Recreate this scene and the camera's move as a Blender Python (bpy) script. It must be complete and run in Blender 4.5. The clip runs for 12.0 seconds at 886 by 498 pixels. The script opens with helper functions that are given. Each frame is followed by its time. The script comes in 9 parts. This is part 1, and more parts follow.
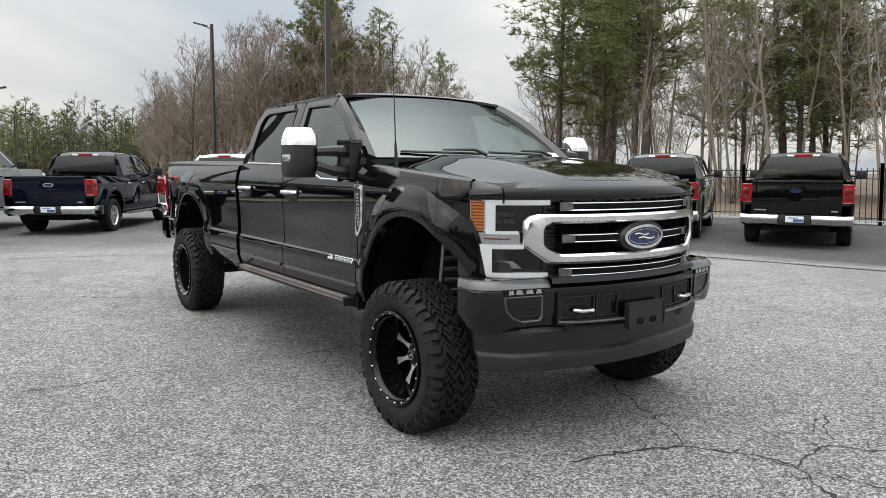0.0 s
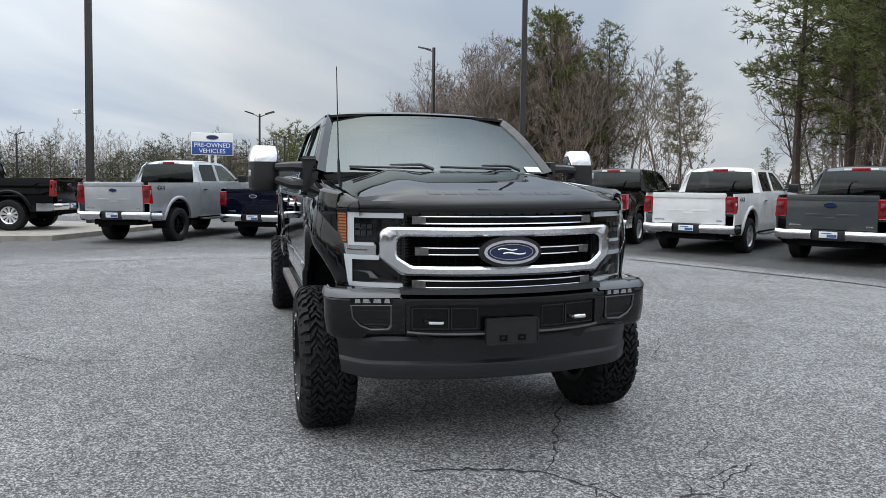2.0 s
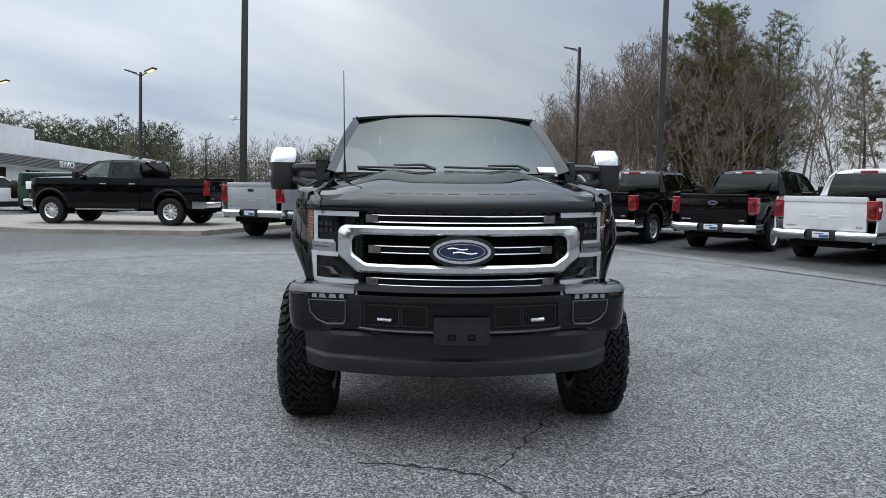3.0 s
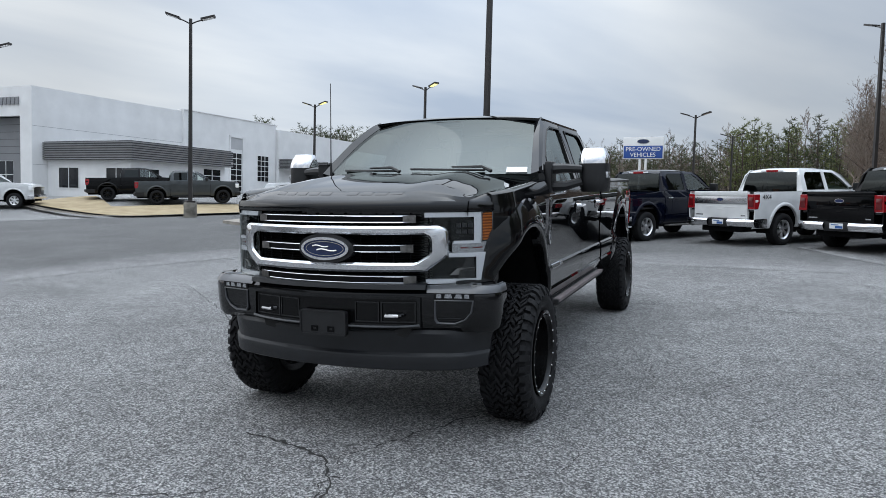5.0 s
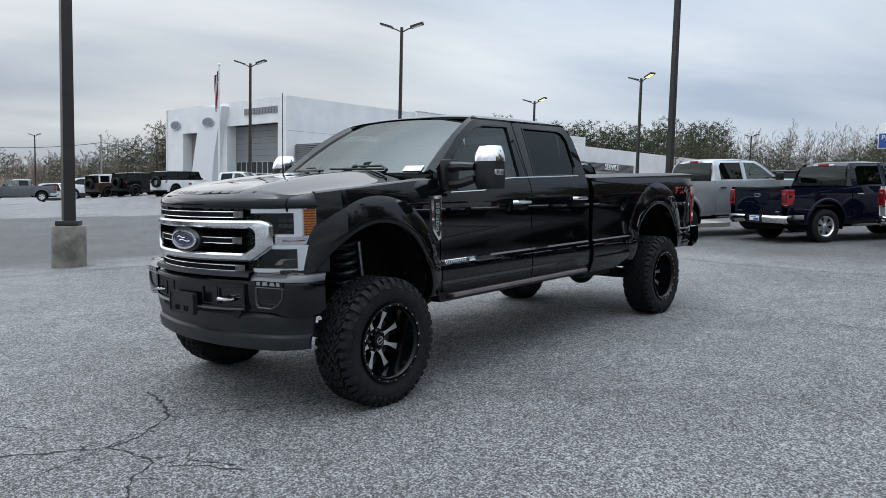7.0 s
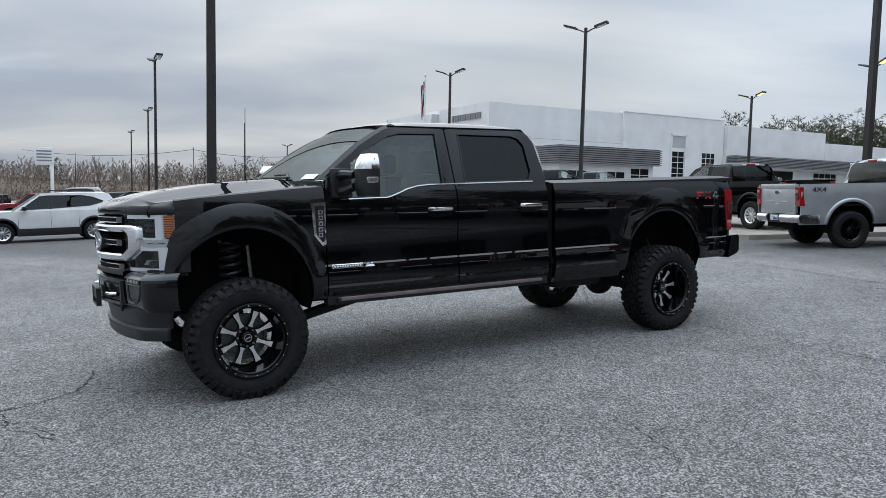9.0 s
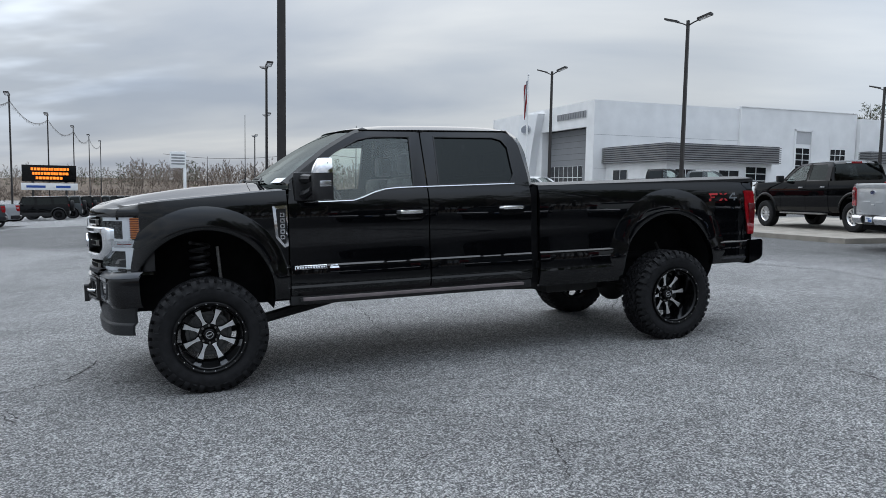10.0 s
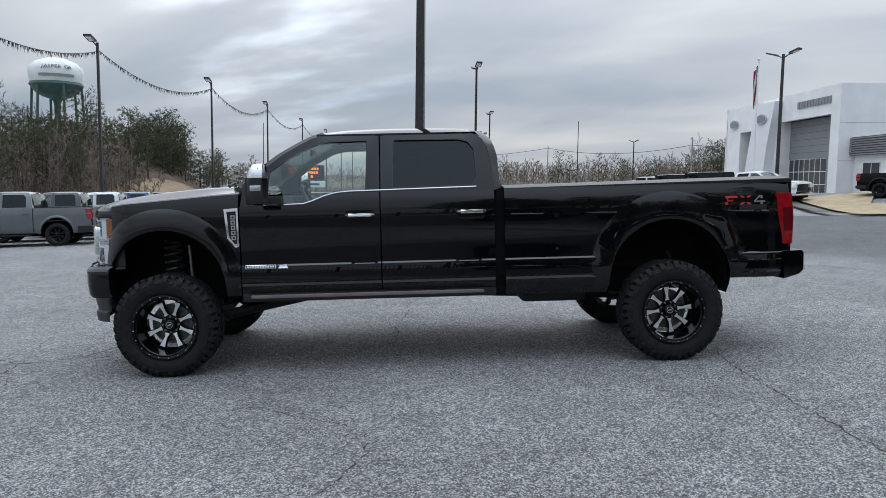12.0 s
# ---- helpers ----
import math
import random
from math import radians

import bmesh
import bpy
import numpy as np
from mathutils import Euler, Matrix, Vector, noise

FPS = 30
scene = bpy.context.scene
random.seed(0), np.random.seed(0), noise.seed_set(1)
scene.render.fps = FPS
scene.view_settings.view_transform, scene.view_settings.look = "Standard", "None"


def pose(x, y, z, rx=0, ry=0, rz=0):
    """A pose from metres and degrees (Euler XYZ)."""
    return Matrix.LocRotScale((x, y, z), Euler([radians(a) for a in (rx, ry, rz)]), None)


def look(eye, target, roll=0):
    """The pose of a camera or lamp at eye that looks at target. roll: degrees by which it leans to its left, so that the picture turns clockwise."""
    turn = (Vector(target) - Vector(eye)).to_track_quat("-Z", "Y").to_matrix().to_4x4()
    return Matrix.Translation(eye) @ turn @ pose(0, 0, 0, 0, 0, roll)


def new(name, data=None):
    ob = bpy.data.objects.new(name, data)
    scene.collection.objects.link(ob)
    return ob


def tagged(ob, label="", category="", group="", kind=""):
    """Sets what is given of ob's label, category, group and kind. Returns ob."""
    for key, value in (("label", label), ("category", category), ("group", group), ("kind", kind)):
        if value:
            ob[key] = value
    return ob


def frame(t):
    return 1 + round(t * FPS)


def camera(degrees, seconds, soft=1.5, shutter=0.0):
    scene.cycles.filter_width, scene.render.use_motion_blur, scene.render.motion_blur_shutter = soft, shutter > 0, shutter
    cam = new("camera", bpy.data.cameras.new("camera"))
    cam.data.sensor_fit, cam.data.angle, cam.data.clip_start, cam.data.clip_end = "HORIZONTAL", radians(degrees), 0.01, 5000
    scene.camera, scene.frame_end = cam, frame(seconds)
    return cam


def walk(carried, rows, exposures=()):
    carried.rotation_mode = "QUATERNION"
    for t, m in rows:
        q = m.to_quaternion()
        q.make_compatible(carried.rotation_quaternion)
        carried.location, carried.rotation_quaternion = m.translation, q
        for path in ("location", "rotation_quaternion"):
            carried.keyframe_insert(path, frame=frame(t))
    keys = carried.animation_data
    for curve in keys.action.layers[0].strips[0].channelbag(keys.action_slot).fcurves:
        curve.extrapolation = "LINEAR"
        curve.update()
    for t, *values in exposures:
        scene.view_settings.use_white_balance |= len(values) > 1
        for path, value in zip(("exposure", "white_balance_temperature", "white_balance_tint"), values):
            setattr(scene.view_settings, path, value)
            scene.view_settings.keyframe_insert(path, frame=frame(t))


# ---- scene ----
cam = camera(63.1, 12.0, soft=0.85)
METRES, EYE, TILT, LEAN, TURN = 14.975, 1.557, 0.0, 0.0, 0.0
ROWS = [
    (0.0, 0.0, 0.0, 0.0, -0.0, -4.15, 0.02),
    (0.5, 0.0331, 0.0011, 0.0011, 3.96, -3.97, 0.19),
    (1.0, 0.0686, 0.0003, 0.0014, 8.5, -3.67, 0.03),
    (1.5, 0.1037, 0.0055, 0.0007, 13.67, -3.38, -0.35),
    (2.0, 0.1404, 0.0123, 0.0006, 19.55, -3.18, -0.85),
    (2.5, 0.1763, 0.0257, 0.0002, 25.95, -3.16, -1.26),
    (3.0, 0.2107, 0.0439, 0.0011, 32.37, -3.28, -1.52),
    (5.0, 0.3374, 0.152, 0.0043, 56.31, -3.67, -1.42),
    (5.5, 0.3651, 0.1865, 0.0053, 61.81, -3.84, -1.51),
    (6.0, 0.3881, 0.224, 0.0062, 66.93, -4.07, -1.55),
    (6.5, 0.4101, 0.2636, 0.0078, 71.58, -4.32, -1.52),
    (7.0, 0.4264, 0.3056, 0.0098, 75.94, -4.53, -1.43),
    (9.0, 0.4461, 0.4832, 0.0161, 94.23, -4.71, -1.19),
    (9.5, 0.442, 0.526, 0.0181, 98.92, -4.76, -1.05),
    (10.0, 0.4326, 0.5675, 0.0193, 103.57, -4.88, -0.98),
    (10.5, 0.4203, 0.6092, 0.0212, 108.26, -5.04, -0.95),
    (11.0, 0.4036, 0.6484, 0.0229, 113.03, -5.22, -0.9),
    (11.5, 0.3831, 0.6859, 0.0248, 117.85, -5.38, -0.83),
    (12.0, 0.3594, 0.7195, 0.0262, 122.67, -5.5, -0.67),
]
EXPOSURES = [(0.0, 0.65, 7400, 10), (1.0, 0.53, 7150, 10), (1.7, 0.38, 6850, 10), (2.6, 0.15, 6520, 10), (5.0, 0.09, 6420, 10), (7.0, 0.08, 6420, 10), (9.0, -0.02, 6400, 10), (12.0, 0.0, 6350, 10)]
walk(cam, [(t, pose(0, 0, EYE, TILT, LEAN, TURN) @ pose(METRES * x, METRES * y, METRES * z, 90 + pitch, roll, yaw)) for t, x, y, z, yaw, pitch, roll in ROWS], EXPOSURES)

# ---------------------------------------------------------------- world and light
SUN_ELEV, SUN_YAW = 38.0, 118.0
world = bpy.data.worlds.new("sky")
scene.world = world
world.use_nodes = True


def build_sky():
    nt = world.node_tree
    nt.nodes.clear()
    out = nt.nodes.new("ShaderNodeOutputWorld")
    bg = nt.nodes.new("ShaderNodeBackground")
    sky = nt.nodes.new("ShaderNodeTexSky")
    sky.sky_type = "NISHITA"
    sky.sun_disc = False
    sky.sun_elevation = radians(SUN_ELEV)
    sky.sun_rotation = radians(-SUN_YAW)
    sky.air_density, sky.dust_density, sky.ozone_density = 1.0, 2.0, 1.0
    tc = nt.nodes.new("ShaderNodeTexCoord")
    # cloud layer: project the direction on a flat deck so that streaks flatten to the horizon
    sep = nt.nodes.new("ShaderNodeSeparateXYZ")
    nt.links.new(tc.outputs["Generated"], sep.inputs[0])
    zc = nt.nodes.new("ShaderNodeMath")
    zc.operation = "MAXIMUM"
    zc.inputs[1].default_value = 0.0
    nt.links.new(sep.outputs["Z"], zc.inputs[0])
    za = nt.nodes.new("ShaderNodeMath")
    za.operation = "ADD"
    za.inputs[1].default_value = 0.16
    nt.links.new(zc.outputs[0], za.inputs[0])
    div = nt.nodes.new("ShaderNodeVectorMath")
    div.operation = "DIVIDE"
    comb = nt.nodes.new("ShaderNodeCombineXYZ")
    for i in range(3):
        nt.links.new(za.outputs[0], comb.inputs[i])
    nt.links.new(tc.outputs["Generated"], div.inputs[0])
    nt.links.new(comb.outputs[0], div.inputs[1])
    rot = nt.nodes.new("ShaderNodeMapping")
    rot.inputs["Rotation"].default_value = (0, 0, 0)
    rot.inputs["Scale"].default_value = (0.80, 0.42, 0.02)
    rot.inputs["Location"].default_value = CLOUD_SHIFT
    nt.links.new(div.outputs[0], rot.inputs[0])
    n1 = nt.nodes.new("ShaderNodeTexNoise")
    n1.inputs["Scale"].default_value = 1.15
    n1.inputs["Detail"].default_value = 7.0
    n1.inputs["Roughness"].default_value = 0.46
    n1.inputs["Distortion"].default_value = 0.3
    nt.links.new(rot.outputs[0], n1.inputs["Vector"])
    ramp = nt.nodes.new("ShaderNodeValToRGB")
    e = ramp.color_ramp.elements
    e[0].position, e[0].color = 0.35, (0.425, 0.505, 0.625, 1)
    e[1].position, e[1].color = 0.68, (0.86, 0.90, 0.925, 1)
    m = e.new(0.50)
    m.color = (0.605, 0.67, 0.75, 1)
    nt.links.new(n1.outputs["Fac"], ramp.inputs[0])
    # brighter deck toward the side of the hidden sun and low over the land
    dot = nt.nodes.new("ShaderNodeVectorMath")
    dot.operation = "DOT_PRODUCT"
    nt.links.new(tc.outputs["Generated"], dot.inputs[0])
    a, b = radians(SUN_YAW), radians(30)
    dot.inputs[1].default_value = (-math.sin(a) * math.cos(b), math.cos(a) * math.cos(b), math.sin(b))
    glow = nt.nodes.new("ShaderNodeMapRange")
    glow.interpolation_type = "SMOOTHSTEP"
    glow.inputs["From Min"].default_value, glow.inputs["From Max"].default_value = 0.55, 1.0
    glow.inputs["To Min"].default_value, glow.inputs["To Max"].default_value = 1.0, 1.12
    nt.links.new(dot.outputs["Value"], glow.inputs[0])
    zp = nt.nodes.new("ShaderNodeMath")
    zp.operation = "POWER"
    zp.inputs[1].default_value = 2.4
    nt.links.new(zc.outputs[0], zp.inputs[0])
    low = nt.nodes.new("ShaderNodeMapRange")
    low.inputs["To Min"].default_value, low.inputs["To Max"].default_value = 0.90, 6.4
    nt.links.new(zp.outputs[0], low.inputs[0])
    d3 = nt.nodes.new("ShaderNodeVectorMath")
    d3.operation = "DOT_PRODUCT"
    nt.links.new(tc.outputs["Generated"], d3.inputs[0])
    a, b = radians(58), radians(4)
    d3.inputs[1].default_value = (-math.sin(a) * math.cos(b), math.cos(a) * math.cos(b), math.sin(b))
    pale = nt.nodes.new("ShaderNodeMapRange")
    pale.interpolation_type = "SMOOTHSTEP"
    pale.inputs["From Min"].default_value, pale.inputs["From Max"].default_value = 0.89, 1.0
    pale.inputs["To Min"].default_value, pale.inputs["To Max"].default_value = 1.0, 1.42
    nt.links.new(d3.outputs["Value"], pale.inputs[0])
    both = nt.nodes.new("ShaderNodeMath")
    both.operation = "MULTIPLY"
    nt.links.new(glow.outputs[0], both.inputs[0])
    nt.links.new(pale.outputs[0], both.inputs[1])
    glow = both
    k = nt.nodes.new("ShaderNodeMath")
    k.operation = "MULTIPLY"
    nt.links.new(glow.outputs[0], k.inputs[0])
    nt.links.new(low.outputs[0], k.inputs[1])
    # thin spots in the deck where the hidden sun brightens it
    d2 = nt.nodes.new("ShaderNodeVectorMath")
    d2.operation = "DOT_PRODUCT"
    nt.links.new(tc.outputs["Generated"], d2.inputs[0])
    a, b = radians(134), radians(14)
    d2.inputs[1].default_value = (-math.sin(a) * math.cos(b), math.cos(a) * math.cos(b), math.sin(b))
    near = nt.nodes.new("ShaderNodeMapRange")
    near.interpolation_type = "SMOOTHSTEP"
    near.inputs["From Min"].default_value, near.inputs["From Max"].default_value = 0.970, 1.0
    nt.links.new(d2.outputs["Value"], near.inputs[0])
    n2 = nt.nodes.new("ShaderNodeTexNoise")
    n2.inputs["Scale"].default_value, n2.inputs["Detail"].default_value = 2.1, 4.0
    nt.links.new(rot.outputs[0], n2.inputs["Vector"])
    hole = nt.nodes.new("ShaderNodeMapRange")
    hole.interpolation_type = "SMOOTHSTEP"
    hole.inputs["From Min"].default_value, hole.inputs["From Max"].default_value = 0.44, 0.62
    hole.inputs["To Max"].default_value = 0.8
    nt.links.new(n2.outputs["Fac"], hole.inputs[0])
    hm = nt.nodes.new("ShaderNodeMath")
    hm.operation = "MULTIPLY"
    nt.links.new(near.outputs[0], hm.inputs[0])
    nt.links.new(hole.outputs[0], hm.inputs[1])
    h1 = nt.nodes.new("ShaderNodeMath")
    h1.inputs[1].default_value = 0.94
    nt.links.new(hm.outputs[0], h1.inputs[0])
    kk = nt.nodes.new("ShaderNodeMath")
    kk.operation = "MULTIPLY"
    nt.links.new(k.outputs[0], kk.inputs[0])
    nt.links.new(h1.outputs[0], kk.inputs[1])
    k = kk
    k2 = nt.nodes.new("ShaderNodeMath")
    k2.operation = "MULTIPLY"
    k2.inputs[1].default_value = 8.0
    nt.links.new(k.outputs[0], k2.inputs[0])
    cl = nt.nodes.new("ShaderNodeVectorMath")
    cl.operation = "SCALE"
    nt.links.new(ramp.outputs[0], cl.inputs[0])
    nt.links.new(k2.outputs[0], cl.inputs["Scale"])
    mix = nt.nodes.new("ShaderNodeMix")
    mix.data_type = "RGBA"
    mix.inputs["Factor"].default_value = 0.93
    nt.links.new(sky.outputs[0], mix.inputs["A"])
    nt.links.new(cl.outputs[0], mix.inputs["B"])
    nt.links.new(mix.outputs["Result"], bg.inputs["Color"])
    bg.inputs["Strength"].default_value = SKY_STRENGTH
    nt.links.new(bg.outputs[0], out.inputs[0])


CLOUD_SHIFT = (1.3, 0.4, 0.0)
SKY_STRENGTH = 0.10
build_sky()
sun = new("sun", bpy.data.lights.new("sun", "SUN"))
sun.data.energy, sun.data.angle, sun.data.color = 0.6, radians(75), (1.0, 0.97, 0.93)
a0, b0 = radians(SUN_YAW), radians(SUN_ELEV)
sun.matrix_world = look((-30 * math.sin(a0) * math.cos(b0), 30 * math.cos(a0) * math.cos(b0), 30 * math.sin(b0)), (0, 0, 0))


# ---------------------------------------------------------------- materials
def mat(name, color, rough=0.5, metal=0.0, coat=0.0, spec=0.5, vary=0.0, scale=8.0, bump=0.0, bump_scale=60.0, color2=None, emit=0.0, rand=0.0, detail=6.0, sub=0.0):
    m = bpy.data.materials.new(name)
    m.use_nodes = True
    nt = m.node_tree
    p = nt.nodes["Principled BSDF"]
    p.inputs["Base Color"].default_value = (*color, 1)
    p.inputs["Roughness"].default_value = rough
    p.inputs["Metallic"].default_value = metal
    p.inputs["Coat Weight"].default_value = coat
    p.inputs["Coat Roughness"].default_value = 0.03
    p.inputs["Coat IOR"].default_value = 1.34
    p.inputs["Specular IOR Level"].default_value = spec
    tc = nt.nodes.new("ShaderNodeTexCoord")
    if vary > 0 or color2:
        n = nt.nodes.new("ShaderNodeTexNoise")
        n.inputs["Scale"].default_value, n.inputs["Detail"].default_value = scale, detail
        nt.links.new(tc.outputs["Object"], n.inputs["Vector"])
        r = nt.nodes.new("ShaderNodeValToRGB")
        e = r.color_ramp.elements
        c2 = color2 or tuple(min(1, c * (1 + vary)) for c in color)
        c1 = color if color2 else tuple(c * (1 - vary) for c in color)
        e[0].position, e[0].color = 0.32, (*c1, 1)
        e[1].position, e[1].color = 0.68, (*c2, 1)
        nt.links.new(n.outputs["Fac"], r.inputs[0])
        last = r.outputs[0]
        if rand > 0:
            oi = nt.nodes.new("ShaderNodeObjectInfo")
            hv = nt.nodes.new("ShaderNodeHueSaturation")
            mr = nt.nodes.new("ShaderNodeMapRange")
            mr.inputs["To Min"].default_value, mr.inputs["To Max"].default_value = 1 - rand, 1 + rand
            nt.links.new(oi.outputs["Random"], mr.inputs[0])
            nt.links.new(mr.outputs[0], hv.inputs["Value"])
            nt.links.new(last, hv.inputs["Color"])
            last = hv.outputs[0]
        nt.links.new(last, p.inputs["Base Color"])
    if bump > 0:
        n2 = nt.nodes.new("ShaderNodeTexNoise")
        n2.inputs["Scale"].default_value, n2.inputs["Detail"].default_value = bump_scale, 4.0
        nt.links.new(tc.outputs["Object"], n2.inputs["Vector"])
        b = nt.nodes.new("ShaderNodeBump")
        b.inputs["Strength"].default_value, b.inputs["Distance"].default_value = bump, 0.01
        nt.links.new(n2.outputs["Fac"], b.inputs["Height"])
        nt.links.new(b.outputs[0], p.inputs["Normal"])
    if emit > 0:
        p.inputs["Emission Color"].default_value = (*color, 1)
        p.inputs["Emission Strength"].default_value = emit
    return m


def glass_mat(name, tint, f0=0.05, rough=0.0, most=1.0):
    """Thin pane: tinted see-through with a mirror that grows towards grazing."""
    m = bpy.data.materials.new(name)
    m.use_nodes = True
    nt = m.node_tree
    nt.nodes.clear()
    out = nt.nodes.new("ShaderNodeOutputMaterial")
    tr = nt.nodes.new("ShaderNodeBsdfTransparent")
    tr.inputs[0].default_value = (*tint, 1)
    gl = nt.nodes.new("ShaderNodeBsdfGlossy")
    gl.inputs["Roughness"].default_value = rough
    gl.inputs["Color"].default_value = (0.92, 1.0, 0.98, 1)
    lw = nt.nodes.new("ShaderNodeLayerWeight")
    lw.inputs["Blend"].default_value = 0.5
    pw = nt.nodes.new("ShaderNodeMath")
    pw.operation = "POWER"
    pw.inputs[1].default_value = 5.0
    nt.links.new(lw.outputs["Facing"], pw.inputs[0])
    mr = nt.nodes.new("ShaderNodeMapRange")
    mr.inputs["To Min"].default_value, mr.inputs["To Max"].default_value = f0, most
    nt.links.new(pw.outputs[0], mr.inputs[0])
    mx = nt.nodes.new("ShaderNodeMixShader")
    nt.links.new(mr.outputs[0], mx.inputs[0])
    nt.links.new(tr.outputs[0], mx.inputs[1])
    nt.links.new(gl.outputs[0], mx.inputs[2])
    nt.links.new(mx.outputs[0], out.inputs[0])
    return m


def paint(name, color, metal=0.0, rough=0.35, dirt=0.08):
    """Clear-coated car paint with a trace of road dust and orange peel."""
    m = mat(name, color, rough=rough, metal=metal, coat=1.0, vary=dirt, scale=3.0, spec=0.0 if max(color) < 0.02 else 0.2)
    nt = m.node_tree
    p = nt.nodes["Principled BSDF"]
    tc = nt.nodes.new("ShaderNodeTexCoord")
    n = nt.nodes.new("ShaderNodeTexNoise")
    n.inputs["Scale"].default_value = 5.0
    n.inputs["Detail"].default_value = 8.0
    nt.links.new(tc.outputs["Object"], n.inputs["Vector"])
    mr = nt.nodes.new("ShaderNodeMapRange")
    mr.inputs["From Min"].default_value, mr.inputs["From Max"].default_value = 0.35, 0.7
    mr.inputs["To Min"].default_value, mr.inputs["To Max"].default_value = 0.004, 0.03
    nt.links.new(n.outputs["Fac"], mr.inputs[0])
    nt.links.new(mr.outputs[0], p.inputs["Coat Roughness"])
    return m


M_BLACK = paint("black_metallic_paint", (0.0022, 0.0024, 0.0030), rough=0.40, dirt=0.15)
M_BLACK.node_tree.nodes["Principled BSDF"].inputs["Coat IOR"].default_value = 1.48
M_TRIM = mat("black_plastic", (0.0075, 0.0075, 0.0085), rough=0.40, vary=0.25, scale=14, bump=0.15, bump_scale=900)
M_MATTE = mat("grey_black_plastic", (0.0065, 0.0074, 0.0096), rough=0.42, vary=0.25, scale=6, bump=0.2, bump_scale=700)
M_DARK = mat("underbody_black", (0.008, 0.008, 0.008), rough=0.75, vary=0.4, scale=9)
M_WELL = mat("wheel_well_liner", (0.005, 0.005, 0.0055), rough=0.9, spec=0.12, vary=0.3, scale=12)
M_TYRE = mat("tyre_rubber", (0.011, 0.011, 0.012), rough=0.72, spec=0.22, vary=0.3, scale=18, bump=0.25, bump_scale=220)
M_CHROME = mat("chrome", (0.80, 0.80, 0.82), rough=0.07, metal=1.0)
M_BRUSH = mat("brushed_chrome", (0.72, 0.73, 0.75), rough=0.14, metal=1.0)
M_SATIN = mat("satin_silver", (0.60, 0.61, 0.63), rough=0.24, metal=1.0)
M_MACH = mat("machined_aluminium", (0.86, 0.86, 0.87), rough=0.36, metal=1.0, vary=0.06, scale=40)
M_RIMB = mat("gloss_black_rim", (0.0025, 0.0025, 0.0028), rough=0.16, spec=0.22, coat=0.2)
M_STEEL = mat("raw_steel", (0.28, 0.27, 0.26), rough=0.5, metal=0.9, vary=0.3, scale=30)
M_GLASS = glass_mat("window_glass", (0.86, 0.92, 0.88), 0.08)
M_SHIELD = glass_mat("windscreen_glass", (0.11, 0.135, 0.13), 0.120, most=0.30)
M_TINT = glass_mat("privacy_glass", (0.035, 0.037, 0.039), 0.032)
M_LENS = glass_mat("clear_lens", (0.93, 0.94, 0.95), 0.02)
M_RED = mat("red_lens", (0.27, 0.006, 0.010), rough=0.12, coat=0.8, vary=0.2, scale=25)
M_REDD = mat("dark_red_lens", (0.105, 0.004, 0.006), rough=0.12, coat=0.8)
M_AMBER = mat("amber_reflector", (0.50, 0.15, 0.022), rough=0.2, coat=0.6, vary=0.25, scale=60)
M_AMBERD = mat("deep_amber_rib", (0.16, 0.035, 0.008), rough=0.2, coat=0.6)
M_LED = mat("fog_led_reflector", (0.22, 0.225, 0.235), rough=0.25, coat=0.6, vary=0.5, scale=160)
M_WHITEL = mat("white_light_guide", (0.90, 0.91, 0.92), rough=0.25, coat=0.5)
M_GUIDE = mat("pale_light_guide", (0.70, 0.71, 0.73), rough=0.22, metal=0.25, coat=0.6)
# satin black made paler, so that edges seem to catch the light
M_EDGEHL = mat("satin_edge_highlight", (0.050, 0.052, 0.057), rough=0.28, coat=0.4)
M_CLOTH = mat("dark_seat_leather", (0.030, 0.028, 0.027), rough=0.6, vary=0.2)
M_BLUE = mat("blue_enamel", (0.008, 0.018, 0.070), rough=0.2, coat=0.8)
M_PAPER = mat("white_sticker", (0.75, 0.76, 0.76), rough=0.6)
M_WHITE = mat("white_paint_plain", (0.78, 0.78, 0.77), rough=0.5)


# ---------------------------------------------------------------- mesh helpers
def link(name, me, material, parent=None, label=""):
    ob = new(name, me)
    if material is not None and not me.materials:
        me.materials.append(material)
    if parent is not None:
        ob.parent = parent
    if label:
        tagged(ob, label=label)
    return ob


def mesh_of(name, bm, smooth=30.0):
    me = bpy.data.meshes.new(name)
    bmesh.ops.recalc_face_normals(bm, faces=bm.faces)
    bm.to_mesh(me)
    bm.free()
    if smooth:
        me.shade_smooth()
        me.set_sharp_from_angle(angle=radians(smooth))
    return me


def part(name, bm, material, parent, label="", smooth=30.0):
    return link(name, mesh_of(name, bm, smooth), material, parent, label)


def thing(name, m, label, category, group="", kind=""):
    ob = new(name)
    ob.empty_display_size = 0.2
    ob.matrix_world = m
    return tagged(ob, label, category, group, kind)


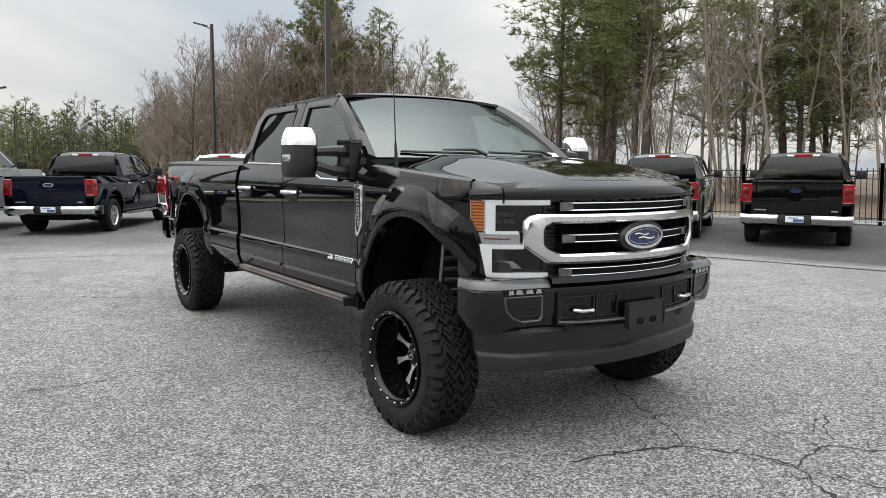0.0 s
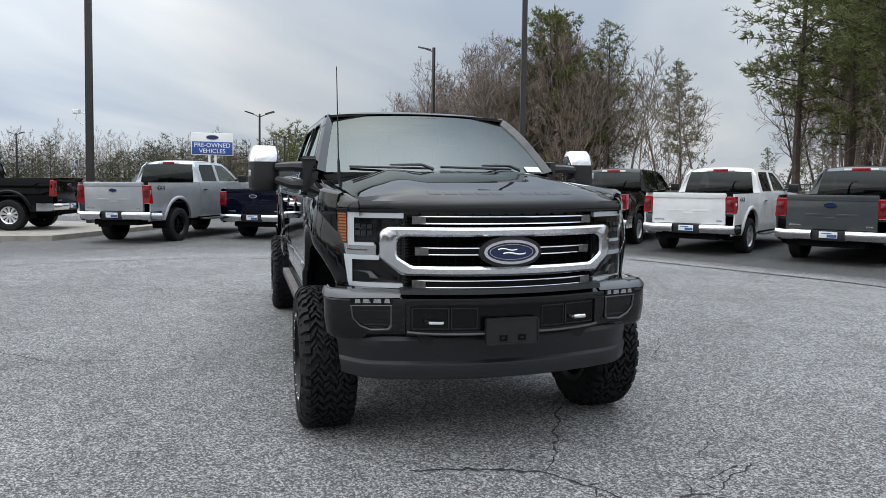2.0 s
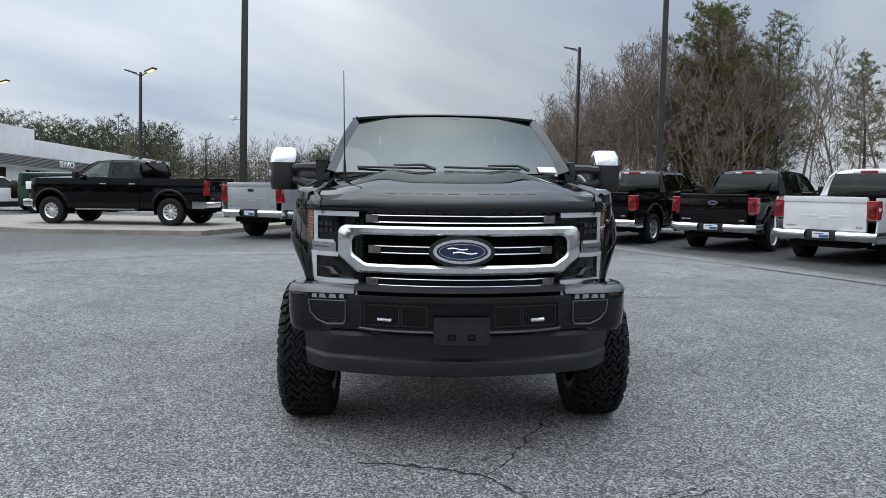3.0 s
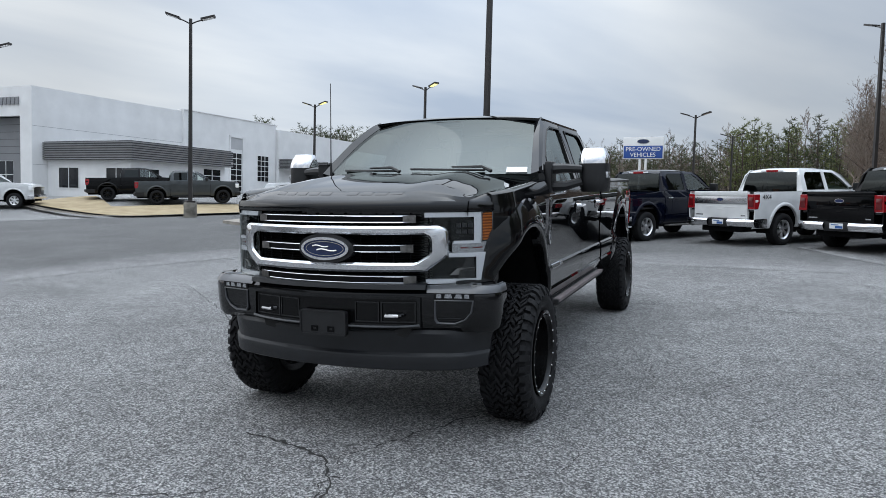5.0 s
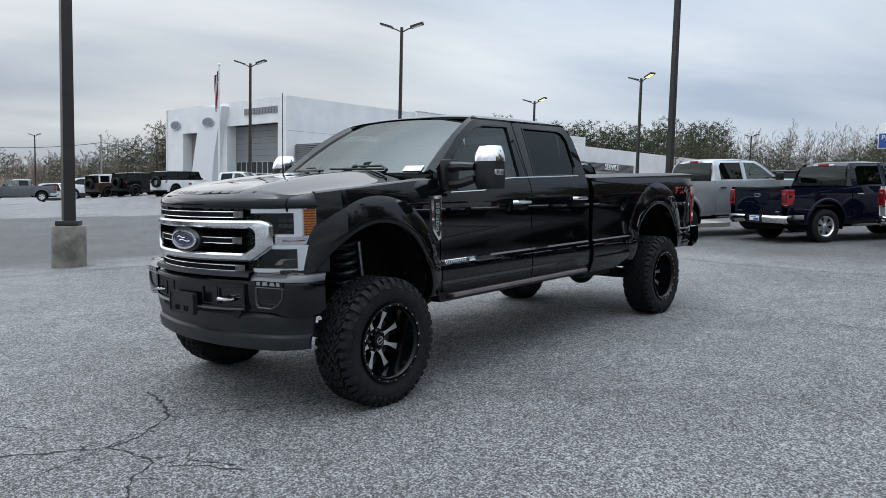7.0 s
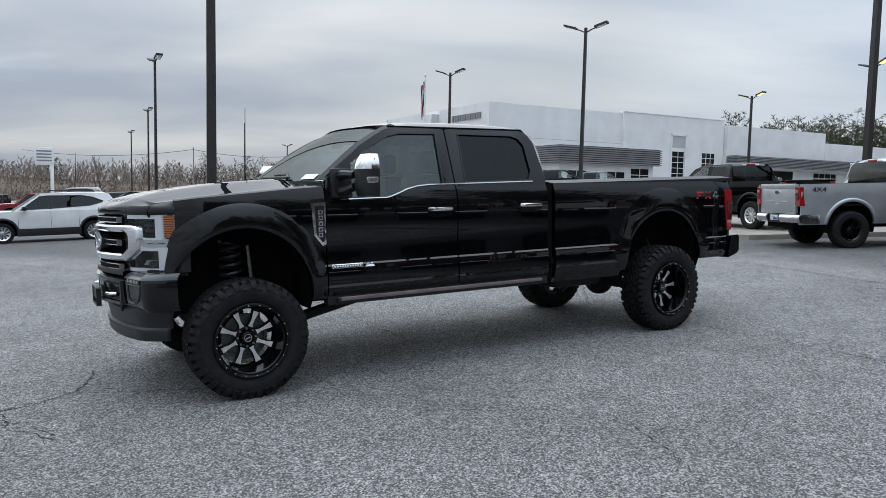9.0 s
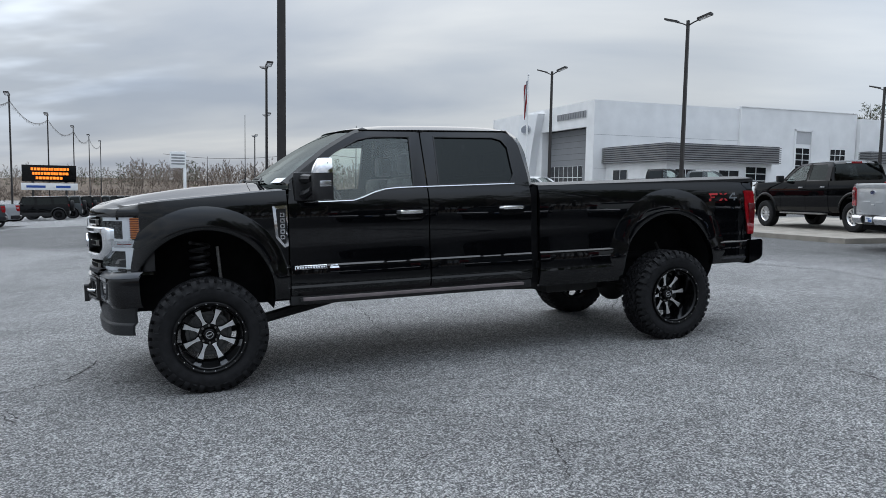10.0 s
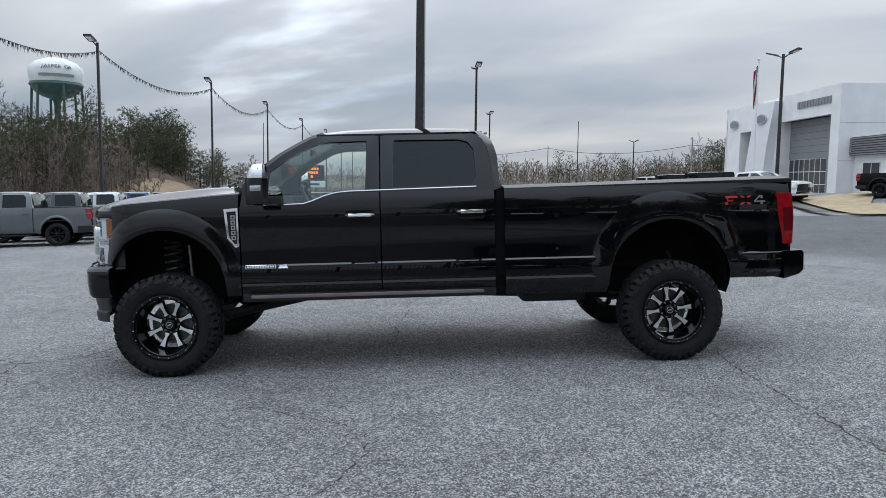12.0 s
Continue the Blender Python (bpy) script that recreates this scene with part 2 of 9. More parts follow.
def box(bm, x0, x1, y0, y1, z0, z1, bevel=0.0, m=None):
    r = bmesh.ops.create_cube(bm, size=1.0)
    vs = r["verts"]
    for v in vs:
        v.co = Vector(((x0 + x1) / 2 + v.co.x * (x1 - x0), (y0 + y1) / 2 + v.co.y * (y1 - y0), (z0 + z1) / 2 + v.co.z * (z1 - z0)))
    if bevel:
        es = list({e for v in vs for e in v.link_edges})
        r2 = bmesh.ops.bevel(bm, geom=es, offset=bevel, segments=2, affect="EDGES", profile=0.6)
        vs = list({v for f in r2["faces"] for v in f.verts} | {v for v in vs if v.is_valid})
    if m is not None:
        bmesh.ops.transform(bm, matrix=m, verts=[v for v in vs if v.is_valid])
    return bm


def tube(bm, pts, radii, seg=8, cap=True):
    """A round bar along points."""
    pts = [Vector(p) for p in pts]
    if not hasattr(radii, "__len__"):
        radii = [radii] * len(pts)
    rings = []
    up = Vector((0.13, 0.21, 0.97))
    for i, p in enumerate(pts):
        d = (pts[min(i + 1, len(pts) - 1)] - pts[max(i - 1, 0)]).normalized()
        a = d.cross(up)
        if a.length < 1e-3:
            a = d.cross(Vector((1, 0, 0)))
        a.normalize()
        b = d.cross(a)
        rings.append([bm.verts.new(p + (a * math.cos(t) + b * math.sin(t)) * radii[i]) for t in (2 * math.pi * k / seg for k in range(seg))])
    for r0, r1 in zip(rings, rings[1:]):
        for k in range(seg):
            bm.faces.new((r0[k], r0[(k + 1) % seg], r1[(k + 1) % seg], r1[k]))
    if cap:
        bm.faces.new(rings[0])
        bm.faces.new(rings[-1][::-1])
    return bm


def sheet(bm, rows):
    """A surface from rows of points of equal count."""
    vs = [[bm.verts.new(p) for p in r] for r in rows]
    for r0, r1 in zip(vs, vs[1:]):
        for k in range(len(r0) - 1):
            bm.faces.new((r0[k], r0[k + 1], r1[k + 1], r1[k]))
    return vs


def clean(bm, d=0.0004):
    bmesh.ops.remove_doubles(bm, verts=bm.verts, dist=d)
    bmesh.ops.dissolve_degenerate(bm, edges=bm.edges, dist=d)
    return bm


def rim_edges(bm, move):
    """Turns the open edges over by a vector, so that a panel shows its thickness."""
    es = [e for e in bm.edges if len(e.link_faces) == 1]
    r = bmesh.ops.extrude_edge_only(bm, edges=es)
    vs = [g for g in r["geom"] if isinstance(g, bmesh.types.BMVert)]
    bmesh.ops.translate(bm, vec=move, verts=vs)
    return bm


def lathe(bm, profile, seg=40, axis="y"):
    """Turns (offset along the axis, radius) about the axis."""
    rings = []
    for o, r in profile:
        ring = []
        for k in range(seg):
            t = 2 * math.pi * k / seg
            ring.append(bm.verts.new((r * math.cos(t), o, r * math.sin(t)) if axis == "y" else (r * math.cos(t), r * math.sin(t), o)))
        rings.append(ring)
    for r0, r1 in zip(rings, rings[1:]):
        for k in range(seg):
            bm.faces.new((r0[k], r0[(k + 1) % seg], r1[(k + 1) % seg], r1[k]))
    return rings


def prism(bm, poly, h0, h1, place):
    """A polygon in a plane, raised from h0 to h1; place(u, v, h) gives the point."""
    a = [bm.verts.new(place(u, v, h0)) for u, v in poly]
    b = [bm.verts.new(place(u, v, h1)) for u, v in poly]
    n = len(poly)
    bm.faces.new(a[::-1])
    bm.faces.new(b)
    for k in range(n):
        bm.faces.new((a[k], a[(k + 1) % n], b[(k + 1) % n], b[k]))
    return bm


def ring_prism(bm, outer, inner, h0, h1, place):
    """A frame between two polygons of equal count, raised from h0 to h1."""
    n = len(outer)
    lay = []
    for poly in (outer, inner):
        for h in (h0, h1):
            lay.append([bm.verts.new(place(u, v, h)) for u, v in poly])
    o0, o1, i0, i1 = lay
    for k in range(n):
        j = (k + 1) % n
        bm.faces.new((o0[k], o0[j], o1[j], o1[k]))
        bm.faces.new((o1[k], o1[j], i1[j], i1[k]))
        bm.faces.new((i1[k], i1[j], i0[j], i0[k]))
        bm.faces.new((i0[k], i0[j], o0[j], o0[k]))
    return bm


def interp(x, pts):
    if x <= pts[0][0]:
        return pts[0][1]
    for (a, b), (c, d) in zip(pts, pts[1:]):
        if x <= c:
            return b + (d - b) * (x - a) / (c - a)
    return pts[-1][1]


def span(a, b, n):
    return [a + (b - a) * i / (n - 1) for i in range(n)]


def letters(text, size, depth=0.01):
    cu = bpy.data.curves.new("text", "FONT")
    cu.body, cu.size, cu.extrude, cu.align_x, cu.align_y = text, size, depth, "CENTER", "CENTER"
    ob = bpy.data.objects.new("text", cu)
    me = bpy.data.meshes.new_from_object(ob)
    bpy.data.objects.remove(ob)
    return me


# ---------------------------------------------------------------- ground
G0, GX, GY = 0.001, -0.0040, 0.0393


def gz(x, y):
    """Height of the sloping lot; it levels off far away."""
    cx = max(-90, min(90, x))
    cy = y if -60 < y < 45 else (45 + (y - 45) * 0.15 if y < 160 else 62.25) if y >= 45 else (-60 + (y + 60) * 0.1 if y > -400 else -94)
    r = math.hypot(x + 64, y - 13)
    t = max(0.0, min(1.0, (31 - r) / 12))
    return G0 + GX * cx + GY * cy + 0.85 * t * t * (3 - 2 * t)

# ---------------------------------------------------------------- the lifted pickup
TRUCK_O = Vector((0.614, 4.838, 0.0))
TRUCK_F = Vector((0.5723, -0.8194, 0.0))


def on_ground(x, y, fx, fy, lift=0.0):
    """Pose standing on the sloping ground, nose along (fx, fy)."""
    n = Vector((-GX, -GY, 1)).normalized()
    f = Vector((fx, fy, 0))
    f = (f - n * f.dot(n)).normalized()
    l = n.cross(f)
    m = Matrix.Identity(4)
    for i, c in enumerate((f, l, n)):
        m[0][i], m[1][i], m[2][i] = c
    m.translation = Vector((x, y, gz(x, y) + lift))
    return m


truck = thing("pickup_truck", on_ground(TRUCK_O.x, TRUCK_O.y, TRUCK_F.x, TRUCK_F.y),
              "glossy black lifted crew cab pickup truck with chrome grille", "pickup truck")

YS = [(0.56, 0.93), (0.70, 0.985), (0.765, 1.003), (0.785, 0.996), (0.80, 1.004), (0.925, 1.003), (0.938, 1.001), (0.952, 0.986), (1.10, 0.986), (1.30, 0.998), (1.42, 1.000), (1.50, 0.985), (1.575, 0.958), (1.66, 0.935)]
ROWS_Z = [0.56, 0.66, 0.70, 0.765, 0.785, 0.80, 0.85, 0.925, 0.938, 0.952, 1.03, 1.10, 1.17, 1.24, 1.30, 1.36, 1.42, 1.46, 1.50, 1.54, 1.575, 1.62, 1.66]
ARCH_F, ARCH_R = (0.0, 0.74, 0.53), (-4.46, 0.72, 0.545)


def side_y(x, z):
    y = interp(z, YS)
    if x > 0.28:
        y -= 1.15 * (x - 0.28) ** 1.5
    if x < -5.2:
        y -= 0.25 * (-5.2 - x) ** 2
    return y


def arch_z(x, arch, base):
    d = abs(x - arch[0])
    if d >= arch[2]:
        return base
    return max(base, arch[1] + math.sqrt(max(0.0, arch[2] ** 2 - d * d)))


def panel(name, xs, lo, hi, side, material=None, label="", parent=None, yf=side_y, rows=ROWS_Z, thick=0.03):
    bm = bmesh.new()
    sheet(bm, [[(x, side * yf(x, min(max(r, lo(x)), hi(x))), min(max(r, lo(x)), hi(x))) for r in rows] for x in xs])
    clean(bm)
    rim_edges(bm, (0, -side * thick, 0))
    return part(name, bm, material or M_BLACK, parent or truck, label, smooth=22)


def arch_xs(x0, x1, arch, n):
    xs = set(span(x0, x1, n))
    for k in range(0, 41):
        xs.add(arch[0] + arch[2] * math.cos(math.pi * k / 40))
    return sorted((x for x in xs if min(x0, x1) - 1e-6 <= x <= max(x0, x1) + 1e-6), reverse=True)


def hood_edge(x):
    return interp(-x, [(-0.66, 1.445), (-0.55, 1.475), (-0.3, 1.505), (0.1, 1.535), (0.42, 1.56), (0.70, 1.575)])


def belt(x):
    return interp(-x, [(0.6, 1.46), (1.20, 1.47), (1.30, 1.492), (1.48, 1.560), (1.60, 1.572), (3.0, 1.588)])


for s in (1, -1):
    # front wing with its wheel arch
    panel("front_fender", arch_xs(0.462, -0.655, ARCH_F, 34), lambda x: arch_z(x, ARCH_F, 0.93 if x > 0 else 0.68), hood_edge, s)
    # wing top, rolling in to the bonnet's shut line
    bm = bmesh.new()
    cols = []
    for x in span(0.462, -0.70, 30):
        hz, sy = hood_edge(x), side_y(x, hood_edge(x))
        cols.append([(x, s * (sy - d), hz + dz) for d, dz in ((0.0, 0.0), (0.012, 0.008), (0.03, 0.014))] + [(x, s * 0.868, hz + 0.006), (x, s * 0.852, hz - 0.004), (x, s * 0.848, hz - 0.03)])
    sheet(bm, cols)
    part("fender_top", bm, M_BLACK, truck, smooth=50)
    # wing corner over the headlight, out to the lip
    bm = bmesh.new()
    cols = []
    for q in span(0, 1, 9):
        yo = 0.806 + (0.911 - 0.806) * q
        xf = 0.875 - 0.40 * yo * yo - (2.55 * (yo - 0.80) ** 1.5 if yo > 0.80 else 0) + 0.010
        yb = 0.848 + (0.915 - 0.848) * q
        hb = hood_edge(0.45) + (0.006 if q < 0.9 else 0.0)
        hf = hood_edge(0.60) - 0.010 - 0.012 * q
        cols.append([(xf - 0.03, s * yo, 1.394), (xf, s * yo, 1.396), (xf + 0.003, s * yo, 1.415), (xf - 0.006, s * yo, hf - 0.006), (xf - 0.03, s * yo, hf + 0.010), (0.44, s * yb, hb)])
    cols.append([(p[0], p[1] + s * 0.002, min(p[2], 1.396)) for p in cols[-1]])
    sheet(bm, cols)
    part("fender_corner", bm, M_BLACK, truck, smooth=45)
    # closing strip from the wing to the headlight
    bm = bmesh.new()
    sheet(bm, [[(0.462, s * side_y(0.462, z), z), (0.466, s * (side_y(0.462, z) - 0.006), z), (0.462, s * (side_y(0.462, z) - 0.014), z), (0.38, s * (side_y(0.462, z) - 0.03), z)] for z in span(0.935, hood_edge(0.462), 8)])
    part("fender_nose", bm, M_BLACK, truck, smooth=40)
    # doors below the glass
    fd = panel("front_door", span(-0.667, -1.883, 32), lambda x: 0.70, belt, s)
    rd = panel("rear_door", span(-1.895, -2.895, 26), lambda x: 0.70 + 0.02 * max(0, -x - 2.5), belt, s)
    # cargo bed side
    panel("bed_side", arch_xs(-2.985, -5.56, ARCH_R, 46), lambda x: max(arch_z(x, ARCH_R, 0.62), 0.72 if x < -4.9 else 0.62), lambda x: interp(-x, [(2.9, 1.565), (5.6, 1.598)]), s)
    # sill under the doors and the strip behind the cab
    bm = bmesh.new()
    box(bm, -2.90, -0.66, s * 0.88, s * 0.975, 0.62, 0.70, 0.012)
    part("rocker_sill", bm, M_TRIM, truck)
    bm = bmesh.new()
    box(bm, -2.80, -0.73, s * 0.93, s * 1.045, 0.640, 0.682, 0.012)
    rb = part("running_board", bm, M_DARK, truck, "black folding running board with a grey tread strip")
    bm = bmesh.new()
    box(bm, -2.78, -0.75, s * 1.0, s * 1.050, 0.660, 0.686, 0.004)
    part("tread_strip", bm, mat("board_strip", (0.14, 0.115, 0.115), rough=0.6, vary=0.2), rb)
    bm = bmesh.new()
    box(bm, -2.985, -2.895, s * 0.80, s * 0.945, 0.66, 1.56)
    part("cab_rear_strip", bm, M_WELL, truck)


def cab_y(z):
    return interp(z, [(1.45, 0.975), (1.575, 0.958), (1.66, 0.930), (2.03, 0.800), (2.09, 0.765), (2.13, 0.72)])


def cab_place(s):
    return lambda x, z, h: (x, s * (cab_y(z) - h), z)


FRONT_IN = [(-0.90, 1.482), (-0.925, 1.76), (-1.10, 1.885), (-1.31, 1.992), (-1.43, 2.018), (-1.775, 2.022), (-1.76, 1.588), (-1.49, 1.576), (-1.38, 1.535), (-1.25, 1.486)]
FRONT_OUT = [(-0.67, 1.462), (-0.69, 1.655), (-1.02, 1.900), (-1.27, 2.045), (-1.42, 2.083), (-1.884, 2.092), (-1.884, 1.572), (-1.49, 1.558), (-1.37, 1.520), (-1.24, 1.470)]
REAR_IN = [(-2.005, 1.600), (-2.02, 2.022), (-2.60, 2.018), (-2.68, 1.995), (-2.73, 1.93), (-2.745, 1.68), (-2.70, 1.612)]
REAR_OUT = [(-1.896, 1.573), (-1.896, 2.092), (-2.64, 2.088), (-2.77, 2.06), (-2.845, 1.97), (-2.895, 1.68), (-2.897, 1.585)]


def glass_fill(poly, s, inset=0.014):
    bm = bmesh.new()
    vs = [bm.verts.new((x, s * (cab_y(z) - inset), z)) for x, z in poly]
    f = bm.faces.new(vs)
    bmesh.ops.triangulate(bm, faces=[f])
    return bm


for s in (1, -1):
    for nm, inn, outer in (("front_door_frame", FRONT_IN, FRONT_OUT), ("rear_door_frame", REAR_IN, REAR_OUT)):
        bm = bmesh.new()
        ring_prism(bm, outer, inn, 0.045, 0.0, cab_place(s))
        fr = part(nm, bm, M_BLACK, truck, smooth=22)
        bm = glass_fill(inn, s)
        part("window_glass", bm, M_GLASS if nm[0] == "f" else M_TINT, fr, "clear side window" if nm[0] == "f" else "dark privacy window")
        # rubber seal round the pane
        cx, cz = sum(p[0] for p in inn) / len(inn), sum(p[1] for p in inn) / len(inn)
        grow = [(x + (x - cx) * 0.025, z + (z - cz) * 0.05) for x, z in inn]
        bm = bmesh.new()
        ring_prism(bm, grow, inn, 0.01, -0.004, cab_place(s))
        part("window_seal", bm, M_TRIM, fr)
    # chrome belt strip, dipping by the mirror
    bm = bmesh.new()
    tube(bm, [(x, s * (cab_y(z) + 0.006), z) for x, z in ((-0.80, 1.468), (-1.22, 1.476), (-1.30, 1.500), (-1.40, 1.540), (-1.50, 1.566), (-1.62, 1.576), (-1.88, 1.580), (-2.74, 1.593))], 0.0075, 6)
    part("belt_strip", bm, M_CHROME, truck, "thin chrome belt strip under the windows")
    # windscreen pillar
    bm = bmesh.new()
    n = 9
    inner = [(-0.64 - 0.73 * t, s * (0.85 - 0.155 * t), 1.627 + 0.46 * t + 0.035 * math.sin(math.pi * t)) for t in span(0, 1, n)]
    outer = [(interp(t, [(0, -0.675), (0.5, -1.02), (0.85, -1.27), (1, -1.42)]), s * cab_y(interp(t, [(0, 1.62), (0.5, 1.90), (0.85, 2.047), (1, 2.085)])), interp(t, [(0, 1.62), (0.5, 1.902), (0.85, 2.047), (1, 2.085)])) for t in span(0, 1, n)]
    mid = [tuple((Vector(p) + Vector(q)) / 2 + Vector((0.022, s * 0.014, 0.022))) for p, q in zip(inner, outer)]
    sheet(bm, [inner, mid, outer])
    part("windscreen_pillar", bm, M_BLACK, truck, smooth=60)
    # rear pillar corner, from the door frame round to the back window
    bm = bmesh.new()
    zs = span(1.50, 2.10, 9)
    edge = [(interp(z, [(1.5, -2.898), (1.68, -2.896), (1.97, -2.848), (2.06, -2.78), (2.10, -2.70)]), s * cab_y(z), z) for z in zs]
    back = [(interp(z, [(1.5, -2.965), (1.9, -2.945), (2.06, -2.88), (2.10, -2.80)]), s * (cab_y(z) - 0.07), z) for z in zs]
    back2 = [(p[0] - 0.008, s * 0.62, p[2]) for p in back]
    sheet(bm, [edge, back, back2])
    part("rear_pillar", bm, M_BLACK, truck, smooth=40)

# roof, windscreen, back window
def roof_z(x, y):
    side = 2.088
    crown = interp(-x, [(1.22, 2.105), (1.32, 2.128), (1.5, 2.150), (1.9, 2.165), (2.5, 2.160), (2.75, 2.140), (2.86, 2.105), (2.90, 2.06)])
    t = min(1.0, abs(y) / 0.775)
    return crown - (crown - min(side, crown - 0.01)) * t ** 4.0


bm = bmesh.new()
rows = []
for x in [-1.235, -1.26, -1.30, -1.36, -1.44, -1.6, -1.8, -2.0, -2.2, -2.4, -2.6, -2.72, -2.80, -2.86, -2.90]:
    rows.append([(x - (0.10 * (y / 0.775) ** 2 if x > -1.5 else 0) + (0.11 * (abs(y) / 0.775) ** 3 * min(1.0, (-2.5 - x) / 0.3) if x < -2.5 else 0), y, roof_z(x, y)) for y in span(-0.775, 0.775, 41)])
sheet(bm, rows)
rim_edges(bm, (0, 0, -0.02))
part("roof", bm, M_BLACK, truck, smooth=40)


def screen_pt(u, v):
    y = u * (0.85 - 0.155 * v)
    x = -0.44 - 0.77 * v - (0.20 - 0.04 * v) * u * u
    z = 1.625 + 0.48 * v + 0.035 * math.sin(math.pi * v) - 0.02 * u * u * v
    return (x, y, z)


bm = bmesh.new()
sheet(bm, [[screen_pt(u, v) for u in span(-1, 1, 17)] for v in span(0, 1, 9)])
ws = part("windscreen", bm, M_SHIELD, truck, "clean windscreen reflecting the grey sky", smooth=80)
bm = bmesh.new()
rim = [screen_pt(u, 0.995) for u in span(-1, 1, 17)]
sheet(bm, [[(p[0] + 0.012, p[1], p[2] + 0.004) for p in rim], [(p[0] - 0.04, p[1] * 1.01, p[2] + 0.004) for p in rim]])
part("header_seal", bm, M_TRIM, ws)
bm = bmesh.new()
box(bm, -1.22, -1.14, -0.11, 0.11, 2.035, 2.075, 0.01)
part("sensor_housing", bm, M_TRIM, ws)
bm = bmesh.new()
sheet(bm, [[(screen_pt(u, v)[0] + 0.006, screen_pt(u, v)[1], screen_pt(u, v)[2] + 0.004) for u in span(0.80, 0.97, 4)] for v in span(0.015, 0.085, 3)])
part("window_sticker", bm, M_PAPER, ws, "white paper sticker in the corner of the windscreen")
bm = bmesh.new()
sheet(bm, [[(-2.965, y, 1.58) for y in (-0.66, 0.66)], [(-2.90, y * 0.9, 2.05) for y in (-0.66, 0.66)]])
part("back_window", bm, M_TINT, truck)
bm = bmesh.new()
box(bm, -2.975, -2.93, -0.86, 0.86, 0.72, 1.58)
part("cab_back", bm, M_BLACK, truck)
# third brake lamp and roof aerial fin
bm = bmesh.new()
box(bm, -2.87, -2.79, -0.20, 0.20, 2.11, 2.138, 0.008)
part("high_brake_lamp", bm, M_TRIM, truck)

# bonnet
def hood_pt(u, v):
    """u across (-1..1), v from the lip (0) to the cowl (1)."""
    w = interp(v, [(0, 0.80), (0.1, 0.825), (0.5, 0.845), (1, 0.845)])
    y = u * w
    xf = 0.862 - 0.385 * y * y
    xb = -0.44 - 0.20 * u * u
    x = xf + (xb - xf) * v
    edge = hood_edge(min(x, 0.56)) - (0.02 if v < 0.05 else 0)
    top = interp(v, [(0, 1.455), (0.03, 1.486), (0.08, 1.514), (0.16, 1.541), (0.25, 1.564), (0.5, 1.607), (0.8, 1.640), (1, 1.648)])
    ridge = interp(v, [(0, 0.62), (1, 0.46)])
    a = abs(u)
    prof = interp(a, [(0, 0.86), (ridge - 0.16, 0.86), (ridge - 0.03, 1.0), (ridge + 0.05, 0.97), (ridge + 0.22, 0.55), (0.90, 0.14), (0.965, 0.03), (1.0, 0.0)])
    return (x, y, edge + (top - edge) * prof)


us = sorted(set(span(-1, 1, 33)) | {-0.97, 0.97})
bm = bmesh.new()
lip = [[(hood_pt(u, 0)[0] + dx, hood_pt(u, 0)[1], zz + (hood_pt(u, 0)[2] - 1.455) * k) for u in us] for dx, zz, k in ((-0.05, 1.392, 0.1), (0.012, 1.395, 0.15), (0.016, 1.41, 0.3), (0.010, 1.437, 0.7))]
sheet(bm, lip + [[hood_pt(u, v) for u in us] for v in [0, 0.01, 0.02, 0.034, 0.048, 0.058, 0.068, 0.078, 0.1, 0.13, 0.16, 0.24, 0.34, 0.46, 0.58, 0.7, 0.82, 0.92, 1.0]])
rim_edges(bm, (0, 0, -0.025))
hood = part("bonnet", bm, M_BLACK, truck, "black bonnet with raised edges and embossed bars", smooth=28)
# embossed plain bars along the bonnet's nose
for i in range(10):
    if i == 5:
        continue
    x = -0.43 + i * 0.088
    bm = bmesh.new()
    sheet(bm, [[(lambda p: (p[0] + 0.002, p[1], p[2] + 0.0007))(hood_pt(yy / 0.81, v)) for yy in span(x, x + 0.066, 3)] for v in (0.048, 0.058, 0.068, 0.078)])
    rim_edges(bm, (-0.003, 0, -0.003))
    part("embossed_bar", bm, M_BLACK, hood)
# cowl under the wipers
bm = bmesh.new()
sheet(bm, [[(-0.43 - 0.20 * u * u, u * 0.84, 1.628 - 0.055 * abs(u) ** 3) for u in span(-1, 1, 13)], [(-0.54 - 0.19 * u * u, u * 0.86, 1.628 - 0.02 * abs(u) ** 3) for u in span(-1, 1, 13)]])
part("cowl_panel", bm, M_TRIM, truck)
for y0, y1 in ((-0.10, -0.66), (0.55, -0.02)):
    bm = bmesh.new()
    a, b = screen_pt(y0 / 0.79, 0.02), screen_pt(y1 / 0.79, 0.05)
    tube(bm, [(a[0] + 0.06, a[1], a[2] + 0.01), (a[0] + 0.03, a[1] - 0.08, a[2] + 0.045), ((a[0] + b[0]) / 2 + 0.03, (a[1] + b[1]) / 2, (a[2] + b[2]) / 2 + 0.035)], [0.014, 0.011, 0.007], 6)
    tube(bm, [(screen_pt((y0 - 0.02 + (y1 - y0) * t) / 0.79, 0.03 + 0.02 * t)[0] + 0.018, y0 - 0.02 + (y1 - y0) * t, screen_pt(0, 0.03 + 0.02 * t)[2] + 0.012) for t in span(0, 1, 7)], 0.009, 6)
    part("wiper", bm, M_TRIM, truck)
# aerial on the far wing
bm = bmesh.new()
tube(bm, [(-0.52, -0.765, 1.56), (-0.525, -0.77, 1.72)], [0.014, 0.008], 8)
tube(bm, [(-0.525, -0.77, 1.72), (-0.55, -0.775, 2.36)], [0.005, 0.003], 6)
part("whip_aerial", bm, M_TRIM, truck, "thin black whip aerial")

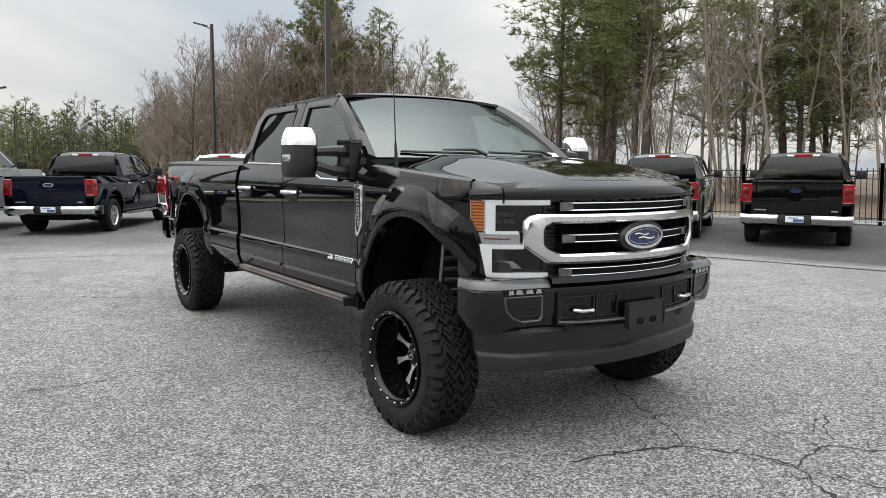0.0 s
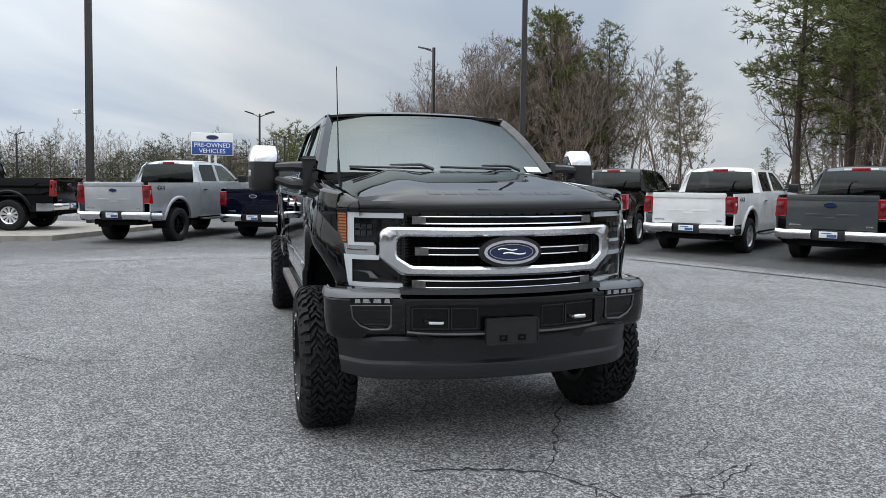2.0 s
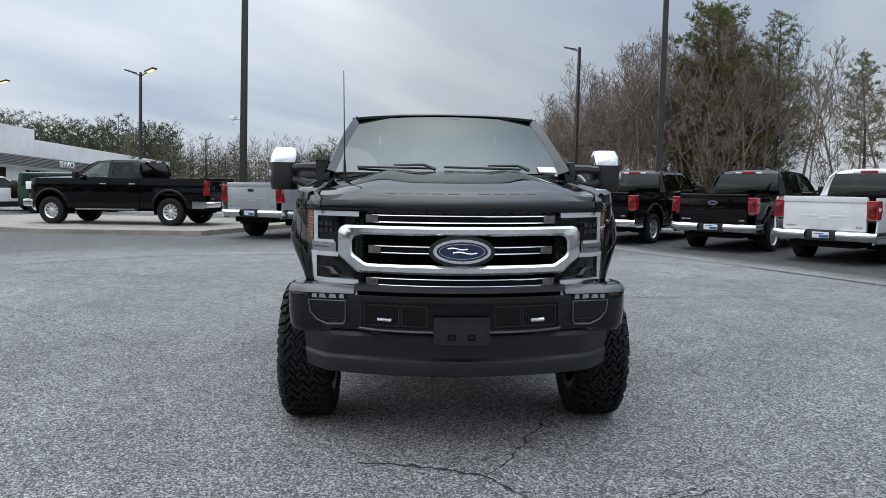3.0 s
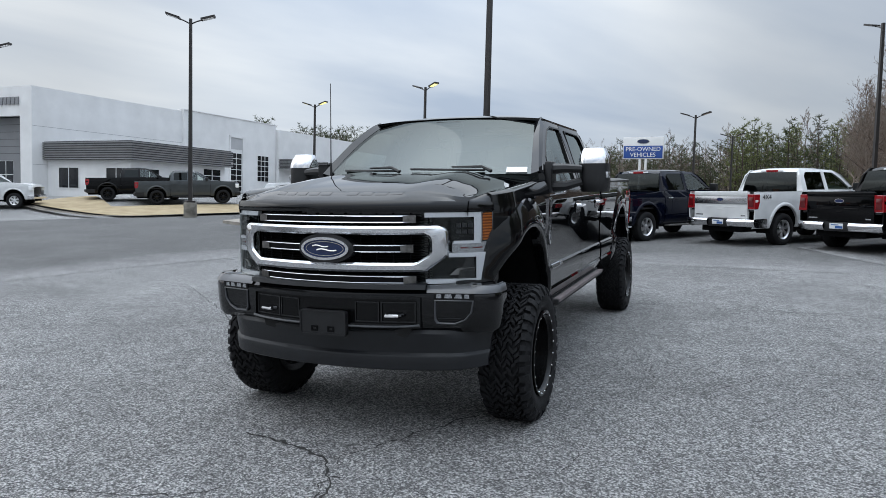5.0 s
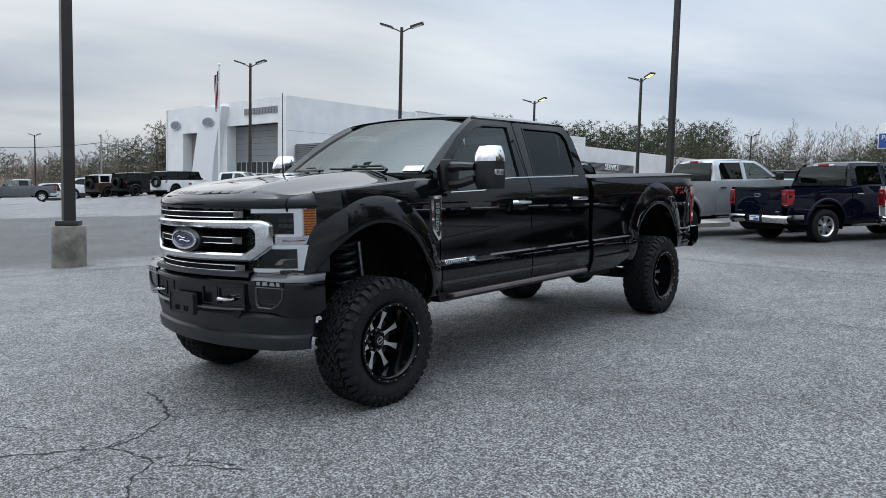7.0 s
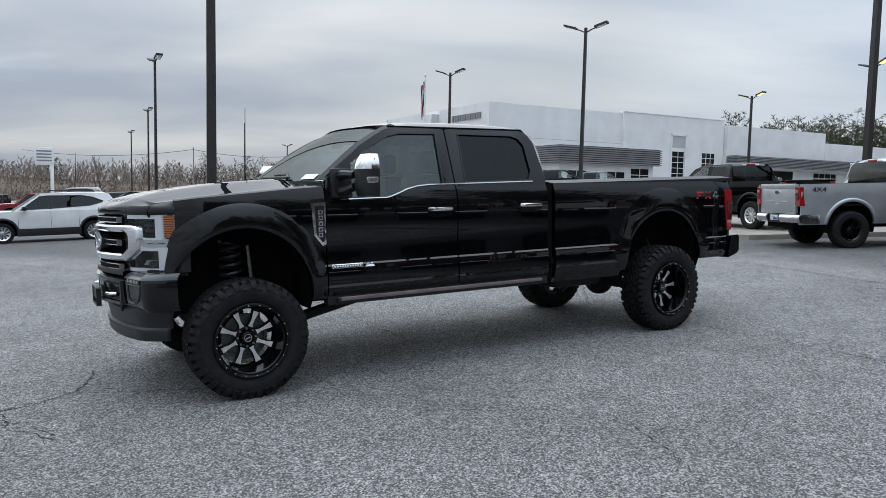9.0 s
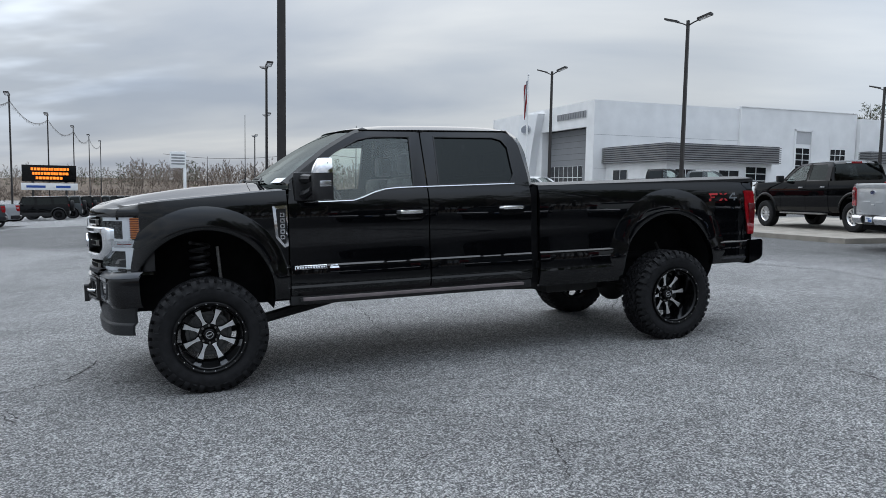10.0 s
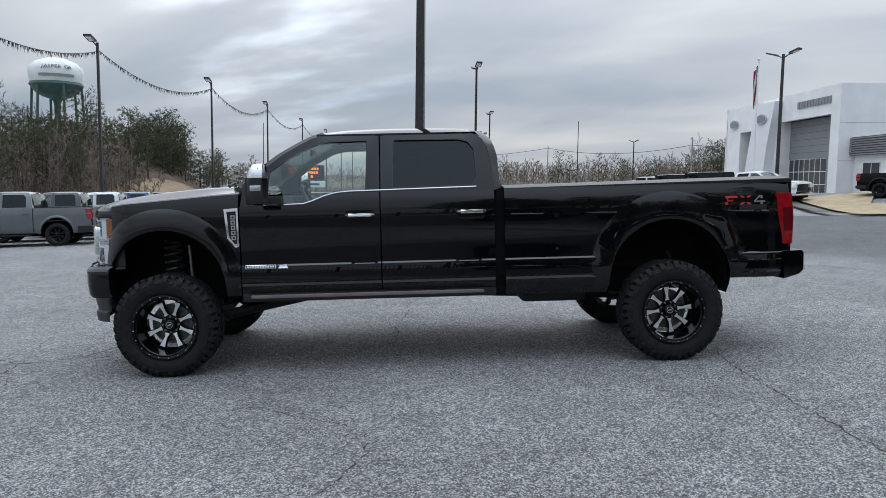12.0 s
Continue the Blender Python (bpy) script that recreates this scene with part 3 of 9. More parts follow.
# ------------------------------------------------ front end
def face(off=0.0, curve=0.40, x0=0.875):
    """Maps (across, up, out) on the bowed front."""
    return lambda y, z, h: (x0 - curve * y * y + off + h, y, z)


F = face()
# dark grille backing
bm = bmesh.new()
sheet(bm, [[F(y, z, -0.075) for y in span(-0.80, 0.80, 21)] for z in span(0.95, 1.40, 6)])
part("grille_backing", bm, M_WELL, truck)
# mesh of the grille: fine bars
bm = bmesh.new()
for z in span(0.985, 1.375, 27):
    sheet(bm, [[F(y, z + dz, -0.045 + dh) for y in span(-0.60, 0.60, 13)] for dz, dh in ((-0.004, -0.02), (0.0, 0.0), (0.004, -0.02))])
for y in span(-0.58, 0.58, 13):
    box(bm, F(y, 1, -0.06)[0], F(y, 1, -0.048)[0], y - 0.004, y + 0.004, 0.975, 1.385)
part("grille_mesh", bm, M_WELL, truck, "black plastic grille mesh")


def oct_loop(yo, yi, zt, zb, zc, cut=0.05):
    """Grille outline: wide on top, drawn in at the foot."""
    right = [(yo - cut, zt), (yo, zt - cut * 0.7), (yo, zc), (yi, zb)]
    top = [(y, zt) for y in span(-(yo - cut), yo - cut, 9)[1:-1]]
    bot = [(y, zb) for y in span(yi, -yi, 9)[1:-1]]
    left = [(-y, z) for y, z in right[::-1]]
    return [right[0], right[1], right[2], right[3]] + bot + left + top


bm = bmesh.new()
ring_prism(bm, oct_loop(0.700, 0.585, 1.312, 1.045, 1.135, 0.035), oct_loop(0.615, 0.535, 1.262, 1.098, 1.150, 0.035), -0.05, 0.030, F)
bmesh.ops.bevel(bm, geom=bm.edges[:], offset=0.013, segments=1, affect="EDGES")
gs = part("grille_surround", bm, M_BRUSH, truck, "brushed silver grille frame", smooth=40)
# twin-line bars above, across and below
def twin_bar(zc, half, gap=0.0, h=0.0):
    for y0, y1 in (((-half, half),) if not gap else ((-half, -gap), (gap, half))):
        bm = bmesh.new()
        n = 13
        prof = [(-0.023, -0.03), (-0.023, 0.0), (-0.010, 0.004), (0.010, 0.004), (0.023, 0.0), (0.023, -0.03)]
        sheet(bm, [[F(y, zc + dz, h + dh) for dz, dh in prof] for y in span(y0, y1, n)])
        b = part("grille_bar", bm, M_WELL, truck, "black grille bar edged with two chrome lines")
        for dz in (-0.0185, 0.0185):
            bm = bmesh.new()
            tube(bm, [F(y, zc + dz, h + 0.004) for y in span(y0 + 0.01, y1 - 0.01, n)], 0.0034, 6)
            part("chrome_line", bm, M_CHROME, b)
        for e, d in ((y0, 1), (y1, -1)):
            if abs(e) < half - 0.01:
                continue
            bm = bmesh.new()
            sheet(bm, [[F(e + d * t * 0.07, zc + dz * (1 - 0.15 * t), h + 0.012) for dz in (-0.023, 0.023)] for t in span(0, 1, 4)])
            bmesh.ops.solidify(bm, geom=bm.faces[:], thickness=0.012)
            part("bar_end_cap", bm, M_STEEL, b)


twin_bar(1.352, 0.535, 0, 0.0)
twin_bar(1.180, 0.520, 0.15, 0.0)
twin_bar(0.998, 0.535, 0, 0.0)


def ellipse(cy, cz, a, b, n=32):
    return [(cy + a * math.cos(t), cz + b * math.sin(t)) for t in (2 * math.pi * k / n for k in range(n))]


bm = bmesh.new()
prism(bm, ellipse(0, 1.178, 0.185, 0.088), -0.05, 0.020, F)
eb = part("badge_surround", bm, M_TRIM, truck, "oval badge with a blue field and silver rim")
bm = bmesh.new()
ring_prism(bm, ellipse(0, 1.178, 0.160, 0.068), ellipse(0, 1.178, 0.142, 0.053), 0.018, 0.034, F)
part("badge_rim", bm, M_CHROME, eb)
bm = bmesh.new()
prism(bm, ellipse(0, 1.178, 0.142, 0.053), 0.018, 0.026, F)
part("badge_field", bm, M_BLUE, eb)
bm = bmesh.new()
ring_prism(bm, ellipse(0, 1.178, 0.128, 0.043), ellipse(0, 1.178, 0.124, 0.040), 0.026, 0.029, F)
for y0, y1, zz in ((-0.080, 0.030, 1.192), (-0.050, 0.082, 1.170)):
    tube(bm, [F(y0 + (y1 - y0) * q, zz + 0.005 * math.sin(q * 6.28), 0.027) for q in span(0, 1, 10)], 0.0042, 5)
part("badge_stroke", bm, M_SATIN, eb)

# headlights: a C of white guides, dark projectors, amber corner
def lamp_x(y):
    a = abs(y)
    return 0.875 - 0.40 * a * a - (2.55 * (a - 0.80) ** 1.5 if a > 0.80 else 0)


for s in (1, -1):
    L = (lambda s: lambda y, z, h: (lamp_x(y) + h, s * y, z))(s)
    ys = [0.555, 0.60, 0.65, 0.70, 0.75, 0.80, 0.83, 0.86, 0.88, 0.895, 0.908]
    bm = bmesh.new()
    sheet(bm, [[L(y, z, -0.06 if y < 0.87 else -0.03) for y in ys] for z in span(0.965, 1.395, 7)])
    rim_edges(bm, (-0.06, 0, 0))
    hl = part("headlight", bm, M_TRIM, truck, "led headlight with white light guides and amber corner")

    def patch(name, poly, h0, h1, material, parent, label=""):
        bm = bmesh.new()
        prism(bm, poly, h0, h1, L)
        return part(name, bm, material, parent, label, smooth=40)

    def strip(name, y0, y1, z0, z1, h0, h1, material, label=""):
        bm = bmesh.new()
        n = 8
        yy = span(y0, y1, n)
        prism(bm, [(y, z0) for y in yy] + [(y, z1) for y in yy[::-1]], h0, h1, L)
        return part(name, bm, material, hl, label, smooth=40)

    # chrome lined bowl behind the lens
    strip("reflector_bowl", 0.60, 0.900, 0.975, 1.385, -0.055, -0.045, M_RIMB)
    strip("chrome_block", 0.715, 0.902, 1.150, 1.212, -0.045, -0.012, M_SATIN, "bright chrome block between the lamps")
    strip("light_guide", 0.575, 0.855, 1.360, 1.388, -0.045, -0.004, M_GUIDE, "white light guide")
    strip("light_guide", 0.826, 0.855, 1.205, 1.360, -0.045, -0.004, M_GUIDE)
    strip("light_guide", 0.725, 0.855, 1.205, 1.222, -0.045, -0.006, M_GUIDE)
    strip("light_guide", 0.700, 0.895, 1.126, 1.150, -0.045, -0.004, M_GUIDE)
    strip("light_guide", 0.836, 0.872, 0.985, 1.130, -0.045, -0.004, M_GUIDE)
    strip("light_guide", 0.580, 0.880, 0.972, 0.998, -0.045, -0.004, M_GUIDE)
    strip("amber_corner", 0.861, 0.905, 1.222, 1.382, -0.045, -0.010, M_AMBER, "ribbed amber reflector")
    for zz in span(1.230, 1.368, 9):
        strip("amber_rib", 0.861, 0.906, zz, zz + 0.008, -0.012, -0.005, M_AMBERD)
    strip("lamp_side_edge", 0.900, 0.908, 1.150, 1.388, -0.045, -0.004, M_GUIDE)
    strip("red_marker", 0.76, 0.860, 1.176, 1.183, -0.03, -0.010, M_REDD)
    patch("upper_projector", [(0.705, 1.225), (0.820, 1.225), (0.820, 1.352), (0.705, 1.352)], -0.045, -0.022, M_RIMB, hl)
    for zz in (1.262, 1.300):
        for yy in (0.735, 0.765, 0.795):
            patch("led_cell", [(yy, zz), (yy + 0.022, zz), (yy + 0.022, zz + 0.024), (yy, zz + 0.024)], -0.023, -0.016, M_TRIM, hl)
    patch("lower_projector", [(0.60, 1.005), (0.86, 1.005), (0.86, 1.125), (0.735, 1.125), (0.70, 1.09)], -0.045, -0.028, M_RIMB, hl)
    patch("lower_reflector", [(0.70, 1.02), (0.84, 1.02), (0.84, 1.06), (0.74, 1.06)], -0.028, -0.020, M_STEEL, hl)
    bm = bmesh.new()
    sheet(bm, [[L(y, z, 0.004) for y in ys] for z in span(0.968, 1.390, 5)])
    part("lens", bm, M_LENS, hl, smooth=60)

# bumper: a bowed bar that wraps round the corners
def bumper_x(y):
    return interp(abs(y), [(0, 0.888), (0.15, 0.882), (0.3, 0.862), (0.45, 0.826), (0.55, 0.796), (0.66, 0.764), (0.77, 0.735), (0.88, 0.712), (1.0, 0.68)])


def bumper_curve(n=41):
    """Plan of the bumper from one arch round the nose to the other."""
    pts = []
    for t in span(-1, 1, n):
        a = abs(t)
        if a < 0.78:
            y = t / 0.78 * 0.88
            pts.append((bumper_x(y), y))
        else:
            k = (a - 0.78) / 0.22
            y = math.copysign(0.88 + 0.115 * math.sin(min(1, k * 1.6) * math.pi / 2), t)
            x = bumper_x(0.88) - 0.23 * k ** 1.4
            pts.append((x, y))
    return pts


prof = [(0.690, -0.10), (0.695, -0.04), (0.72, -0.015), (0.80, 0.0), (0.905, 0.002), (0.920, -0.001), (0.952, -0.034), (0.970, -0.060), (0.975, -0.13)]
bm = bmesh.new()
rows = []
for x, y in bumper_curve():
    nrm = Vector((1, y * 0.6, 0)).normalized() if abs(y) < 0.9 else Vector((0.55, math.copysign(1, y), 0)).normalized()
    rows.append([(x + nrm.x * o, y + nrm.y * o * 0.6, z) for z, o in prof])
sheet(bm, rows)
bump = part("front_bumper", bm, M_BLACK, truck, "gloss black front bumper with fog lamps and hooks", smooth=30)
B = lambda y, z, h: (bumper_x(y) + h, y, z)
bm = bmesh.new()
yy = span(-0.60, 0.60, 15)
sheet(bm, [[B(y, 0.972 + 0.006, -0.11) for y in yy], [B(y, 0.980, -0.03) for y in yy], [B(y, 0.972, 0.006) for y in yy], [B(y, 0.945, 0.012) for y in yy]])
part("bumper_step_pad", bm, M_MATTE, bump, "ribbed plastic step pad")
for y in span(-0.50, 0.50, 12):
    bm = bmesh.new()
    box(bm, B(y, 0, -0.09)[0], B(y, 0, -0.035)[0], y - 0.025, y + 0.025, 0.979, 0.985)
    part("pad_rib", bm, M_TRIM, bump)
# recessed middle, tow hooks, number plate holder
bm = bmesh.new()
lo, hi = [(y, 0.735) for y in span(-0.56, 0.56, 11)], [(y, 0.895) for y in span(0.56, -0.56, 11)]
prism(bm, lo + hi, -0.02, 0.005, B)
part("bumper_recess", bm, M_RIMB, bump)
bm = bmesh.new()
o = [(-0.575, 0.722)] + [(y, 0.722) for y in span(-0.5, 0.5, 9)] + [(0.575, 0.722), (0.575, 0.90)] + [(y, 0.91) for y in span(0.5, -0.5, 9)] + [(-0.575, 0.90)]
i_ = [(-0.555, 0.740)] + [(y, 0.745) for y in span(-0.5, 0.5, 9)] + [(0.555, 0.740), (0.555, 0.885)] + [(y, 0.890) for y in span(0.5, -0.5, 9)] + [(-0.555, 0.885)]
ring_prism(bm, o, i_, -0.01, 0.022, B)
part("recess_frame", bm, M_BLACK, bump)
# paler lip under the recess; the highlight on the bumper's top crease, painted as a pale band
bm = bmesh.new()
tube(bm, [B(y, 0.728 + 0.010 * abs(y / 0.56) ** 6, 0.024) for y in span(-0.57, 0.57, 17)], 0.007, 6)
part("recess_lip", bm, M_EDGEHL, bump)
for s in (1, -1):
    bm = bmesh.new()
    sheet(bm, [[(x + 0.004 + o * (1 if abs(y) < 0.9 else 0.5), y * (1 + 0.004) + s * o * 0.4, z) for z, o in ((0.926, 0.0), (0.940, -0.010), (0.955, -0.030), (0.966, -0.050))] for x, y in bumper_curve(61) if y * s > 0.585])
    part("bumper_crease_highlight", bm, M_EDGEHL, bump, smooth=60)
    # recessed panels beside each hook
    for ya, yb in ((0.19, 0.335), (0.345, 0.545)):
        bm = bmesh.new()
        loop = [(ya, 0.752), (yb, 0.752), (yb, 0.872), (ya, 0.872)]
        cy_, cz_ = (ya + yb) / 2, 0.812
        ring_prism(bm, loop, [(cy_ + (y - cy_) * 0.93, cz_ + (z - cz_) * 0.90) for y, z in loop], 0.0, 0.010, (lambda s: lambda y, z, h: (bumper_x(y) + h, s * y, z))(s))
        part("recess_panel", bm, M_TRIM, bump)
for y in (-0.425, 0.425):
    bm = bmesh.new()
    prism(bm, ellipse(y, 0.795, 0.055, 0.022, 20), 0.0, 0.009, B)
    part("hook_socket", bm, M_WELL, bump)
    bm = bmesh.new()
    tube(bm, [B(y - 0.048, 0.795, 0.01), B(y - 0.035, 0.797, 0.05), B(y + 0.035, 0.797, 0.05), B(y + 0.048, 0.795, 0.01)], 0.011, 8)
    part("tow_hook", bm, M_CHROME, bump, "bright steel tow hook")
bm = bmesh.new()
pl = [(-0.155, 0.680), (-0.145, 0.668), (0.145, 0.668), (0.155, 0.680), (0.155, 0.805), (0.145, 0.815), (-0.145, 0.815), (-0.155, 0.805)]
prism(bm, pl, 0.0, 0.030, lambda y, z, h: (0.905 + h, y, z))
ring_prism(bm, pl, [(y * 0.95, 0.742 + (z - 0.742) * 0.9) for y, z in pl], 0.030, 0.036, lambda y, z, h: (0.905 + h, y, z))
pb = part("plate_holder", bm, M_TRIM, bump, "empty black number plate holder")
for y in (-0.055, 0.055):
    bm = bmesh.new()
    ring_prism(bm, [(y - 0.022, 0.69), (y + 0.022, 0.69), (y + 0.022, 0.722), (y - 0.022, 0.722)], [(y - 0.012, 0.70), (y + 0.012, 0.70), (y + 0.012, 0.714), (y - 0.012, 0.714)], 0.03, 0.036, lambda yy, z, h: (0.905 + h, yy, z))
    part("plate_clip", bm, M_WELL, pb)
for s in (1, -1):
    BB = (lambda s: lambda y, z, h: (bumper_x(y) + h, s * y, z))(s)
    poly = [(0.655, 0.880), (0.655, 0.775), (0.668, 0.755), (0.76, 0.752), (0.815, 0.775), (0.850, 0.815), (0.860, 0.880)]
    bm = bmesh.new()
    prism(bm, poly, -0.03, -0.008, BB)
    fg = part("fog_lamp", bm, M_TRIM, bump, "fog lamp pod with a row of leds")
    cy, cz = 0.755, 0.83
    bm = bmesh.new()
    ring_prism(bm, [(cy + (y - cy) * 1.09, cz + (z - cz) * 1.12) for y, z in poly], poly, -0.03, 0.010, BB)
    bmesh.ops.bevel(bm, geom=bm.edges[:], offset=0.003, segments=1, affect="EDGES")
    part("pod_frame", bm, M_EDGEHL, fg)
    for zz in span(0.775, 0.865, 6):
        bm = bmesh.new()
        box(bm, 0, 1, 0, 1, 0, 1)
        for v in bm.verts:
            v.co = BB(0.665 + v.co.y * (0.18 if zz > 0.81 else 0.13), zz + v.co.z * 0.006, -0.009 + v.co.x * 0.005)
        part("pod_rib", bm, M_MATTE, fg)
    bm = bmesh.new()
    prism(bm, [(0.645, 0.893), (0.868, 0.893), (0.872, 0.926), (0.645, 0.926)], -0.02, 0.008, BB)
    lb = part("led_strip", bm, M_RIMB, fg, "black lamp strip with small white leds")
    for yy, w_ in ((0.658, 0.030), (0.704, 0.044), (0.760, 0.044), (0.815, 0.030)):
        bm = bmesh.new()
        prism(bm, [(yy, 0.898), (yy + w_, 0.898), (yy + w_ * 0.9, 0.921), (yy + w_ * 0.12, 0.921)], 0.007, 0.011, BB)
        part("led", bm, M_LED, lb)
# air dam below the bumper
bm = bmesh.new()
rows = []
for z, o, w in ((0.71, -0.045, 0.93), (0.68, -0.032, 0.925), (0.63, -0.040, 0.915), (0.585, -0.052, 0.91), (0.560, -0.054, 0.908), (0.545, -0.036, 0.908), (0.535, -0.033, 0.907), (0.49, -0.040, 0.90), (0.462, -0.042, 0.90), (0.455, -0.050, 0.895), (0.452, -0.09, 0.88)):
    row = []
    for t in span(-1, 1, 31):
        y = t * w
        zz = z + 0.014 * abs(t) ** 3 * (0.71 - z) / 0.25
        row.append((0.872 - 0.22 * y * y - (1.9 * (abs(y) - 0.74) ** 1.6 if abs(y) > 0.74 else 0) + o, y, zz))
    rows.append(row)
sheet(bm, rows)
rim_edges(bm, (-0.02, 0, 0))
part("air_dam", bm, M_MATTE, truck, "dusty grey plastic air dam")

# ------------------------------------------------ side details
for s in (1, -1):
    S = (lambda s: lambda x, z, h: (x, s * (side_y(x, z) + h), z))(s)
    # vent badge on the wing
    poly = [(-0.535, 1.445), (-0.655, 1.452), (-0.655, 1.12), (-0.625, 1.105), (-0.555, 1.19)]
    bm = bmesh.new()
    ring_prism(bm, poly, [(-0.560, 1.420), (-0.640, 1.425), (-0.640, 1.142), (-0.622, 1.135), (-0.575, 1.198)], 0.0, 0.016, S)
    vb = part("fender_vent", bm, M_CHROME, truck, "chrome framed fender vent with a badge")
    bm = bmesh.new()
    prism(bm, [(-0.560, 1.420), (-0.640, 1.425), (-0.640, 1.142), (-0.622, 1.135), (-0.575, 1.198)], 0.0, 0.006, S)
    part("vent_mesh", bm, M_TRIM, vb)
    for k in range(5):
        bm = bmesh.new()
        z0 = 1.175 + k * 0.045
        ring_prism(bm, [(-0.592, z0), (-0.630, z0), (-0.630, z0 + 0.036), (-0.592, z0 + 0.036)], [(-0.602, z0 + 0.01), (-0.620, z0 + 0.01), (-0.620, z0 + 0.026), (-0.602, z0 + 0.026)], 0.004, 0.012, S)
        part("vent_badge_bar", bm, M_SATIN, vb)
    # door badge and lower trim
    bm = bmesh.new()
    ring_prism(bm, [(-0.70, 0.918), (-0.965, 0.918), (-0.965, 0.950), (-0.70, 0.950)], [(-0.705, 0.923), (-0.960, 0.923), (-0.960, 0.945), (-0.705, 0.945)], 0.0, 0.007, S)
    for k in range(11):
        x0 = -0.715 - k * 0.022
        prism(bm, [(x0, 0.927), (x0 - 0.015, 0.927), (x0 - 0.015, 0.941), (x0, 0.941)], 0.0, 0.006, S)
    prism(bm, [(-0.985, 0.918), (-1.07, 0.918), (-1.055, 0.95), (-1.0, 0.945)], 0.0, 0.006, S)
    part("door_badge", bm, M_SATIN, truck, "small silver badge bars on the door")
    for x0, z0 in ((-1.71, 1.365), (-2.69, 1.375)):
        bm = bmesh.new()
        prism(bm, [(x0 + 0.125 * math.copysign(abs(math.cos(t)) ** 0.4, math.cos(t)), z0 - 0.012 + 0.055 * math.copysign(abs(math.sin(t)) ** 0.4, math.sin(t))) for t in (2 * math.pi * k / 24 for k in range(24))], 0.0, 0.004, S)
        hd = part("door_handle", bm, M_RIMB, truck, "chrome door handle")
        bm = bmesh.new()
        tube(bm, [S(x0 + 0.115, z0, 0.004), S(x0 + 0.095, z0, 0.034), S(x0 - 0.095, z0, 0.034), S(x0 - 0.115, z0, 0.004)], 0.017, 8)
        part("grip", bm, M_CHROME, hd)
    # fuel or marker roundel on the flare
    bm = bmesh.new()
    ring_prism(bm, ellipse(-0.36, 1.19, 0.042, 0.042, 20), ellipse(-0.36, 1.19, 0.037, 0.037, 20), -0.002, 0.003, S)
    part("flare_marker", bm, M_TRIM, truck)
    # tow mirror
    bm = bmesh.new()
    for dz in (0.0, -0.13):
        tube(bm, [(-0.80, s * 0.95, 1.66 + dz), (-0.80, s * 1.08, 1.665 + dz), (-0.83, s * 1.19, 1.66 + dz * 0.7)], [0.045, 0.036, 0.030], 8)
    box(bm, -0.90, -0.72, s * 0.93, s * 0.985, 1.48, 1.72, 0.02)
    ma = part("mirror", bm, M_TRIM, truck, "black tow mirror with a chrome cap")

    def shell(z0, z1, k, grow=0.0):
        bm = bmesh.new()
        rows = []
        for z in span(z0, z1, 7):
            t = (z - 1.49) / 0.31
            w = 1.0 - 0.22 * max(0, t - 0.7) ** 2 / 0.09 - 0.10 * max(0, 0.25 - t) ** 2 / 0.06
            ring = []
            for q in range(17):
                a = math.pi * q / 16
                ring.append((-0.955 + (0.142 * w + grow) * math.sin(a) ** 0.6 * (1 - 0.25 * max(0, t - 0.6)), s * (1.265 + (0.112 * w + grow) * math.copysign(abs(math.cos(a)) ** 0.7, math.cos(a)) + 0.01 * (1 - t)), z))
            rows.append(ring)
        sheet(bm, rows)
        for rr in (rows[0], rows[-1]):
            bm.faces.new([bm.verts.new(p) for p in rr])
        clean(bm)
        return bm

    part("mirror_shell", shell(1.49, 1.70, 0), M_TRIM, ma, smooth=40)
    part("mirror_cap", shell(1.70, 1.815, 0, 0.004), M_CHROME, ma, "chrome mirror cap", smooth=40)
    bm = bmesh.new()
    box(bm, -0.925, -0.915, s * 1.265 - 0.105, s * 1.265 + 0.105, 1.50, 1.785, 0.004)
    part("mirror_glass", bm, mat("mirror_silver", (0.7, 0.7, 0.7), rough=0.02, metal=1.0), ma)
    bm = bmesh.new()
    box(bm, -0.945, -0.850, min(s * 1.355, s * 1.384), max(s * 1.355, s * 1.384), 1.592, 1.640, 0.008)
    part("mirror_lamp", bm, M_SATIN, ma)
    # tail lamp
    bm = bmesh.new()
    prism(bm, [(-5.42, 1.475), (-5.585, 1.47), (-5.60, 1.25), (-5.60, 1.01), (-5.50, 1.01), (-5.49, 1.13), (-5.44, 1.30)], -0.10, 0.012, S)
    bmesh.ops.bevel(bm, geom=bm.edges[:], offset=0.008, segments=2, affect="EDGES")
    tl = part("tail_lamp", bm, M_RED, truck, "tall red tail lamp")
    bm = bmesh.new()
    prism(bm, [(-5.49, 1.34), (-5.592, 1.34), (-5.592, 1.13), (-5.51, 1.13)], 0.006, 0.015, S)
    part("lamp_core", bm, M_REDD, tl)
    # off-road decal, plain shapes
    bm = bmesh.new()
    for p in ([(-4.96, 1.375), (-4.985, 1.375), (-4.985, 1.405), (-5.03, 1.405), (-5.03, 1.42), (-4.985, 1.42), (-4.985, 1.435), (-5.07, 1.435), (-5.07, 1.455), (-4.96, 1.455)],
              [(-5.09, 1.375), (-5.12, 1.375), (-5.20, 1.455), (-5.17, 1.455)], [(-5.17, 1.375), (-5.20, 1.375), (-5.12, 1.455), (-5.09, 1.455)]):
        prism(bm, p, 0.0, 0.002, S)
    dc = part("bed_decal", bm, mat("decal_red", (0.42, 0.02, 0.025), rough=0.4), truck, "red and grey sticker shapes on the bed side")
    bm = bmesh.new()
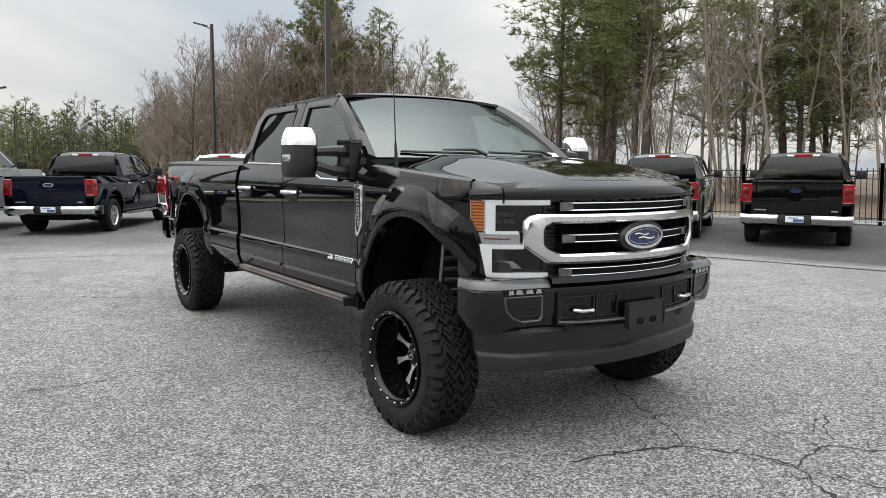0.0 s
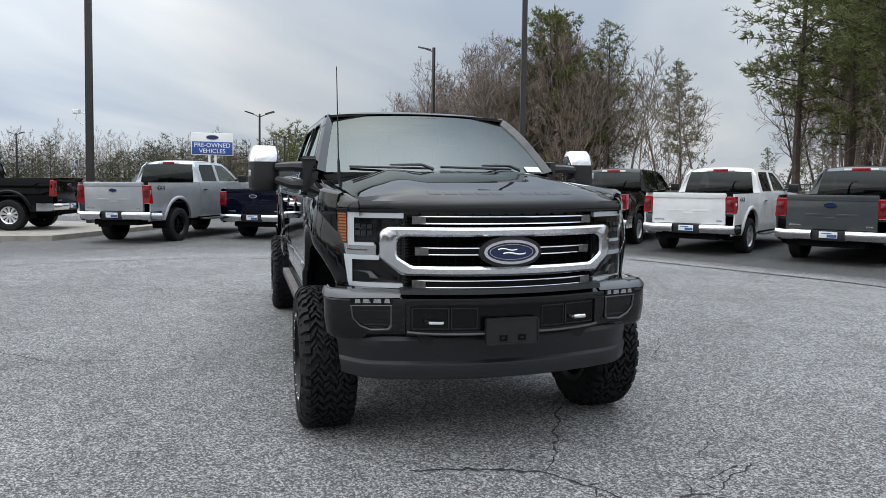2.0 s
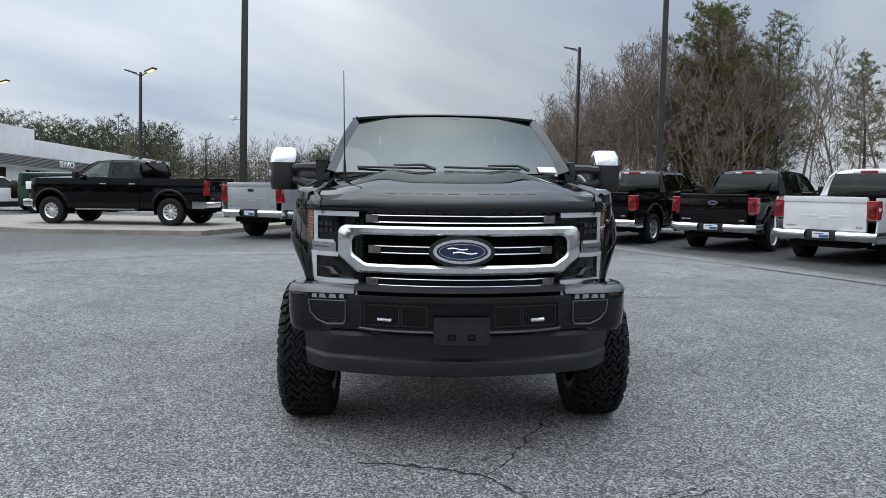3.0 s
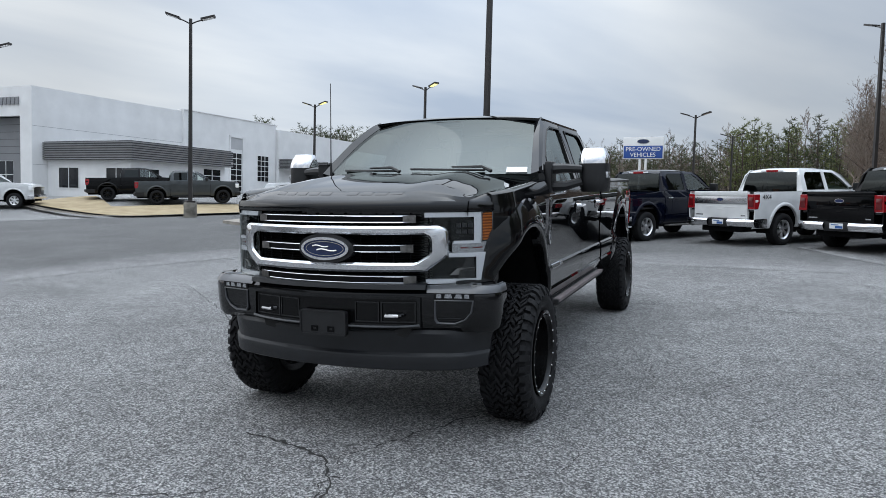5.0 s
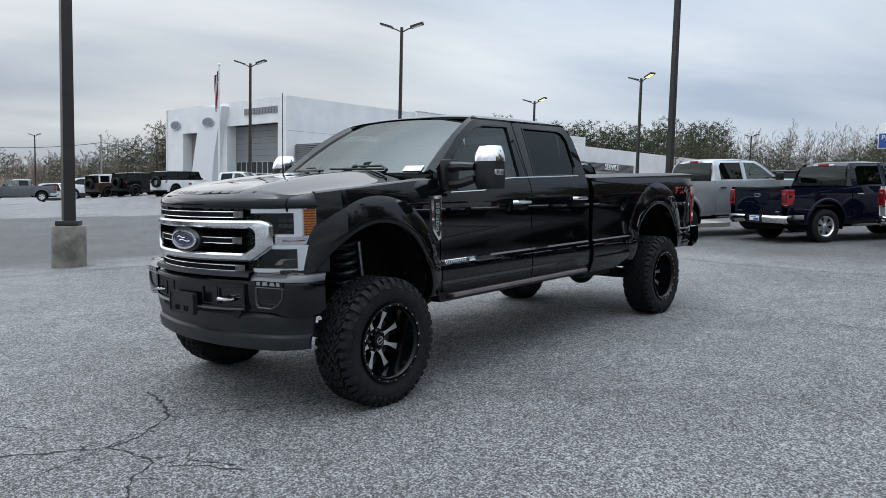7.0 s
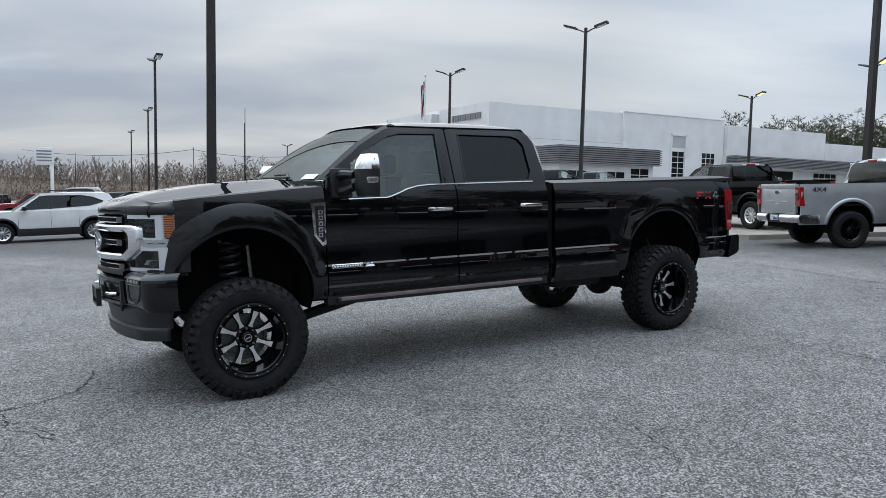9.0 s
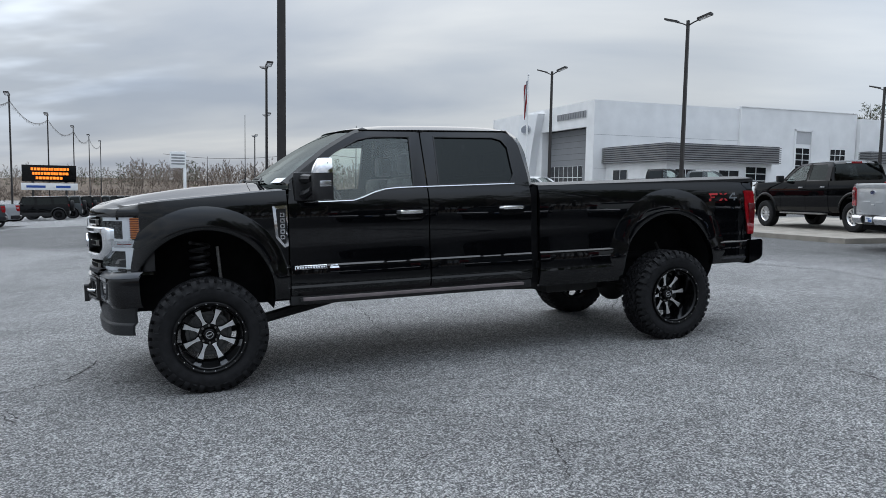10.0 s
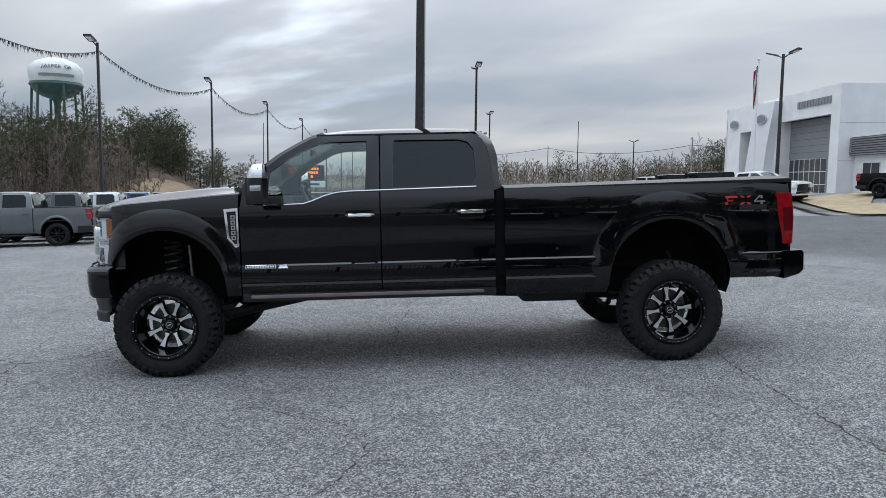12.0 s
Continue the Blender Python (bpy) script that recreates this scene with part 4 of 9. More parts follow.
    for p in ([(-5.22, 1.395), (-5.32, 1.395), (-5.32, 1.408), (-5.22, 1.408)], [(-5.28, 1.375), (-5.30, 1.375), (-5.30, 1.455), (-5.28, 1.455)], [(-5.22, 1.408), (-5.235, 1.408), (-5.29, 1.455), (-5.27, 1.455)]):
        prism(bm, p, 0.0, 0.003, S)
    part("decal_outline", bm, mat("decal_grey", (0.16, 0.17, 0.18), rough=0.4), dc)

# cargo bed: rails, cover, tailgate, rear bumper
bm = bmesh.new()
sheet(bm, [[(x, y, interp(-x, [(2.9, 1.600), (5.6, 1.632)]) - 0.03 * (abs(y) / 0.96) ** 8) for y in span(-0.96, 0.96, 15)] for x in span(-2.99, -5.57, 8)])
rim_edges(bm, (0, 0, -0.035))
part("tonneau_cover", bm, M_TRIM, truck, "black soft cover over the cargo bed")
bm = bmesh.new()
box(bm, -5.60, -5.52, -0.93, 0.93, 0.95, 1.60, 0.015)
part("tailgate", bm, M_BLACK, truck)
bm = bmesh.new()
rows = []
for y in span(-1.0, 1.0, 21):
    xb = -5.74 + 0.06 * abs(y) ** 4
    rows.append([(-5.50, y, 0.95), (xb + 0.02, y, 0.955), (xb, y, 0.93), (xb, y, 0.78), (xb + 0.04, y, 0.74), (-5.50, y, 0.70)])
vs = sheet(bm, rows)
bm.faces.new(vs[0])
bm.faces.new(vs[-1])
part("rear_bumper", bm, M_BLACK, truck, "black rear bumper")

# flared lips round the arches
for s in (1, -1):
    for ar, lo_f, lo_r in ((ARCH_F, 0.90, 0.69), (ARCH_R, 0.68, 0.73)):
        bm = bmesh.new()
        rows = []
        a0_, a1_ = -math.asin(min(1, (ar[1] - lo_f) / ar[2])), math.pi + math.asin(min(1, (ar[1] - lo_r) / ar[2]))
        for t in span(a0_, a1_, 41):
            ct, st_ = math.cos(t), math.sin(t)
            row = []
            wide, high = (0.115 + 0.085 * max(0.0, st_) ** 0.7) * (1.0 if ar is ARCH_F else 1.3), (0.024 + 0.020 * max(0.0, st_)) * (1.0 if ar is ARCH_F else 0.60)
            for q_, o in ((0.0, -0.05), (0.0, 0.78), (0.03, 0.94), (0.10, 1.0), (0.24, 0.95), (0.42, 0.80), (0.60, 0.58), (0.78, 0.30), (0.92, 0.07), (1.0, -0.12)):
                dr, o = wide * q_, o if o == -0.05 else high * o
                x, z = ar[0] + (ar[2] + dr) * ct, ar[1] + (ar[2] + dr) * st_
                row.append((x, s * (side_y(x, z) + o), z))
            rows.append(row)
        sheet(bm, rows)
        part("arch_flare", bm, M_BLACK, truck, smooth=50)

# ------------------------------------------------ wheel wells, floor, running gear
for s in (1, -1):
    for ar in (ARCH_F, ARCH_R):
        bm = bmesh.new()
        arc = [(ar[0] + (ar[2] + 0.012) * math.cos(t), ar[1] + (ar[2] + 0.012) * math.sin(t)) for t in span(-0.25, math.pi + 0.25, 25)]
        sheet(bm, [[(x, s * (side_y(x, z) - 0.006), z) for x, z in arc], [(x, s * 0.56, z) for x, z in arc]])
        bm.faces.new([bm.verts.new((x, s * 0.56, z)) for x, z in arc])
        part("wheel_well", bm, M_WELL, truck)
for nm, dims in (("floor_pan", (-2.93, -0.54, -0.92, 0.92, 0.66, 0.74)), ("bed_floor", (-5.5, -2.95, -0.62, 0.62, 0.80, 0.86)), ("bed_wing_floor", (-3.85, -2.95, 0.63, 0.97, 0.80, 0.86)), ("bed_wing_floor", (-3.85, -2.95, -0.97, -0.63, 0.80, 0.86)),
                 ("bed_tail_floor", (-5.5, -5.05, -0.95, 0.95, 0.72, 0.79)), ("firewall", (-0.60, -0.54, -0.92, 0.92, 0.75, 1.55)), ("engine_bay", (-0.53, 0.55, -0.55, 0.55, 0.92, 1.36))):
    bm = bmesh.new()
    box(bm, *dims)
    part(nm, bm, M_WELL, truck)
for s in (1, -1):
    bm = bmesh.new()
    tube(bm, [(0.80, s * 0.45, 0.72), (0.5, s * 0.45, 0.72), (0.2, s * 0.45, 0.80), (-0.4, s * 0.45, 0.68), (-3.7, s * 0.45, 0.68), (-4.4, s * 0.45, 0.80), (-5.5, s * 0.45, 0.74)], 0.065, 6)
    part("frame_rail", bm, M_DARK, truck)
    bm = bmesh.new()
    tube(bm, [(0.0, s * 0.62, 0.40), (-0.35, s * 0.62, 0.45), (-1.15, s * 0.50, 0.60)], [0.05, 0.045, 0.05], 8)
    part("radius_arm", bm, M_DARK, truck, "black suspension radius arm")
    bm = bmesh.new()
    pts = [(0.02 + 0.075 * math.cos(t), s * 0.66 + 0.075 * math.sin(t), 0.50 + 0.66 * t / (20 * math.pi)) for t in span(0, 20 * math.pi, 200)]
    tube(bm, pts, 0.0135, 5)
    part("coil_spring", bm, mat("spring_grey", (0.03, 0.03, 0.032), rough=0.4), truck, "coil spring")
    for x0, x1, zz in ((-0.17, -0.12, 1.12), (-4.75, -4.55, 0.95)):
        bm = bmesh.new()
        tube(bm, [(x0, s * 0.70, 0.42), (x0 * 0.6 + x1 * 0.4, s * 0.68, 0.70)], 0.032, 8)
        tube(bm, [(x0 * 0.6 + x1 * 0.4, s * 0.68, 0.68), (x1, s * 0.66, zz)], 0.014, 8)
        part("shock_absorber", bm, M_STEEL if zz > 1 else M_DARK, truck)
    bm = bmesh.new()
    for k in range(5):
        L0 = 0.62 - 0.1 * k
        tube(bm, [(-4.46 + L0, s * 0.56, 0.60 - 0.02 * k), (-4.46, s * 0.56, 0.48 - 0.018 * k), (-4.46 - L0, s * 0.56, 0.60 - 0.02 * k)], 0.014, 5)
    part("leaf_spring", bm, M_DARK, truck)
for x in (0.0, -4.46):
    bm = bmesh.new()
    tube(bm, [(x, -0.90, 0.43), (x, 0.90, 0.43)], 0.055, 10)
    bmesh.ops.create_uvsphere(bm, u_segments=12, v_segments=8, radius=0.17, matrix=Matrix.Translation((x, -0.25 if x == 0.0 else 0.0, 0.43)))
    part("axle", bm, M_DARK, truck)
bm = bmesh.new()
tube(bm, [(-0.9, 0.0, 0.62), (-4.3, 0.0, 0.46)], 0.05, 8)
part("drive_shaft", bm, M_DARK, truck)
bm = bmesh.new()
tube(bm, [(-1.6, -0.30, 0.60), (-3.4, -0.32, 0.58), (-3.9, -0.36, 0.60)], [0.05, 0.11, 0.05], 10)
part("exhaust", bm, M_STEEL, truck)
bm = bmesh.new()
box(bm, -3.75, -3.15, 0.40, 0.80, 0.52, 0.78, 0.05)
part("fuel_tank", bm, M_DARK, truck)

# cabin
bm = bmesh.new()
box(bm, -1.12, -0.60, -0.80, 0.80, 1.30, 1.55, 0.06)
part("dashboard", bm, mat("dash_dark", (0.05, 0.05, 0.05), rough=0.7), truck)
for y in (0.40, -0.40):
    for x in (-1.85, -2.75):
        bm = bmesh.new()
        box(bm, x, x + 0.50, y - 0.26, y + 0.26, 0.98, 1.18, 0.06)
        box(bm, x - 0.10, x + 0.10, y - 0.25, y + 0.25, 1.10, 1.68, 0.07)
        box(bm, x - 0.10, x + 0.02, y - 0.13, y + 0.13, 1.70, 1.90, 0.04)
        part("seat", bm, M_CLOTH, truck, "dark leather seat")
bm = bmesh.new()
c = Vector((-1.20, 0.40, 1.46))
tube(bm, [c + Vector((0.07 * math.sin(t), 0.19 * math.cos(t), 0.18 * math.sin(t))) for t in span(0, 2 * math.pi, 25)], 0.017, 6, cap=False)
tube(bm, [c + Vector((0, -0.17, 0)), c + Vector((0.03, 0, -0.02)), c + Vector((0, 0.17, 0))], [0.015, 0.06, 0.015], 6)
part("steering_wheel", bm, M_TRIM, truck)
bm = bmesh.new()
box(bm, -1.20, -1.17, -0.10, 0.12, 1.93, 2.0, 0.01)
part("interior_mirror", bm, M_TRIM, truck)


# ------------------------------------------------ wheels
def tyre_mesh(R, W, rim, blocks):
    bm = bmesh.new()
    h = W / 2
    lathe(bm, [(-h * 0.80, rim - 0.005), (-h * 0.93, rim + 0.02), (-h, rim + (R - rim) * 0.45), (-h * 0.97, R - 0.075), (-h * 0.86, R - 0.036), (-h * 0.70, R - 0.026), (0, R - 0.023),
               (h * 0.70, R - 0.026), (h * 0.86, R - 0.036), (h * 0.97, R - 0.075), (h, rim + (R - rim) * 0.45), (h * 0.93, rim + 0.02), (h * 0.80, rim - 0.005)], 64)
    rng = random.Random(5)

    def block(a0, a1, y0, y1, r0, r1, skew, y_mid=0.0):
        vs = []
        for r in (r0, r1):
            for a, y in ((a0, y0), (a1, y0), (a1 + skew, y1), (a0 + skew, y1)):
                vs.append(bm.verts.new((r * math.cos(a), y, r * math.sin(a))))
        for q in ((4, 5, 6, 7), (0, 1, 5, 4), (1, 2, 6, 5), (2, 3, 7, 6), (3, 0, 4, 7)):
            bm.faces.new([vs[k] for k in q])

    n = blocks
    st = 2 * math.pi / n
    for k in range(n):
        a = k * st
        for row, yc in enumerate((-0.55, -0.33, -0.11, 0.11, 0.33, 0.55)):
            j = rng.uniform(-0.12, 0.12) * st
            sk = st * (0.5 if row % 2 else -0.5) * rng.uniform(0.6, 1.2)
            off = st * (0.5 if row % 2 else 0.05)
            wd = 0.092 * rng.uniform(0.85, 1.05)
            lag = rng.choice((-1, 1)) * rng.uniform(0.03, 0.06)
            gap = rng.uniform(0.66, 0.78)
            cut = rng.uniform(0.42, 0.58)
            # each block is broken in two halves that are set off sideways
            block(a + off + j, a + off + st * gap * (cut - 0.02) + j, h * (yc - wd + lag), h * (yc + wd + lag), R - 0.030, R + 0.001, sk)
            block(a + off + st * gap * (cut + 0.02) + j, a + off + st * gap + j, h * (yc - wd - lag), h * (yc + wd - lag), R - 0.030, R - 0.0005, sk)
        for sgn in (-1, 1):
            long = 0.98 if (k % 2) else 0.88
            aa = a + (0.25 * st if sgn > 0 else 0)
            # shoulder lug, folded down the sidewall
            vs0 = []
            for (y, r) in ((0.69, R + 0.0), (0.85, R - 0.012), (long, R - 0.045), (0.995, R - 0.066)):
                vs0.append([bm.verts.new((rr * math.cos(t), sgn * h * (y if rr == r else y - 0.05), rr * math.sin(t))) for t in (aa, aa + st * (0.62 if k % 2 else 0.52)) for rr in (r, r - 0.018)])
            for p, q in zip(vs0, vs0[1:]):
                bm.faces.new((p[0], p[2], q[2], q[0]))
                bm.faces.new((p[0], q[0], q[1], p[1]))
                bm.faces.new((p[2], p[3], q[3], q[2]))
            bm.faces.new((vs0[0][0], vs0[0][1], vs0[0][3], vs0[0][2]))
            bm.faces.new((vs0[-1][0], vs0[-1][2], vs0[-1][3], vs0[-1][1]))
    # raised ring and plain raised bars on the sidewall
    for sgn in (-1, 1):
        for k in range(14):
            a = 2 * math.pi * k / 14
            if k % 7 in (1, 2, 3, 4):
                for m in range(3):
                    aa = a + m * 0.12
                    vs = [bm.verts.new((r * math.cos(t), sgn * (h + 0.003), r * math.sin(t))) for r, t in ((rim + 0.075, aa), (rim + 0.075, aa + 0.09), (rim + 0.105, aa + 0.09), (rim + 0.105, aa))]
                    bm.faces.new(vs)
    return mesh_of("tyre", bm, 35)


def rim_meshes(rim, W, dish):
    h = W / 2
    bm = bmesh.new()
    lathe(bm, [(h * 0.86, rim + 0.004), (h * 0.98, rim + 0.006), (h * 1.0, rim - 0.004), (h * 0.97, rim - 0.016), (h * 0.85, rim - 0.022), (h * 0.80, rim - 0.032), (h - dish + 0.01, rim - 0.046), (h - dish - 0.02, rim - 0.058), (h - dish - 0.07, rim - 0.062), (-h * 0.85, rim - 0.04), (-h * 0.9, rim + 0.004)], 48)
    barrel = mesh_of("rim_barrel", bm, 35)
    yf = h - dish
    r_out = rim - 0.058
    bm = bmesh.new()
    rows = [(0.060, 0.026), (0.088, 0.024), (0.115, 0.0165), (0.150, 0.0175), (0.190, 0.025), (r_out, 0.030)]
    dip = lambda r: 0.028 * (1 - r / r_out)
    sheet(bm, [[(r, yf + yy - dip(r), off * k) for k, yy in ((-1, -0.045), (-1, -0.004), (-0.75, 0.002), (0.75, 0.002), (1, -0.004), (1, -0.045))] for r, off in rows])
    spoke = mesh_of("rim_spoke", bm, 30)
    bm = bmesh.new()
    vs = sheet(bm, [[(r, yf + 0.005 - dip(r), off * k) for k in (-1, 1)] for r, off in ((0.084, 0.0205), (0.094, 0.0165), (0.108, 0.0125), (0.125, 0.0115), (0.150, 0.0130), (0.180, 0.0185), (0.205, 0.0225))])
    # the face turns over the spoke's shoulder and runs down to the barrel
    sheet(bm, [[(r, yf + 0.005 - dip(r) - d, off * k) for k in (-1, 1)] for r, d, off in ((0.205, 0.0, 0.0225), (r_out * 0.985, 0.012, 0.0235), (r_out * 1.0, 0.030, 0.0235))])
    face_ = mesh_of("machined_face", bm, 30)
    bm = bmesh.new()
    lathe(bm, [(yf - 0.08, 0.086), (yf - 0.022, 0.086), (yf - 0.018, 0.080), (yf - 0.016, 0.056), (yf + 0.004, 0.050), (yf + 0.022, 0.046), (yf + 0.028, 0.036), (yf + 0.028, 0.0005)], 24)
    hub = mesh_of("hub_cap", bm, 35)
    bm = bmesh.new()
    tube(bm, [(0, yf - 0.04, 0), (0, yf - 0.002, 0)], 0.009, 6)
    nut = mesh_of("wheel_nut", bm, 35)
    bm = bmesh.new()
    tube(bm, [(0, h * 0.975, 0), (0, h * 0.975 + 0.004, 0)], [0.0065, 0.0045], 6)
    bolt = mesh_of("rim_bolt", bm, 35)
    return barrel, spoke, face_, hub, nut, bolt


M_DISC = mat("brake_iron", (0.10, 0.10, 0.10), rough=0.45, metal=0.8, vary=0.3, scale=30)
R_T, W_T, R_R = 0.452, 0.335, 0.276
TY = tyre_mesh(R_T, W_T, R_R, 42)
BARREL, SPOKE, FACE, HUB, NUT, BOLT = rim_meshes(R_R, W_T, 0.160)
bm = bmesh.new()
lathe(bm, [(0.0, 0.178), (0.018, 0.178), (0.02, 0.175), (0.02, 0.150), (0.012, 0.146), (0.012, 0.06)], 32)
DISC = mesh_of("brake_disc", bm, 30)
bm = bmesh.new()
ring_prism(bm, ellipse(0, 0, 0.030, 0.030, 16), ellipse(0, 0, 0.025, 0.025, 16), 0.0, 0.003, lambda u, v, h: (u, W_T / 2 - 0.160 + 0.028 + h, v))
prism(bm, [(-0.018, -0.005), (0.018, -0.005), (0.018, 0.005), (-0.018, 0.005)], 0.0, 0.003, lambda u, v, h: (u, W_T / 2 - 0.160 + 0.028 + h, v))
CAPB = mesh_of("cap_badge", bm, 30)
CAPB.materials.append(M_SATIN)
for me, m_ in ((TY, M_TYRE), (BARREL, M_RIMB), (SPOKE, M_RIMB), (FACE, M_MACH), (HUB, M_RIMB), (NUT, M_STEEL), (BOLT, M_CHROME), (DISC, M_DISC)):
    me.materials.append(m_)


def hero_wheel(x, y, s, steer):
    w = link("wheel", BARREL, None, truck, "deep dish black and machined alloy wheel")
    w.matrix_local = pose(x, y, 0.440, 0, random.Random(int(x * 7 + y * 11)).uniform(0, 40), steer if s > 0 else 180 + steer)
    link("tyre", TY, None, w, "knobbly black off-road tyre")
    link("hub_cap", HUB, None, w)
    for k in range(8):
        for me, q in ((SPOKE, 0.0), (FACE, 0.0)):
            o = link(me.name, me, None, w)
            o.rotation_euler = (0, 2 * math.pi * (k + q) / 8, 0)
        a = 2 * math.pi * (k + 0.5) / 8
        o = link("wheel_nut", NUT, None, w)
        o.location = (0.069 * math.cos(a), 0, 0.069 * math.sin(a))
    d = link("brake_disc", DISC, None, w)
    d.location.y = -0.075
    link("cap_badge", CAPB, None, w)
    for k in range(20):
        a = 2 * math.pi * k / 20
        b = link("rim_bolt", BOLT, None, w)
        b.location = (0.266 * math.cos(a), 0, 0.266 * math.sin(a))


for x, hy in ((-0.01, 0.945), (-4.47, 0.935)):
    hero_wheel(x, hy, 1, 0)
    hero_wheel(x, -hy, -1, 0)

# ---------------------------------------------------------------- parked vehicles
P_BLACK = paint("parked_black", (0.0022, 0.0022, 0.0026))
P_NAVY = paint("parked_navy", (0.003, 0.0045, 0.012))
P_WHITE = paint("parked_white", (0.66, 0.67, 0.67))
P_SILVER = paint("parked_silver", (0.42, 0.44, 0.46), metal=0.55)
P_GREY = paint("parked_grey", (0.055, 0.062, 0.066), metal=0.3)
P_MID = paint("parked_mid_grey", (0.13, 0.14, 0.145), metal=0.3)
P_BLUE = paint("parked_blue", (0.012, 0.04, 0.16), metal=0.2)
P_BROWN = paint("parked_brown", (0.045, 0.028, 0.024), metal=0.3)
P_RED = paint("parked_red", (0.20, 0.010, 0.018), metal=0.2)
P_GREEN = paint("parked_green", (0.016, 0.05, 0.030))
M_PLATE = mat("plate_white", (0.7, 0.72, 0.74), rough=0.5)
M_PLATEB = mat("plate_blue", (0.03, 0.10, 0.30), rough=0.5)


def simple_tyre(R, W, rim):
    bm = bmesh.new()
    h = W / 2
    lathe(bm, [(-h * 0.8, rim), (-h, rim + 0.04), (-h, R - 0.05), (-h * 0.8, R - 0.008), (-h * 0.4, R), (h * 0.4, R), (h * 0.8, R - 0.008), (h, R - 0.05), (h, rim + 0.04), (h * 0.8, rim)], 28)
    me = mesh_of("tyre", bm, 35)
    me.materials.append(M_TYRE)
    return me


def simple_rim(rim, W, spokes, metal, name, fat=1.0):
    """Cast wheel in one piece: hub, spokes and lip on a ring of sectors."""
    h = W / 2
    bm = bmesh.new()
    prof = [(0.70, 0.004), (0.70, 0.040), (0.62, 0.062), (0.60, rim * 0.45), (0.62, rim * 0.70), (0.66, rim - 0.030), (0.80, rim - 0.012), (0.86, rim - 0.003), (0.78, rim + 0.002)]
    n = spokes * 4
    half = math.pi / spokes
    rings = []
    for q, r in prof:
        ring = []
        for k in range(n):
            base, m = divmod(k, 4)
            w = min(0.75 * half, 0.024 * fat * (1 + 0.6 * r / rim) / max(r, 0.03))
            a = 2 * half * base + (-w, w, half * 0.95, half * 1.05)[m]
            if m == 2:
                a = 2 * half * base + half - (half - w) * 0.3
            if m == 3:
                a = 2 * half * base + half + (half - w) * 0.3
            ring.append(bm.verts.new((r * math.cos(a), h * q, r * math.sin(a))))
        rings.append(ring)
    for i in range(len(rings) - 1):
        for k in range(n):
            if 2 <= i <= 4 and k % 4 != 0:
                continue
            j = (k + 1) % n
            bm.faces.new((rings[i][k], rings[i][j], rings[i + 1][j], rings[i + 1][k]))
    bm.faces.new(rings[0])
    es = [e for e in bm.edges if len(e.link_faces) == 1]
    r_ = bmesh.ops.extrude_edge_only(bm, edges=es)
    bmesh.ops.translate(bm, vec=(0, -0.045, 0), verts=[g for g in r_["geom"] if isinstance(g, bmesh.types.BMVert)])
    me = mesh_of(name, bm, 35)
    me.materials.append(metal)
    return me


def dark_disc(rim):
    bm = bmesh.new()
    lathe(bm, [(0.0, rim - 0.03), (0.0, 0.001)], 24)
    me = mesh_of("brake_back", bm, 30)
    me.materials.append(M_WELL)
    return me


TY_S, TY_L = simple_tyre(0.405, 0.27, 0.245), simple_tyre(0.435, 0.30, 0.250)
TY_C = simple_tyre(0.345, 0.22, 0.235)
RIM_CH, RIM_BK, RIM_GR = simple_rim(0.245, 0.27, 6, M_MACH, "rim", 1.5), simple_rim(0.250, 0.30, 8, M_RIMB, "rim"), simple_rim(0.245, 0.27, 10, M_MACH, "rim")
RIM_C = simple_rim(0.235, 0.22, 10, M_SATIN, "rim")
DISC_S = dark_disc(0.245)


def wheels(root, xs, half, tyre, rim, R):
    for x in xs:
        for s in (1, -1):
            w = link("wheel", rim, None, root)
            w.matrix_local = pose(x, s * half, R - 0.012, 0, 17 * x, 0 if s > 0 else 180)
            link("tyre", tyre, None, w)
            link("brake_back", DISC_S, None, w)


